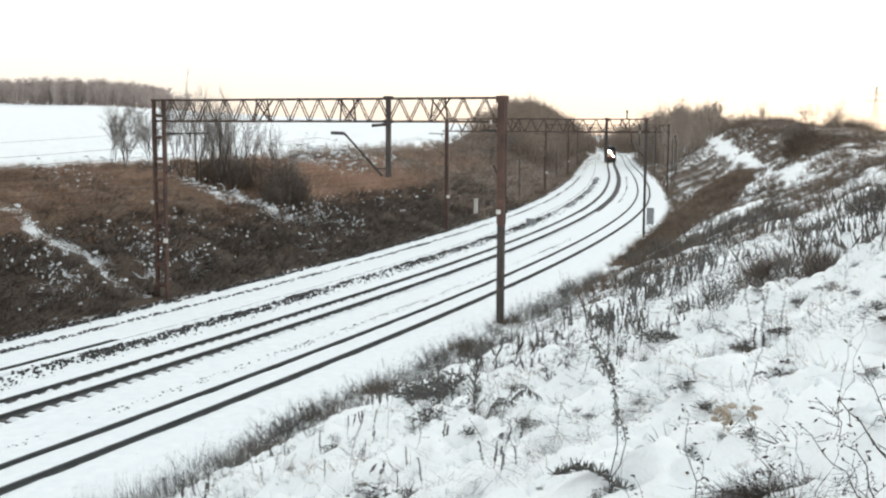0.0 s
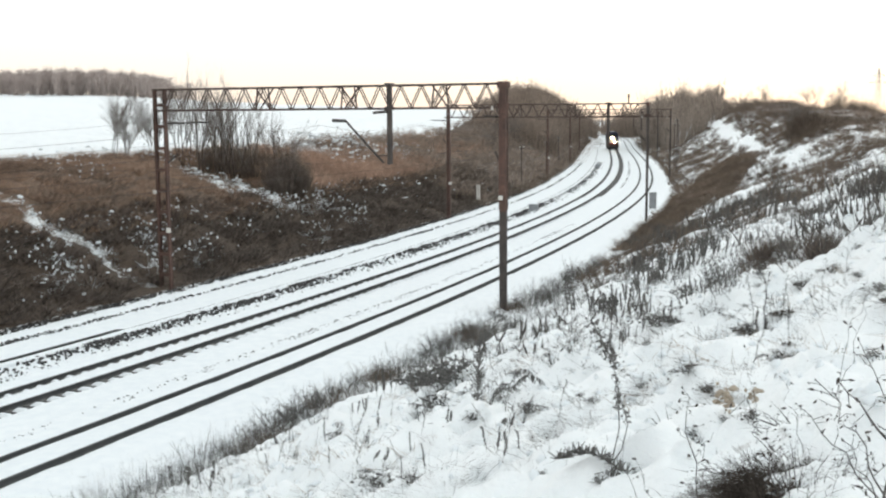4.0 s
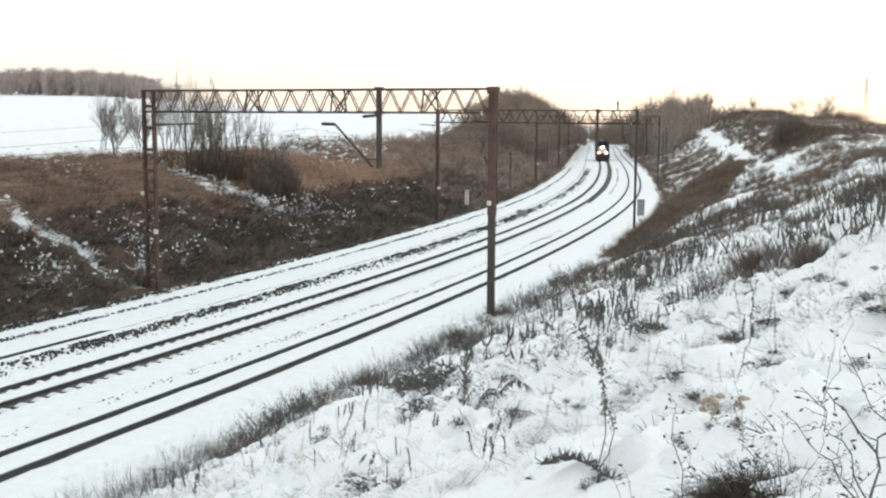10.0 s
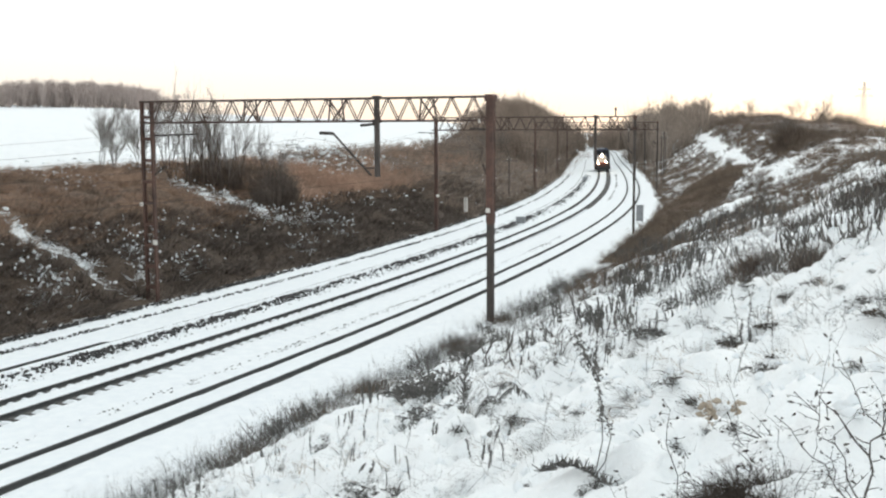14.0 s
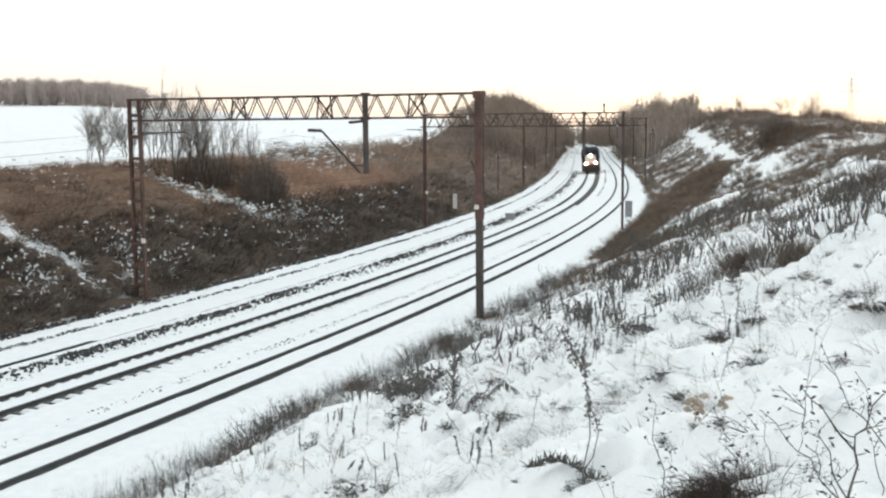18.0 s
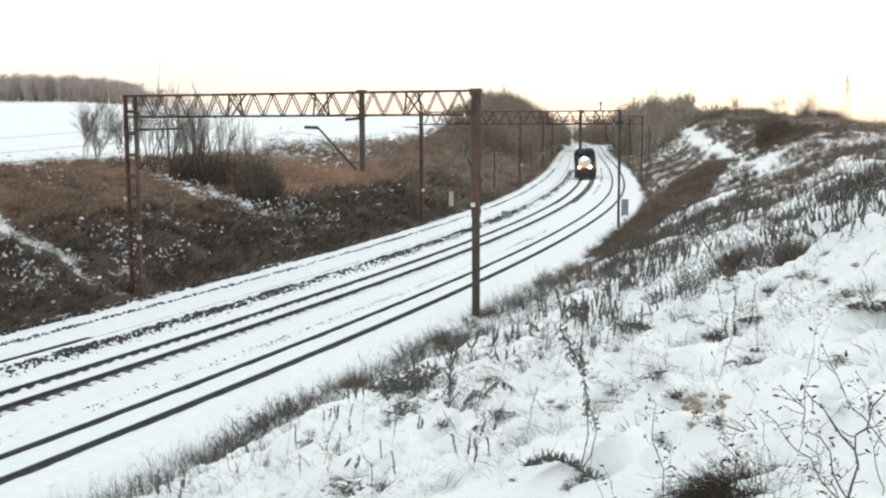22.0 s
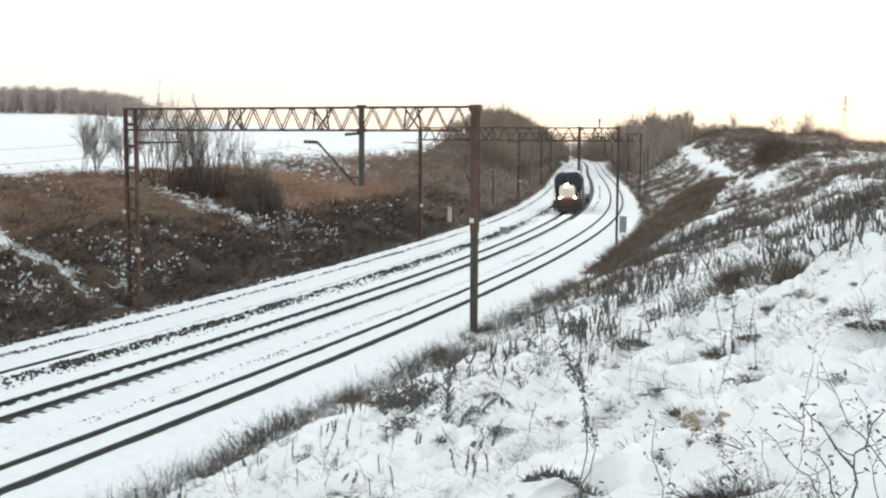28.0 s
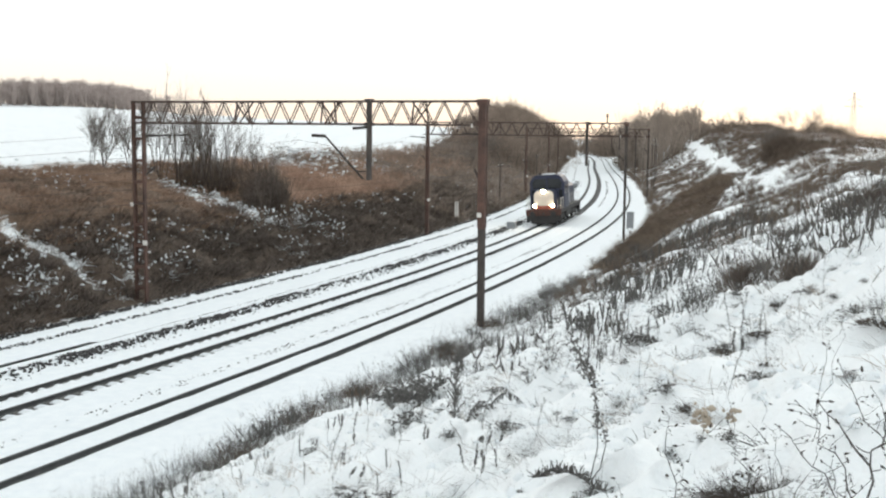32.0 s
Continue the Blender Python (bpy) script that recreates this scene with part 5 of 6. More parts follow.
    part("radiator_fan_cover", g, M_BLACK, loco)
    # cab with chamfered roof
    g = Geo()
    g.prism([(-1.5, 1.36), (1.5, 1.36), (1.5, 3.62), (1.22, 4.10), (0.95, 4.24), (-0.95, 4.24), (-1.22, 4.10), (-1.5, 3.62)], 1.4, 4.2)
    cab = part("cab", g, M_BLUE, loco, "dark blue cab with a bevelled roof", bevel=0.03)
    for x in (4.21, 1.39):
        for y in (-1, 1):
            g = Geo()
            g.prism([(y * 0.08, 3.06), (y * 1.22, 3.06), (y * 1.30, 3.55), (y * 1.06, 3.90), (y * 0.08, 3.92)], x - 0.012, x + 0.012)
            part("windscreen", g, M_GLASS, cab, "dark windscreen pane")
            g = Geo()
            g.prism([(y * 1.04, 1.9), (y * 1.34, 1.9), (y * 1.34, 2.95), (y * 1.04, 2.95)], x - 0.010, x + 0.010)
            part("end_door_window", g, M_GLASS, cab)
    for y in (-1.505, 1.505):
        for x in (2.1, 3.4):
            g = Geo()
            g.box((x, y, 2.95), (0.85, 0.02, 0.75), bev=0.002)
            part("side_window", g, M_GLASS, cab)
    g = Geo()
    g.box((2.8, 0, 4.29), (1.1, 0.9, 0.08), bev=0.05)
    part("roof_hatch", g, M_SNOW, cab, "roof hatch topped with snow")
    g = Geo()
    g.rod((3.9, -0.55, 4.2), (4.35, -0.55, 4.34), 0.06, 10, 0.1)
    g.rod((3.5, 0.8, 4.2), (3.5, 0.8, 4.75), 0.02)
    part("horn", g, M_BLACK, cab)
    # walkway rails
    for y in (-1.45, 1.45):
        g = Geo()
        for x in (4.6, 5.6, 6.5, -6.5, -5.2, -3.9, -2.6, -1.3, 0.0, 1.1):
            g.rod((x, y, 1.36), (x, y, 2.3), 0.018, 6)
        g.rod((4.3, y, 2.3), (6.5, y, 2.3), 0.018, 6)
        g.rod((-6.5, y, 2.3), (1.3, y, 2.3), 0.018, 6)
        part("handrail", g, M_CREAM, loco, "pale handrail")
    for y in (-0.55, 0.55):
        g = Geo()
        g.rod((6.6, y * 2.2, 1.4), (6.6, y * 2.2, 2.25), 0.02, 6)
        part("handrail", g, M_CREAM, loco)
    # headlamps
    for y, z, r in ((0, 2.93, 0.155), (-0.78, 1.68, 0.105), (0.78, 1.68, 0.105)):
        g = Geo()
        g.lathe((6.20, y, z), (1, 0, 0), [(0, r + 0.03), (0.16, r + 0.03), (0.18, r)], 16)
        lamp = part("headlamp", g, M_BLACK, loco)
        g = Geo()
        g.lathe((6.375, y, z), (1, 0, 0), [(0, r), (0.03, r * 0.9), (0.05, r * 0.5)], 16)
        part("lens", g, M_LAMP, lamp, "brightly lit headlamp lens")
    # bogies
    axles = []
    for bx in (4.1, -4.1):
        for y in (-1.12, 1.12):
            g = Geo()
            g.box((bx, y, 0.62), (3.9, 0.16, 0.34), bev=0.05)
            for k in (-1.25, 1.25):
                g.box((bx + k, y, 0.5), (0.42, 0.26, 0.42), bev=0.06)
                g.rod((bx + k - 0.35, y, 0.55), (bx + k - 0.35, y, 0.98), 0.09, 10)
                g.rod((bx + k + 0.35, y, 0.55), (bx + k + 0.35, y, 0.98), 0.09, 10)
            part("bogie_frame", g, M_BLACK, loco)
        for k in (-1.25, 1.25):
            g = Geo()
            g.rod((0, -0.95, 0), (0, 0.95, 0), 0.09, 12)
            for y in (-0.75, 0.75):
                g.lathe((0, y - 0.07, 0), (0, 1, 0), [(0, 0.50), (0.13, 0.495), (0.14, 0.40), (0.10, 0.36), (0.10, 0.14), (0.15, 0.13)], 24)
            g.box((0.25, -0.80, 0), (0.1, 0.06, 0.1))
            ws = part("wheelset", g, M_BLACK, loco, at=pose(bx + k, 0, 0.5))
            axles.append((ws, bx + k))
    g = Geo()
    g.prism([(-1.2, 0.45), (-1.3, 0.95), (1.3, 0.95), (1.2, 0.45)], -1.6, 1.6)
    part("fuel_tank", g, M_BLACK, loco)
    return loco, axles


loco, loco_axles = build_loco()

M_LITTER = surface("dark_litter", (0.045, 0.038, 0.032), (0.15, 0.115, 0.088), 12.0, 0.9, relief=0.8, dist=0.03, fine=60)


# trackside boxes, signs and masts
M_GREYBOX = surface("grey_cabinet", (0.20, 0.21, 0.22), (0.33, 0.34, 0.35), 2.5, 0.6, relief=0.1)


def place_on_line(s, o, z=None, turn=0.0):
    x, y, _ = on_line(s, o)
    h = math.degrees(float(np.interp(s, LINE_S, LINE_H)))
    if z is None:
        z = float(ground_z(np.array([x]), np.array([y]))[0])
    return pose(float(x), float(y), z, 0, 0, h - 90 + turn)


def cabinet(m, size, label, legs=False):
    thing = empty("trackside_cabinet", m, label, "cabinet")
    w, d, h = size
    lift = 0.45 if legs else 0.06
    g = Geo()
    g.box((0, 0, lift + h / 2), (w, d, h), bev=0.02)
    body = part("body", g, M_GREYBOX, thing)
    g = Geo()
    g.box((0, -d / 2 - 0.012, lift + h / 2), (w * 0.88, 0.02, h * 0.88), bev=0.004)
    door = part("door", g, M_GREYBOX, body)
    g = Geo()
    g.box((w * 0.34, -d / 2 - 0.035, lift + h * 0.5), (0.03, 0.03, 0.14))
    part("handle", g, M_DARKSTEEL, body)
    g = Geo()
    g.box((0, 0, lift + h + 0.03), (w + 0.08, d + 0.08, 0.05), bev=0.02, taper=0.95)
    part("lid", g, M_GREYBOX, thing)
    g = Geo()
    g.box((0, 0, lift + h + 0.085), (w + 0.04, d + 0.04, 0.06), bev=0.05, taper=0.8)
    part("snow_cap", g, M_SNOW, thing, "cap of snow")
    g = Geo()
    if legs:
        for k in (-1, 1):
            g.box((k * w * 0.35, 0, lift / 2 - 0.15), (0.06, 0.06, lift + 0.3))
    else:
        g.box((0, 0, -0.1), (w * 0.9, d * 0.9, 0.34))
    part("plinth", g, M_SLEEPER, thing)
    return thing


cabinet(place_on_line(71.4, -2.4, -0.28), (0.75, 0.5, 0.5), "low grey metal cabinet between the tracks")
cabinet(place_on_line(71.95, 7.36), (0.55, 0.4, 1.25), "tall grey metal cabinet beside a portal post", True)
cabinet(place_on_line(149.6, -2.6, -0.28), (0.75, 0.5, 0.55), "distant low grey metal cabinet between the tracks")


def marker(s, o, h, label):
    """Two white boards on thin posts."""
    thing = empty("marker_board", place_on_line(s, o), label, "railway sign")
    for k in (-0.09, 0.09):
        g = Geo()
        g.box((k, 0, h - 0.55), (0.11, 0.03, 1.25))
        part("board", g, M_PLATE, thing, "upright white board")
        g = Geo()
        g.rod((k, 0.03, -0.4), (k, 0.03, h), 0.02, 6)
        part("post", g, M_DARKSTEEL, thing)
    g = Geo()
    g.box((0, 0.02, h - 0.1), (0.3, 0.02, 0.05))
    part("crosspiece", g, M_DARKSTEEL, thing)
    return thing


marker(70.85, -7.03, 2.2, "pair of narrow white marker boards by the track")


def pole(s, o, h, r, label):
    thing = empty("line_pole", place_on_line(s, o), label, "pole", "line poles")
    g = Geo()
    g.rod((0, 0, -0.5), (0, 0, h), r, 10, r * 0.75)
    part("shaft", g, M_DARKSTEEL, thing)
    g = Geo()
    g.box((0, 0, h - 0.25), (0.5, 0.08, 0.08))
    part("crossarm", g, M_DARKSTEEL, thing)
    for k in (-0.2, 0.2):
        g = Geo()
        insulator(g, (k, 0, h - 0.22), (k, 0, h - 0.02), 0.05)
        part("insulator", g, M_PLATE, thing)
    return thing


for s, o, h in ((126, 8.4, 7.0), (141, 8.6, 6.4), (100, -8.6, 4.4), (128, -8.8, 4.4), (152, -8.8, 4.4), (148, 9.5, 6.0)):
    pole(s, o, h, 0.075, "slim dark pole beside the railway")


# overhead wires
def wire(name, label, run, o, height, r, parent=None, sag=0.0, spans=()):
    s = np.asarray(run, float)
    z = np.full(len(s), height)
    if sag:
        for a, b in zip(spans[:-1], spans[1:]):
            m = (s >= a) & (s <= b)
            f = (s[m] - a) / (b - a)
            z[m] = height - 4 * sag * f * (1 - f)
    x, y, _ = on_line(s, o)
    pts = np.stack([x, y, z], 1)
    rows = np.stack([pts[:-1], pts[1:]], 1)
    v, t = blades(rows, np.full(len(rows), r), 1.0)
    return tagged(new(name, tri_mesh(name, v, t, M_DARKSTEEL)), label, "wire", "overhead wires", "structure")


SPANS = [-30, 25.6, 62.4, 116, 170, 230, 300]
for o in (0.0, 4.7, -4.2):
    wire("contact_wire", "thin dark contact wire over the track", np.arange(-30, 301, 3.0), o, 5.6, 0.007)
    wire("carrier_wire", "sagging dark carrier wire over the track", np.arange(-30, 301, 1.5), o, 7.2, 0.006, sag=0.9, spans=SPANS)
wire("feeder_wire", "sagging feeder wire beside the portals", np.arange(-30, 301, 1.5), -8.3, 7.4, 0.005, sag=0.8, spans=SPANS)


# power pylons on the horizon
def pylon(x, y, z, h, label):
    thing = empty("power_pylon", pose(x, y, z), label, "pylon", "power pylons")
    w = h * 0.062
    for a, b in ((1, 1), (1, -1), (-1, 1), (-1, -1)):
        g = Geo()
        g.bar((a * w, b * w, -2), (a * w * 0.18, b * w * 0.18, h), 0.24, 0.24)
        part("leg", g, M_FARSTEEL, thing)
    n = 7
    for i in range(n):
        f0, f1 = i / n, (i + 1) / n
        w0, w1 = w * (1 - 0.82 * f0), w * (1 - 0.82 * f1)
        g = Geo()
        for k in (-1, 1):
            g.bar((-w0, k * w0, h * f0), (w1, k * w1, h * f1), 0.13, 0.13)
            g.bar((w0, k * w0, h * f0), (-w1, k * w1, h * f1), 0.13, 0.13)
        part("bracing", g, M_FARSTEEL, thing)
    for f, k in ((0.74, 0.17), (0.86, 0.12)):
        g = Geo()
        g.bar((-h * k, 0, h * f), (h * k, 0, h * f), 0.3, 0.35)
        g.bar((-h * k, 0, h * f), (0, 0, h * (f + 0.05)), 0.2, 0.2)
        g.bar((h * k, 0, h * f), (0, 0, h * (f + 0.05)), 0.2, 0.2)
        part("crossarm", g, M_FARSTEEL, thing)
    return thing


M_FARSTEEL = surface("galvanised_steel", (0.30, 0.27, 0.25), (0.42, 0.38, 0.35), 0.3, 0.7, relief=0)
for x, y, h in ((403, 1000, 45), (47, 1450, 48), (-17, 1450, 45)):
    z = float(ground_z(np.array([float(x)]), np.array([float(y)]))[0])
    pylon(x, y, z, h + 7 - z if x > 300 else 40 - z + h * 0.0, "distant steel lattice power pylon on the horizon")


# weeds on the near bank
def stem_line(h, lean, bend, r, k=7):
    """Points along one slightly crooked stem."""
    a, f = r.rand() * 6.283, np.linspace(0, 1, k)
    out = lean * f + bend * f * f
    p = np.stack([np.cos(a) * out * h, np.sin(a) * out * h, h * f * (1 - 0.3 * (lean + bend) ** 2) - 0.05], 1)
    return p + np.concatenate([[[0, 0, 0]], r.randn(k - 1, 3) * 0.010 * h * np.array([1, 1, 0.2])])


def seeds_along(p, n, f0, f1, out, size, r, tall=1.5):
    """Small dark seed clots round a stem."""
    f = (f0 + (f1 - f0) * r.rand(n)) * (len(p) - 1)
    c = np.stack([np.interp(f, np.arange(len(p)), p[:, i]) for i in range(3)], 1) + r.randn(n, 3) * out
    k = size * (0.5 + r.rand(n))
    return spread(LUMP_V * np.array([1.3, 0.8, 1.0]), LUMP_T, np.stack([c[:, 0], c[:, 1], c[:, 2], r.rand(n) * 6.283, k, k * tall], 1))


def dock_spike(seed, count, spread_out):
    """Upright docks: a stem and a dense seed head each."""
    r = np.random.RandomState(seed)
    made = []
    for i in range(count):
        p = stem_line(0.62 * (0.6 + 0.4 * r.rand() if count > 1 else 1), 0.12 + 0.3 * spread_out * r.rand(), 0.1 * r.rand(), r)
        p = p + np.array([*(r.randn(2) * spread_out * 0.45), 0])
        made.append((blades(p[None], 0.005, 0.6), seeds_along(p, 64 if count > 1 else 110, 0.30, 1.0, 0.010, 0.0125 if count > 1 else 0.0085, r)))
    return made


def dotted_stem(seed):
    """A thin wiry stem with scattered dry flower heads."""
    r = np.random.RandomState(seed)
    p = stem_line(0.88, 0.15, 0.12, r, 9)
    side = [np.stack([p[i], p[i] + np.array([*(r.randn(2) * 0.03), 0.06])]) for i in (3, 4, 5, 6, 7)]
    return [(joined([blades(p[None], 0.0042, 0.5), blades(np.array(side), 0.0025)]), seeds_along(p, 44, 0.25, 1.0, 0.013, 0.0075, r, 1.2))]


def leaf_clump(seed):
    """A low heap of withered leaves and broken stems."""
    r = np.random.RandomState(seed)
    n = 120
    a, q = r.rand(n) * 6.283, 0.20 * r.rand(n)
    k = 0.004 + 0.010 * r.rand(n) ** 2
    heap = spread(LUMP_V * np.array([1.9, 0.5, 0.8]), LUMP_T, np.stack([np.cos(a) * q * 1.4, np.sin(a) * q, 0.11 * r.rand(n) * (1 - q / 0.22), r.rand(n) * 6.283, k, k * 0.9], 1))
    heap = (heap[0] + (r.rand(*heap[0].shape) - 0.5) * 0.012, heap[1])
    return [(bush_pieces(seed + 1, 34, 0.0030, 1.1, 0.24), heap)]


def bush_pieces(seed, n, r0, lean, high):
    v, t = bush_shape(seed, n, r0 / high, lean, 3, 0.35, 0.22, 3)
    return v * high, t


def bushy_weed(seed, coarse=1.0):
    """A dark bushy dead weed, twiggy and full of seed."""
    r = np.random.RandomState(seed)
    v, t = bush_pieces(seed, 26, 0.0045 * coarse, 0.62, 0.6)
    n = int(130 * coarse)
    pick = v[r.randint(0, len(v), n)] + r.randn(n, 3) * 0.012
    k = (0.006 + 0.010 * r.rand(n)) * coarse
    return [((v, t), spread(LUMP_V, LUMP_T, np.stack([pick[:, 0], pick[:, 1], pick[:, 2], r.rand(n) * 6.283, k, k * 1.3], 1)))]


def arching_weed(seed):
    """Stems that rise and bow over, hung with dry seed strings."""
    r = np.random.RandomState(seed)
    made = []
    for i in range(3):
        f = np.linspace(0, 1, 9)
        a = -0.2 + 0.5 * i
        reach, h = 0.55 * (0.7 + 0.4 * r.rand()), 0.5 * (0.75 + 0.3 * r.rand())
        p = np.stack([np.cos(a) * reach * f ** 1.4, np.sin(a) * reach * f ** 1.4, h * np.sin(f * 2.25) - 0.04], 1) + r.randn(9, 3) * 0.008
        st = np.stack([np.interp(q, f, p[:, j]) for q in 0.35 + 0.65 * r.rand(34) for j in range(3)]).reshape(-1, 3)
        en = st + np.stack([r.randn(34) * 0.02, r.randn(34) * 0.02, -0.03 - 0.08 * r.rand(34)], 1)
        made.append((blades(p[None], 0.005, 0.5), blades(np.stack([st, en], 1), 0.007, 0.5)))
    return made


def bottle_brush(seed):
    """A tall plumed weed: one stem with upswept side shoots."""
    r = np.random.RandomState(seed)
    p = stem_line(1.0, 0.04, 0.03, r, 9)
    f = 0.12 + 0.86 * r.rand(150)
    st = np.stack([np.interp(f * 8, np.arange(9), p[:, j]) for j in range(3)], 1)
    a, ln = r.rand(150) * 6.283, (0.05 + 0.20 * (1 - f)) * (0.6 + 0.6 * r.rand(150))
    en = st + np.stack([np.cos(a) * ln * 0.7, np.sin(a) * ln * 0.7, ln * 0.9], 1)
    n = 300
    i = r.randint(0, 150, n)
    c = st[i] + (en[i] - st[i]) * (0.3 + 0.7 * r.rand(n))[:, None]
    k = 0.006 + 0.008 * r.rand(n)
    return [(joined([blades(p[None], 0.008, 0.4), blades(np.stack([st, en], 1), 0.0055)]), spread(LUMP_V, LUMP_T, np.stack([c[:, 0], c[:, 1], c[:, 2], r.rand(n) * 6.283, k, k * 1.5], 1)))]


def nodding_weed(seed):
    """Two tall bare stems whose heavy seed plume leans over to one side."""
    r = np.random.RandomState(seed)
    made = []
    for lean, h, n in ((0.05, 0.66, 60), (0.10, 0.52, 40)):
        f = np.linspace(0, 1, 8)
        p = np.stack([lean * np.sin(f * 3) + 0.02 * f, 0.02 * f, h * f - 0.04], 1) + r.randn(8, 3) * 0.005
        made.append((blades(p[None], 0.005, 0.6), seeds_along(p, n, 0.6, 1.0, 0.012, 0.006, r)))
    q = np.linspace(0, 1, 6)
    p = np.stack([0.04 - 0.16 * q, 0.02 + 0 * q, 0.62 + 0.30 * q], 1)
    made.append((blades(p[None], 0.005, 0.5), seeds_along(p, 190, 0.05, 1.0, 0.024, 0.0065, r)))
    return made


def weed_models(kind_name, label, shapes):
    return [(kind_name, label, [(tri_mesh("stem", *a, M_WEED), tri_mesh("seed_head", *b, M_WEED)) for a, b in s]) for s in shapes]


def plant(model, x, y, size, turn):
    kind_name, label, stems = model
    z = float(ground_z(np.array([x]), np.array([y]))[0])
    thing = empty(kind_name, pose(x, y, z, 0, 0, turn) @ Matrix.Scale(size, 4), label, "weed", "dead weeds on the bank")
    for stem, head in stems:
        tagged(part("seed_head", head, M_WEED, part("stem", stem, M_WEED, thing)), kind="stuff")


rp = random.Random(8)


def plants(models, places, turned=True):
    for i, (x, y, size) in enumerate(places):
        plant(models[i % len(models)], x, y, size, rp.uniform(0, 360) if turned else 0)


SPIKE = weed_models("dock_stalk", "single dark dock spike with a thick seed head", [dock_spike(401 + i, 1, 0.0) for i in range(3)])
SPIKES = weed_models("dock_clump", "clump of leaning dark dock spikes in the snow", [dock_spike(411 + i, 6, 0.5) for i in range(3)])
DOTTED = weed_models("dead_weed", "thin wiry dead stem dotted with dry flower heads", [dotted_stem(421 + i) for i in range(4)])
LEAFY = weed_models("withered_clump", "low dark heap of withered leaves in the snow", [leaf_clump(431 + i) for i in range(4)])
BUSHY = weed_models("dead_weed", "bushy dark dead weed standing in the snow", [bushy_weed(441 + i) for i in range(4)])
BRUSHY = weed_models("dead_weed", "dense dark bush of dead weeds at the lip of the bank", [bushy_weed(446 + i, 1.9) for i in range(3)])
plants(SPIKE, ((-1.99, 17.01, 0.74), (-1.4, 12.44, 0.45), (-0.37, 11.12, 0.46), (-0.44, 10.34, 0.41), (-0.16, 8.86, 0.45), (-0.63, 11.29, 0.22), (-2.76, 14.56, 0.35), (-2.57, 14.96, 0.41), (1.7, 19.26, 0.37), (2.24, 13.48, 0.38), (2.36, 13.67, 0.44), (2.9, 15.94, 0.4), (2.18, 12.81, 0.29)))
plants(SPIKES, ((-1.38, 18.02, 0.57), (0.48, 8.41, 0.38), (3.2, 21.51, 1.18), (3.41, 21.38, 1.07), (3.7, 21.63, 0.99), (3.21, 22.88, 1.25), (4.09, 22.52, 0.92), (4.83, 25.66, 1.05), (5.06, 25.81, 1.06), (5.32, 25.73, 1.18), (5.26, 23.9, 1.2), (5.67, 24.88, 1.25), (6.47, 26.84, 1.11), (6.14, 24.37, 1.08), (6.35, 24.18, 1.03)))
plants(DOTTED, ((-1.05, 11.83, 0.82), (-0.28, 11.71, 0.54), (1.01, 9.27, 0.58), (-2.98, 16.64, 0.67), (-2.57, 16.4, 0.68), (-0.27, 15.46, 0.6), (4.18, 15.92, 0.57), (2.34, 7.94, 0.53), (3.73, 12.63, 1.01), (3.83, 12.58, 1.09), (4.03, 12.8, 1.02), (4.08, 12.72, 0.81), (3.28, 9.91, 0.6), (5.11, 15.78, 0.63), (4.41, 12.23, 0.49)))
plants(LEAFY, ((-1.78, 16.97, 1.14), (-0.66, 10.19, 1.15), (-0.27, 8.47, 0.81), (-0.63, 23.43, 2.7), (-0.18, 16.24, 1.97), (0.93, 11.45, 0.95), (0.3, 11.38, 0.69), (1.63, 16.56, 0.54), (3.21, 15.8, 1.66), (3.37, 15.73, 0.87), (2.51, 12.96, 0.57), (4.97, 21.72, 1.56), (2.07, 10.91, 0.43), (1.97, 8.43, 0.61), (2.38, 9.99, 0.39), (3.65, 12.67, 0.78), (3.71, 12.51, 0.49), (5.54, 14.98, 1.03)))
plants(LEAFY, ((5.47, 14.18, 0.73), (5.17, 13.19, 0.53), (6.24, 15.9, 0.73), (2.93, 9.16, 0.78), (3.35, 9.83, 0.39), (2.02, 7.97, 0.54), (1.93, 6.5, 0.45), (1.69, 7.0, 0.44), (1.86, 6.92, 0.39), (4.86, 11.71, 0.82), (3.31, 8.04, 0.47), (2.32, 5.43, 0.23), (2.08, 12.87, 0.57), (2.16, 13.67, 0.53), (1.05, 6.36, 0.43), (1.2, 6.46, 0.44), (0.95, 6.31, 0.29), (0.7, 7.4, 0.29)))
plants(BRUSHY, ((-0.09, 19.55, 1.0), (0.1, 20.2, 1.1), (-0.45, 20.4, 0.9), (-0.2, 19.9, 1.0), (-0.51, 23.68, 0.86), (-0.9, 24.0, 0.8), (-3.4, 27.0, 0.9), (-3.9, 25.9, 0.9)))
plants(BUSHY, ((2.1, 17.16, 0.78), (0.61, 14.0, 0.71), (-0.35, 12.36, 0.27), (3.4, 16.97, 0.72), (5.48, 21.64, 1.0), (4.29, 16.36, 1.0), (4.55, 17.3, 0.95), (4.95, 18.5, 1.0), (4.05, 15.9, 0.7), (4.5, 14.2, 0.5), (4.75, 13.4, 0.4), (5.16, 15.17, 0.52), (4.27, 9.83, 0.38), (-3.82, 25.64, 1.2), (-4.05, 25.35, 1.1), (-2.99, 28.29, 1.0), (-2.63, 29.43, 0.9), (-1.56, 30.19, 1.0), (-4.28, 24.28, 1.2), (-4.61, 23.94, 1.1), (-1.9, 30.4, 1.1), (0.0, 34.0, 1.2), (-0.64, 33.42, 1.1)))
plants(weed_models("dead_weed", "arching withered weed hung with seed strings", [arching_weed(451), arching_weed(452)]), ((0.70, 12.13, 0.85), (0.58, 13.94, 0.85)), False)
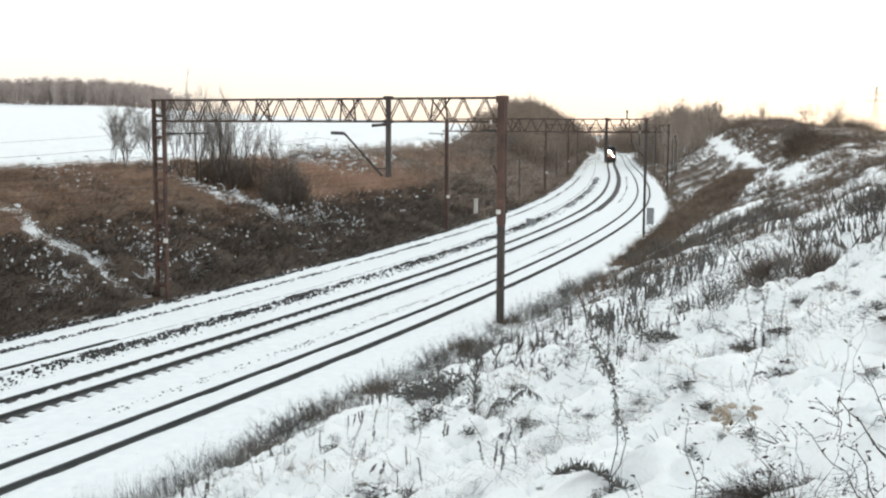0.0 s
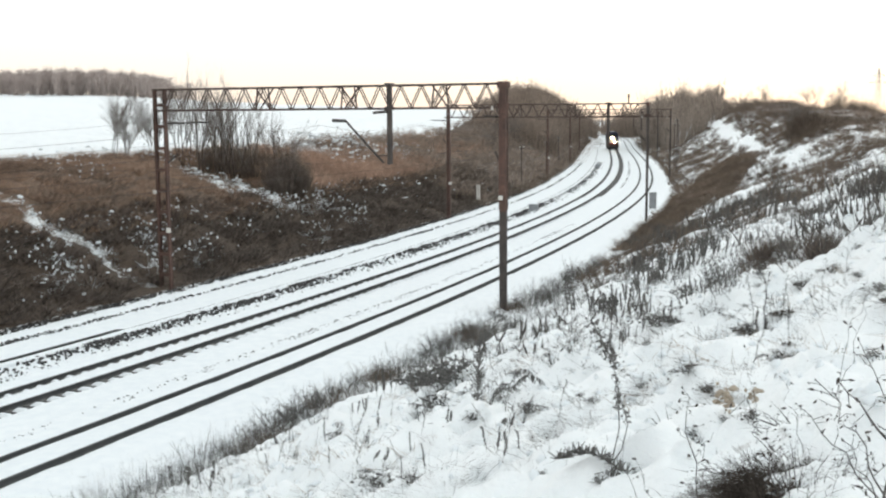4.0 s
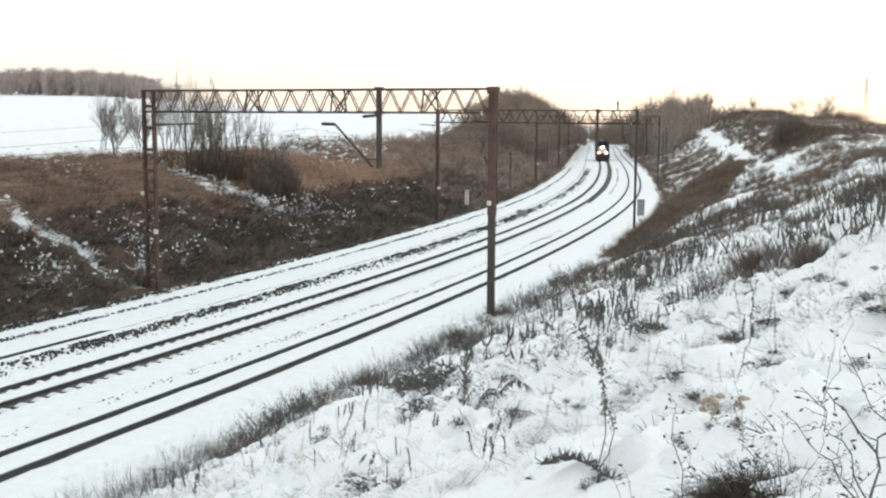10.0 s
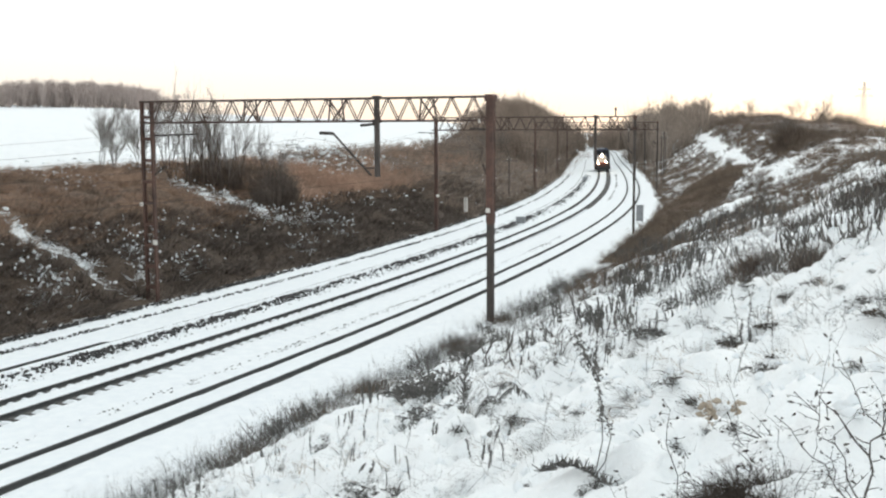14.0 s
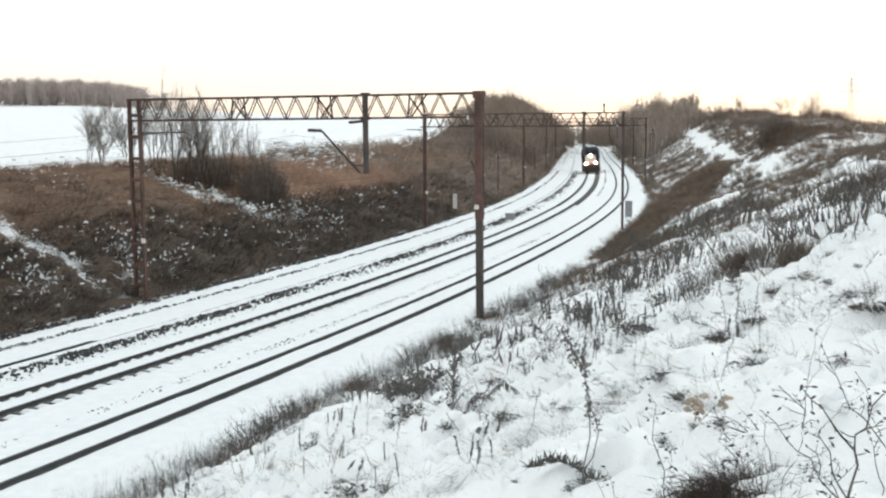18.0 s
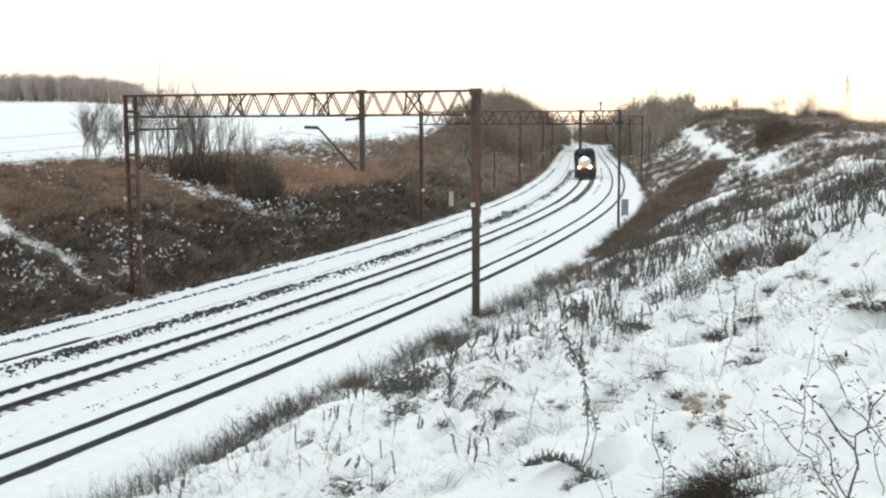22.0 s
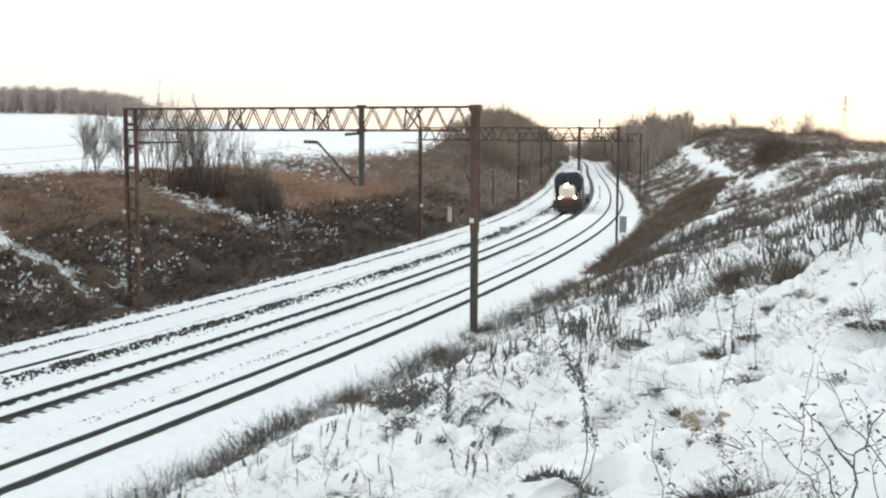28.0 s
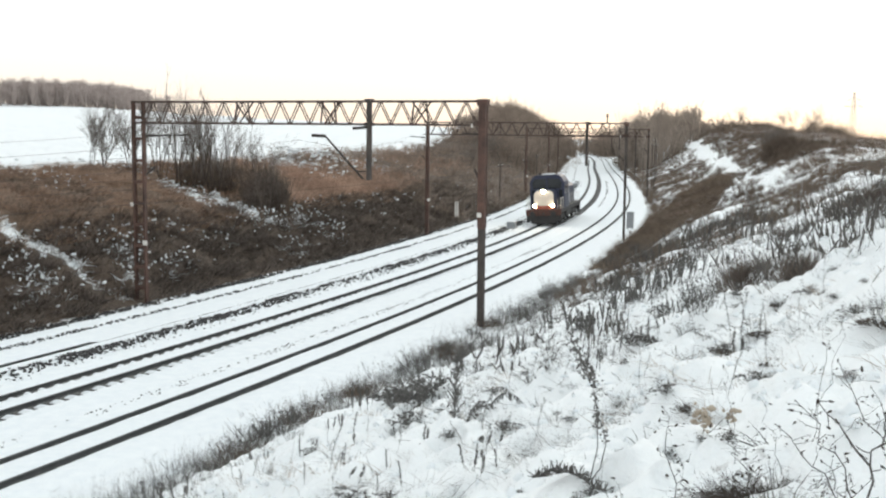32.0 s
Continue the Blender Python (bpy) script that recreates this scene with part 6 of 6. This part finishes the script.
plants(weed_models("dead_weed", "tall plumed dead weed in the snow", [bottle_brush(461)]), ((0.50, 15.3, 1.2),))
plants(weed_models("dead_weed", "tall dead weed with a nodding seed plume", [nodding_weed(471)]), ((1.04, 6.47, 1.0),), False)
count = 0
while count < 90:
    s, o = rp.uniform(-9, 40), rp.uniform(10.5, 23.8)
    x, y, _ = on_line(s, o)
    x, y = float(x), float(y)
    if y < 8 or abs(x / y) > 0.46 or float(vnoise(x, y, 3.2, 20)) < 0.30:
        continue
    models = rp.choice((SPIKES, BUSHY, DOTTED, LEAFY, SPIKE)) if y > 16 else rp.choice((DOTTED, LEAFY, LEAFY))
    plant(rp.choice(models), x, y, rp.uniform(0.5, 1.0) if y > 16 else rp.uniform(0.25, 0.6), rp.uniform(0, 360))
    count += 1

SMALL = [joined([m for pair in s for m in pair]) for s in (dock_spike(430, 2, 0.4), dotted_stem(436), dotted_stem(437), leaf_clump(438), leaf_clump(439))]
growth("small_weeds", "low withered weeds dotted over the snowy bank", "weeds", M_WEED, SMALL,
       scatter(2600, -9, 38, 10.2, 24.5, 60, 1.0, lambda s, o, x, y, r: (0.7 * vnoise(x, y, 2.4, 39) + 0.3 * vnoise(x, y, 0.7, 66) + 0.012 * (16 - o) > 0.475) & (y > 6.5)), (0.3, 0.8), (0.2, 0.7), 60)

# stands of dark reed-like stalks further along the bank
REEDS = []
for i in range(5):
    r = np.random.RandomState(420 + i)
    n = 9
    root = np.stack([r.randn(n) * 0.22, r.randn(n) * 0.22, np.full(n, -0.05)], 1)
    d = np.stack([r.randn(n) * 0.16, r.randn(n) * 0.16, np.ones(n)], 1) * (0.55 + 0.5 * r.rand(n))[:, None]
    thin = blades(np.stack([root, root + d * 0.5 + r.randn(n, 3) * 0.02, root + d], 1), 0.008, 0.5)
    st, en = root + d * (0.35 + 0.25 * r.rand(n))[:, None], root + d * (0.95 + 0.1 * r.rand(n))[:, None]
    thick = blades(np.stack([st, (st + en) / 2 + r.randn(n, 3) * 0.015, en], 1), 0.017 + 0.012 * r.rand(n), 0.25)
    REEDS.append(joined([thin, thick]))
for n, s0, s1, o0, o1, seed in ((22, 4, 14, 13.5, 20.0, 51), (105, 23, 41, 12.8, 18.0, 52), (52, 4.0, 13.5, 20.4, 22.8, 53), (28, 20, 48, 17.5, 25, 54), (60, 9, 20, 20.6, 24.5, 55)):
    growth("stalk_stand", "stand of tall dark withered stalks on the bank", "weeds", M_STALK, REEDS,
           scatter(n, s0, s1, o0, o1, seed, 1.0, lambda s, o, x, y, r: vnoise(x, y, 1.6, 18) > 0.28), (0.6, 1.3), (0.35, 0.68) if s0 < 15 else (0.5, 1.1), seed)
for bx, by, wide in ((6.3, 21.3, 0.45), (6.7, 21.6, 0.5), (7.0, 22.0, 0.5), (6.0, 16.7, 0.26), (6.2, 17.2, 0.28), (6.5, 17.8, 0.30), (9.8, 28.2, 0.8), (10.3, 24.2, 0.7), (11.0, 25.2, 0.8), (12.0, 29.0, 1.2)):
    r = np.random.RandomState(int(abs(bx) * 100 + by))
    n = int(34 * wide) + 5
    x, y = bx + r.randn(n) * wide * 0.45, by + r.randn(n) * wide * 0.5
    growth("brown_brush", "dense patch of dead brown brush on the bank", "brush", M_TANGLE, FUZZ, (0 * x, 0 * x, x, y, ground_z(x, y), r), (0.35, 0.7), (0.3, 0.7), 57)
FINEGRASS = [bush_shape(440 + i, 12, 0.0065, 1.0, 2, 0.0, 0.35) for i in range(5)]
SOFTGRASS = [bush_shape(470 + i, 9, 0.0036, 1.1, 3, 0.5, 0.4) for i in range(5)]
growth("thin_grass", "thin dry grass blades poking through the snow", "dead grass", M_WEED, FINEGRASS,
       scatter(8500, -9, 45, 9.5, 25.0, 52, 1.0, lambda s, o, x, y, r: (vnoise(x, y, 2.2, 21) + 0.4 * vnoise(x, y, 0.6, 28) > 0.67) & (y > 11)), (0.2, 0.7), (0.08, 0.32), 52)
growth("thin_grass", "thin bent grass blades poking through the near snow", "dead grass", M_WEED, SOFTGRASS,
       scatter(15000, -9, 12, 13, 25.0, 50, 1.0, lambda s, o, x, y, r: (0.6 * vnoise(x, y, 1.4, 21) + 0.4 * vnoise(x, y, 0.5, 28) > 0.50) & (y > 4.5) & (y <= 11)), (0.2, 0.7), (0.08, 0.30), 50)
growth("toe_weeds", "tangle of dark weeds along the lip of the bank", "weeds", M_WEED, SHRUB,
       scatter(210, -4, 58, 8.2, 11.0, 53, 0.9, lambda s, o, x, y, r: vnoise(x, y, 1.7, 90) + 0.001 * s > 0.60), (0.4, 0.9), (0.35, 0.95), 53)
growth("thin_grass", "tall thin grass in front of the track shoulder", "dead grass", M_WEED, FINEGRASS,
       scatter(420, -6, 45, 7.9, 9.8, 54, 1.0), (0.4, 0.8), (0.3, 0.8), 54)

WISPS = [bush_shape(495 + i, 6, 0.0095, 0.5, 3, 0.25, 0.45, 2) for i in range(4)]
growth("thin_grass", "sparse tall wisps of dry stems on the track shoulder", "dead grass", M_WEED, WISPS,
       scatter(420, -9, 34, 7.0, 10.4, 56, 1.0, lambda s, o, x, y, r: (vnoise(x, y, 1.8, 81) > 0.36) & (o > 7.0 + 1.4 * r.rand(len(s)))), (0.5, 0.9), (0.4, 1.0), 56)

HAIR = [bush_shape(500 + i, 9, 0.0075, 0.35, 3, 0.1, 0.5) for i in range(4)]
growth("thin_grass", "fine pale grass standing out of the snow of the track shoulder", "dead grass", M_WEED, HAIR,
       scatter(1500, -6, 34, 6.9, 9.2, 89, 1.0, lambda s, o, x, y, r: vnoise(x, y, 1.2, 93) + 0.3 * smooth(o, 7, 8.6) > 0.71), (0.4, 0.8), (0.3, 0.8), 89)
growth("thin_grass", "single pale stems standing out of the snow beside the near track", "dead grass", M_WEED, HAIR,
       scatter(330, -9, 8, 6.3, 9.0, 113, 1.0, lambda s, o, x, y, r: vnoise(x, y, 1.0, 114) > 0.3), (0.25, 0.5), (0.3, 0.85), 113)
for s, o, n in ((25.8, 8.5, 18), (20.0, 8.9, 20), (13.6, 8.7, 22), (10.5, 8.7, 12), (7.1, 9.0, 24)):
    r = np.random.RandomState(int(s * 10))
    x, y, z = lay(s + r.randn(n) * 0.5, o + r.randn(n) * 0.25)
    growth("brown_brush", "clump of brown dead grass at the foot of the bank", "brush", M_BRAMBLE, FUZZ, (0 * x, 0 * x, x, y, z, r), (0.4, 0.8), (0.35, 0.85), 57)

# hollows where tussocks hold dark earth and dead leaves
growth("tussocks", "low dark tussocks showing through the snow", "dead grass", M_WEED, [bush_shape(460 + i, 13, 0.016, 1.3, 3, 0.5, 0.5) for i in range(4)],
       scatter(9000, -8, 45, 10.5, 24.5, 55, 1.0, lambda s, o, x, y, r: (hollow(x, y) > 0.15 + 0.6 * r.rand(len(x))) & (y > 6)), (0.14, 0.40), (0.12, 0.34), 55)


# scraps of dead leaf and stem strewn over the snow
s_, o_, x_, y_, z_, r_ = scatter(11000, -9, 40, 10.0, 25.0, 58, 1.0, lambda s, o, x, y, r: ((hollow(x, y) > 0.2) | (r.rand(len(x)) < 0.12)) & (y > 4.5))
scrap = np.stack([x_, y_, z_, r_.rand(len(x_)) * 6.283, 0.005 + 0.014 * r_.rand(len(x_)) ** 3, 0.006 + 0.02 * r_.rand(len(x_)) ** 3], 1)
tagged(new("leaf_scraps", tri_mesh("leaf_scraps", *spread(LUMP_V * np.array([1.6, 0.7, 1.0]), LUMP_T, scrap), M_LITTER)), "scraps of dead leaf strewn over the snow", "leaf litter", kind="stuff")


# crumbled snow over the tufts of the near bank
snow_lumps("snow_crumbs", "crumbled snow heaped over the tufts of the bank", scatter(5200, -9, 26, 10.8, 25.0, 59, 1.0, lambda s, o, x, y, r: (y > 4.5) & (vnoise(x, y, 0.9, 68) + 0.3 * r.rand(len(x)) > 0.62)), 0.02, 0.10, 0.02, 0.08, 0.01, 0.018)
DRYGRASS = [bush_shape(450 + i, 10, 0.006, 0.9, 3, 0.7, 0.3) for i in range(4)]
growth("straw_grass", "bleached grass blades bending over the snow", "dead grass", M_STRAW, DRYGRASS,
       scatter(1500, -9, 22, 11, 25.0, 69, 1.0, lambda s, o, x, y, r: (y > 4.5) & (vnoise(x, y, 2.0, 70) > 0.58)), (0.3, 0.8), (0.12, 0.4), 69)


# briars close to the camera
def briar(bx, by, tx, ty, tz, r0, seed, side, label, fork=None):
    """A thin woody branch from the ground to its tip, with side twigs, buds and withered leaves."""
    r = np.random.RandomState(seed)
    bz = float(ground_z(np.array([bx]), np.array([by]))[0]) - 0.05
    a, b = np.array([bx, by, bz]), np.array([tx, ty, tz])
    thing = empty("briar_branch", Matrix(), label, "twig", "briars in front")
    k = 11
    L = np.linalg.norm(b - a)
    pts = []
    for i in range(k):
        f = i / (k - 1)
        p = a + (b - a) * f
        p = p + r.randn(3) * 0.014 * L * (0.3 + f) + np.array([0.05 * math.sin(f * 3.1 + seed), 0, 0.02 * math.sin(f * 5)]) * L
        if i % 2:
            p = p + np.array([0.014, 0, 0.006]) * (1 if i % 4 == 1 else -1)
        pts.append(p)
    pts = np.array(pts)
    stem = part("stem", tri_mesh("stem", *blades(pts[None], np.array([r0]), 0.35), M_BRIAR), M_BRIAR, thing)
    leaf_rows = []
    if fork is not None:
        a = pts[int(fork[0] * (k - 1))]
        f = np.linspace(0, 1, 6)[:, None]
        bough = a + (np.array(fork[1:]) - a) * f + r.randn(6, 3) * 0.008 * np.array([1, 1, 1.5]) * (f > 0)
        part("bough", tri_mesh("bough", *blades(bough[None], np.array([r0 * 0.6]), 0.4), M_BRIAR), M_BRIAR, thing)
        for i in range(1, 6):
            d = r.randn(3) * 0.035
            part("twig", tri_mesh("twig", *blades(np.array([[bough[i], bough[i] + d]]), np.array([r0 * 0.35]), 0.5), M_BRIAR), M_BRIAR, thing)
            leaf_rows += [bough[i], bough[i] + d]
    for i in range(side):
        f = 0.30 + 0.68 * (i + r.rand() * 0.6) / side
        q = f * (k - 1)
        j = min(int(q), k - 2)
        p = pts[j] + (pts[j + 1] - pts[j]) * (q - j)
        d = r.randn(3) * np.array([1.0, 0.5, 0.6])
        d[0] += 0.7 * (1 if i % 2 else -1)
        d[2] = abs(d[2]) * 0.7 + 0.15
        d /= np.linalg.norm(d)
        ln = (0.03 + 0.11 * r.rand() ** 1.6) * (1.15 - 0.5 * f)
        tw = np.array([p, p + d * ln * 0.5 + r.randn(3) * 0.006, p + d * ln + r.randn(3) * 0.008])
        part("twig", tri_mesh("twig", *blades(tw[None], np.array([r0 * 0.42]), 0.5), M_BRIAR), M_BRIAR, thing)
        for g in (0.55, 1.0) if ln > 0.07 else (1.0,):
            leaf_rows.append(p + d * ln * g)
    leaf_rows += [pts[-1]]
    for i, p in enumerate(leaf_rows):
        sz = 0.005 + 0.008 * r.rand() ** 2
        g = Geo()
        ax = Vector(r.randn(3)).normalized()
        g.lathe(Vector(p) - ax * sz, ax, [(0, sz * 0.1), (sz * 0.7, sz * 0.5), (sz * 1.5, sz * 0.42), (sz * 2.6, sz * 0.05)], 5)
        part("withered_leaf", g, M_LEAF, thing)
    return thing


BRIAR = "thin bare briar twig with buds and withered leaves"
for n, (bx, by, tx, ty, tz, r0, side) in enumerate(((1.27, 4.6, 1.04, 4.6, 6.27, 0.0048, 12), (1.57, 4.6, 1.32, 4.6, 6.20, 0.0045, 9), (1.90, 4.4, 1.48, 4.4, 6.24, 0.0055, 12), (1.87, 4.3, 1.56, 4.3, 6.38, 0.0062, 15), (1.84, 4.25, 1.68, 4.25, 6.12, 0.0055, 6),
                                                    (2.29, 4.4, 1.79, 4.4, 6.52, 0.0055, 16), (1.40, 4.8, 1.18, 4.8, 5.95, 0.003, 8), (1.66, 4.9, 1.50, 4.9, 6.05, 0.003, 6), (1.15, 5.2, 0.95, 5.2, 5.72, 0.003, 5), (2.12, 4.6, 2.0, 4.6, 6.35, 0.004, 9))):
    briar(bx, by, tx, ty, tz, r0 * 0.82, 500 + n, side, BRIAR)
briar(1.75, 4.2, 1.96, 4.2, 6.36, 0.0088, 511, 8, "stout bare briar branch with buds and a forked bough", (0.62, 1.59, 4.2, 6.38))
for n, (bx, by, tx, ty, tz) in enumerate(((2.11, 5.5, 2.18, 5.5, 6.48), (1.93, 5.5, 1.77, 5.5, 6.09), (1.80, 6.0, 1.74, 6.0, 6.13), (2.2, 6.0, 2.45, 6.0, 6.5), (1.12, 5.5, 0.95, 5.5, 5.77), (2.05, 5.3, 2.35, 5.3, 6.1))):
    briar(bx, by, tx, ty, tz, 0.0022, 520 + n, 3, "long thin dry stem leaning over the snow")


# a few single clumps
def clump(name, label, x, y, shapes, size, height, material, sink=0.02):
    z = float(ground_z(np.array([x]), np.array([y]))[0]) - sink
    thing = empty(name, pose(x, y, z), label, "grass tuft")
    v, t = joined([spread(sv, st, np.array([[0.0, 0.0, 0.0, i * 1.3, size, height]])) for i, (sv, st) in enumerate(shapes)])
    part("grass", tri_mesh("grass", v, t, material), material, thing)
    if material is M_STRAW:
        return thing
    r = np.random.RandomState(int(x * 1000))
    n = int(2200 * size ** 2)
    a, q = r.rand(n) * 6.283, np.sqrt(r.rand(n)) * size * 0.62
    lumps = np.stack([np.cos(a) * q, np.sin(a) * q * 0.8, 0.2 * height * (1 - (q / (size * 0.62)) ** 2) * r.rand(n), r.rand(n) * 6.283, 0.005 + 0.013 * r.rand(n), 0.004 + 0.010 * r.rand(n)], 1)
    tagged(part("root_litter", tri_mesh("root_litter", *spread(LUMP_V, LUMP_T, lumps), M_LITTER), M_LITTER, thing, "dark leaf litter round the roots"), kind="stuff")
    return thing


TUFT = [bush_shape(480 + i, 220, 0.008, 1.45, 3, 0.7, 0.6, 2) for i in range(4)]
clump("grass_tussock", "dark brown grass tussock breaking the snow", 1.70, 4.90, TUFT, 0.44, 0.27, M_DARKTWIG)
clump("grass_tussock", "dark grass tussock half under snow", 1.55, 4.92, TUFT[:3], 0.34, 0.25, M_DARKTWIG)
LOWTUFT = [bush_shape(485 + i, 24, 0.010, 1.15, 3, 0.5, 0.6, 2) for i in range(2)]
for x, y, size, height in ((3.69, 12.59, 0.36, 0.15), (4.31, 9.67, 0.46, 0.22), (4.9, 11.81, 0.24, 0.14), (4.0, 15.0, 0.55, 0.13), (4.3, 15.3, 0.4, 0.12), (3.38, 9.81, 0.14, 0.17), (5.23, 15.27, 0.28, 0.2),
                           (4.18, 12.84, 0.34, 0.2), (4.02, 12.7, 0.3, 0.16), (2.43, 9.89, 0.24, 0.12), (2.06, 7.94, 0.15, 0.10), (3.08, 9.3, 0.12, 0.08), (5.1, 21.6, 0.6, 0.25), (3.31, 8.02, 0.12, 0.09)):
    clump("grass_tussock", "dark tuft of withered growth breaking the snow", x, y, LOWTUFT, size, height * 1.4, M_WEED, 0.035)
clump("grass_tussock", "pale tan grass tuft bent over the snow", 2.17, 7.66, LOWTUFT, 0.2, 0.16, M_STRAW)


def tan_leaves(x, y, seed, count, size):
    """A few crumpled pale leaves caught on dry stems."""
    r = np.random.RandomState(seed)
    thing = empty("dry_leaves", pose(x, y, float(ground_z(np.array([x]), np.array([y]))[0])), "crumpled tan leaves caught on dry stems", "dead leaf")
    for i in range(count):
        st = np.array([r.randn() * 0.02, r.randn() * 0.02, -0.04])
        en = st + np.array([r.randn() * 0.05, r.randn() * 0.03, 0.12 + 0.08 * r.rand()])
        part("stem", tri_mesh("stem", *blades(np.array([[st, (st + en) / 2 + r.randn(3) * 0.008, en]]), np.array([0.003]), 0.6), M_WEED), M_WEED, thing)
        q = r.randn(26, 3) * np.array([0.014, 0.014, 0.020]) * size + en - np.array([0, 0, 0.03])
        k = (0.006 + 0.009 * r.rand(26)) * size
        v, f = spread(LUMP_V * np.array([1.4, 0.45, 1.2]), LUMP_T, np.stack([q[:, 0], q[:, 1], q[:, 2], r.rand(26) * 6.283, k, k], 1))
        tagged(part("leaf", tri_mesh("leaf", v + (r.rand(*v.shape) - 0.5) * 0.01, f, M_TAN), M_TAN, thing), kind="stuff")
    return thing


tan_leaves(1.99, 7.45, 611, 1, 2.2)
tan_leaves(1.90, 7.0, 613, 2, 1.4)


def frond(x, y, length, turn, seed, label):
    """A dead frond lying on the snow: a bowed spine with small curled leaflets."""
    r = np.random.RandomState(seed)
    z = float(ground_z(np.array([x]), np.array([y]))[0])
    thing = empty("dead_frond", pose(x, y, z, 0, 0, turn), label, "dead plant")
    f = np.linspace(0, 1, 9)
    c, k = math.cos(math.radians(turn)), math.sin(math.radians(turn))
    lx, ly = (f - 0.5) * length, 0.12 * length * np.cos(f * 3.1)
    lz = ground_z(x + lx * c - ly * k, y + lx * k + ly * c) - z
    lz = np.maximum(lz, lz.max() - 0.05)
    spine = np.stack([lx, ly, lz + 0.05 + 0.03 * np.sin(f * 3.14)], 1)
    part("spine", tri_mesh("spine", *blades(spine[None], np.array([0.006]), 0.4), M_WEED), M_WEED, thing)
    n = int(340 * length)
    q = r.rand(n)
    st = np.stack([np.interp(q, f, spine[:, i]) for i in range(3)], 1)
    d = r.randn(n, 3) * np.array([0.5, 1.0, 0.8])
    d /= np.linalg.norm(d, axis=1, keepdims=True)
    d[:, 2] = np.abs(d[:, 2])
    en = st + d * (0.035 + 0.10 * length * r.rand(n))[:, None]
    part("foliage", tri_mesh("foliage", *blades(np.stack([st, en], 1), 0.006, 0.4), M_WEED), M_WEED, thing)
    return thing


frond(0.93, 6.5, 0.48, -20, 601, "dead brown frond lying on the snow")


# what moves: the locomotive rolls towards the camera
def front_at(t):
    return 0.002067 * t ** 3 - 0.1208 * t ** 2 - 4.022 * t + 257.9


def motions():
    rows = []
    for i in range(65):
        t = i * 0.5
        s = front_at(t) + 6.65
        x, y, _ = on_line(s, 0.0)
        h = math.degrees(float(np.interp(s, LINE_S, LINE_H)))
        rows.append((t, pose(float(x), float(y), -0.092, math.degrees(math.atan(CANT)), 0, h + 180)))
    walk(loco, rows)
    for ws, x in loco_axles:
        spin = []
        for i in range(321):
            t = i * 0.1
            a = math.degrees((front_at(0) - front_at(t)) / 0.5)
            spin.append((t, pose(x, 0, 0.5, 0, a, 0)))
        walk(ws, spin)


motions()
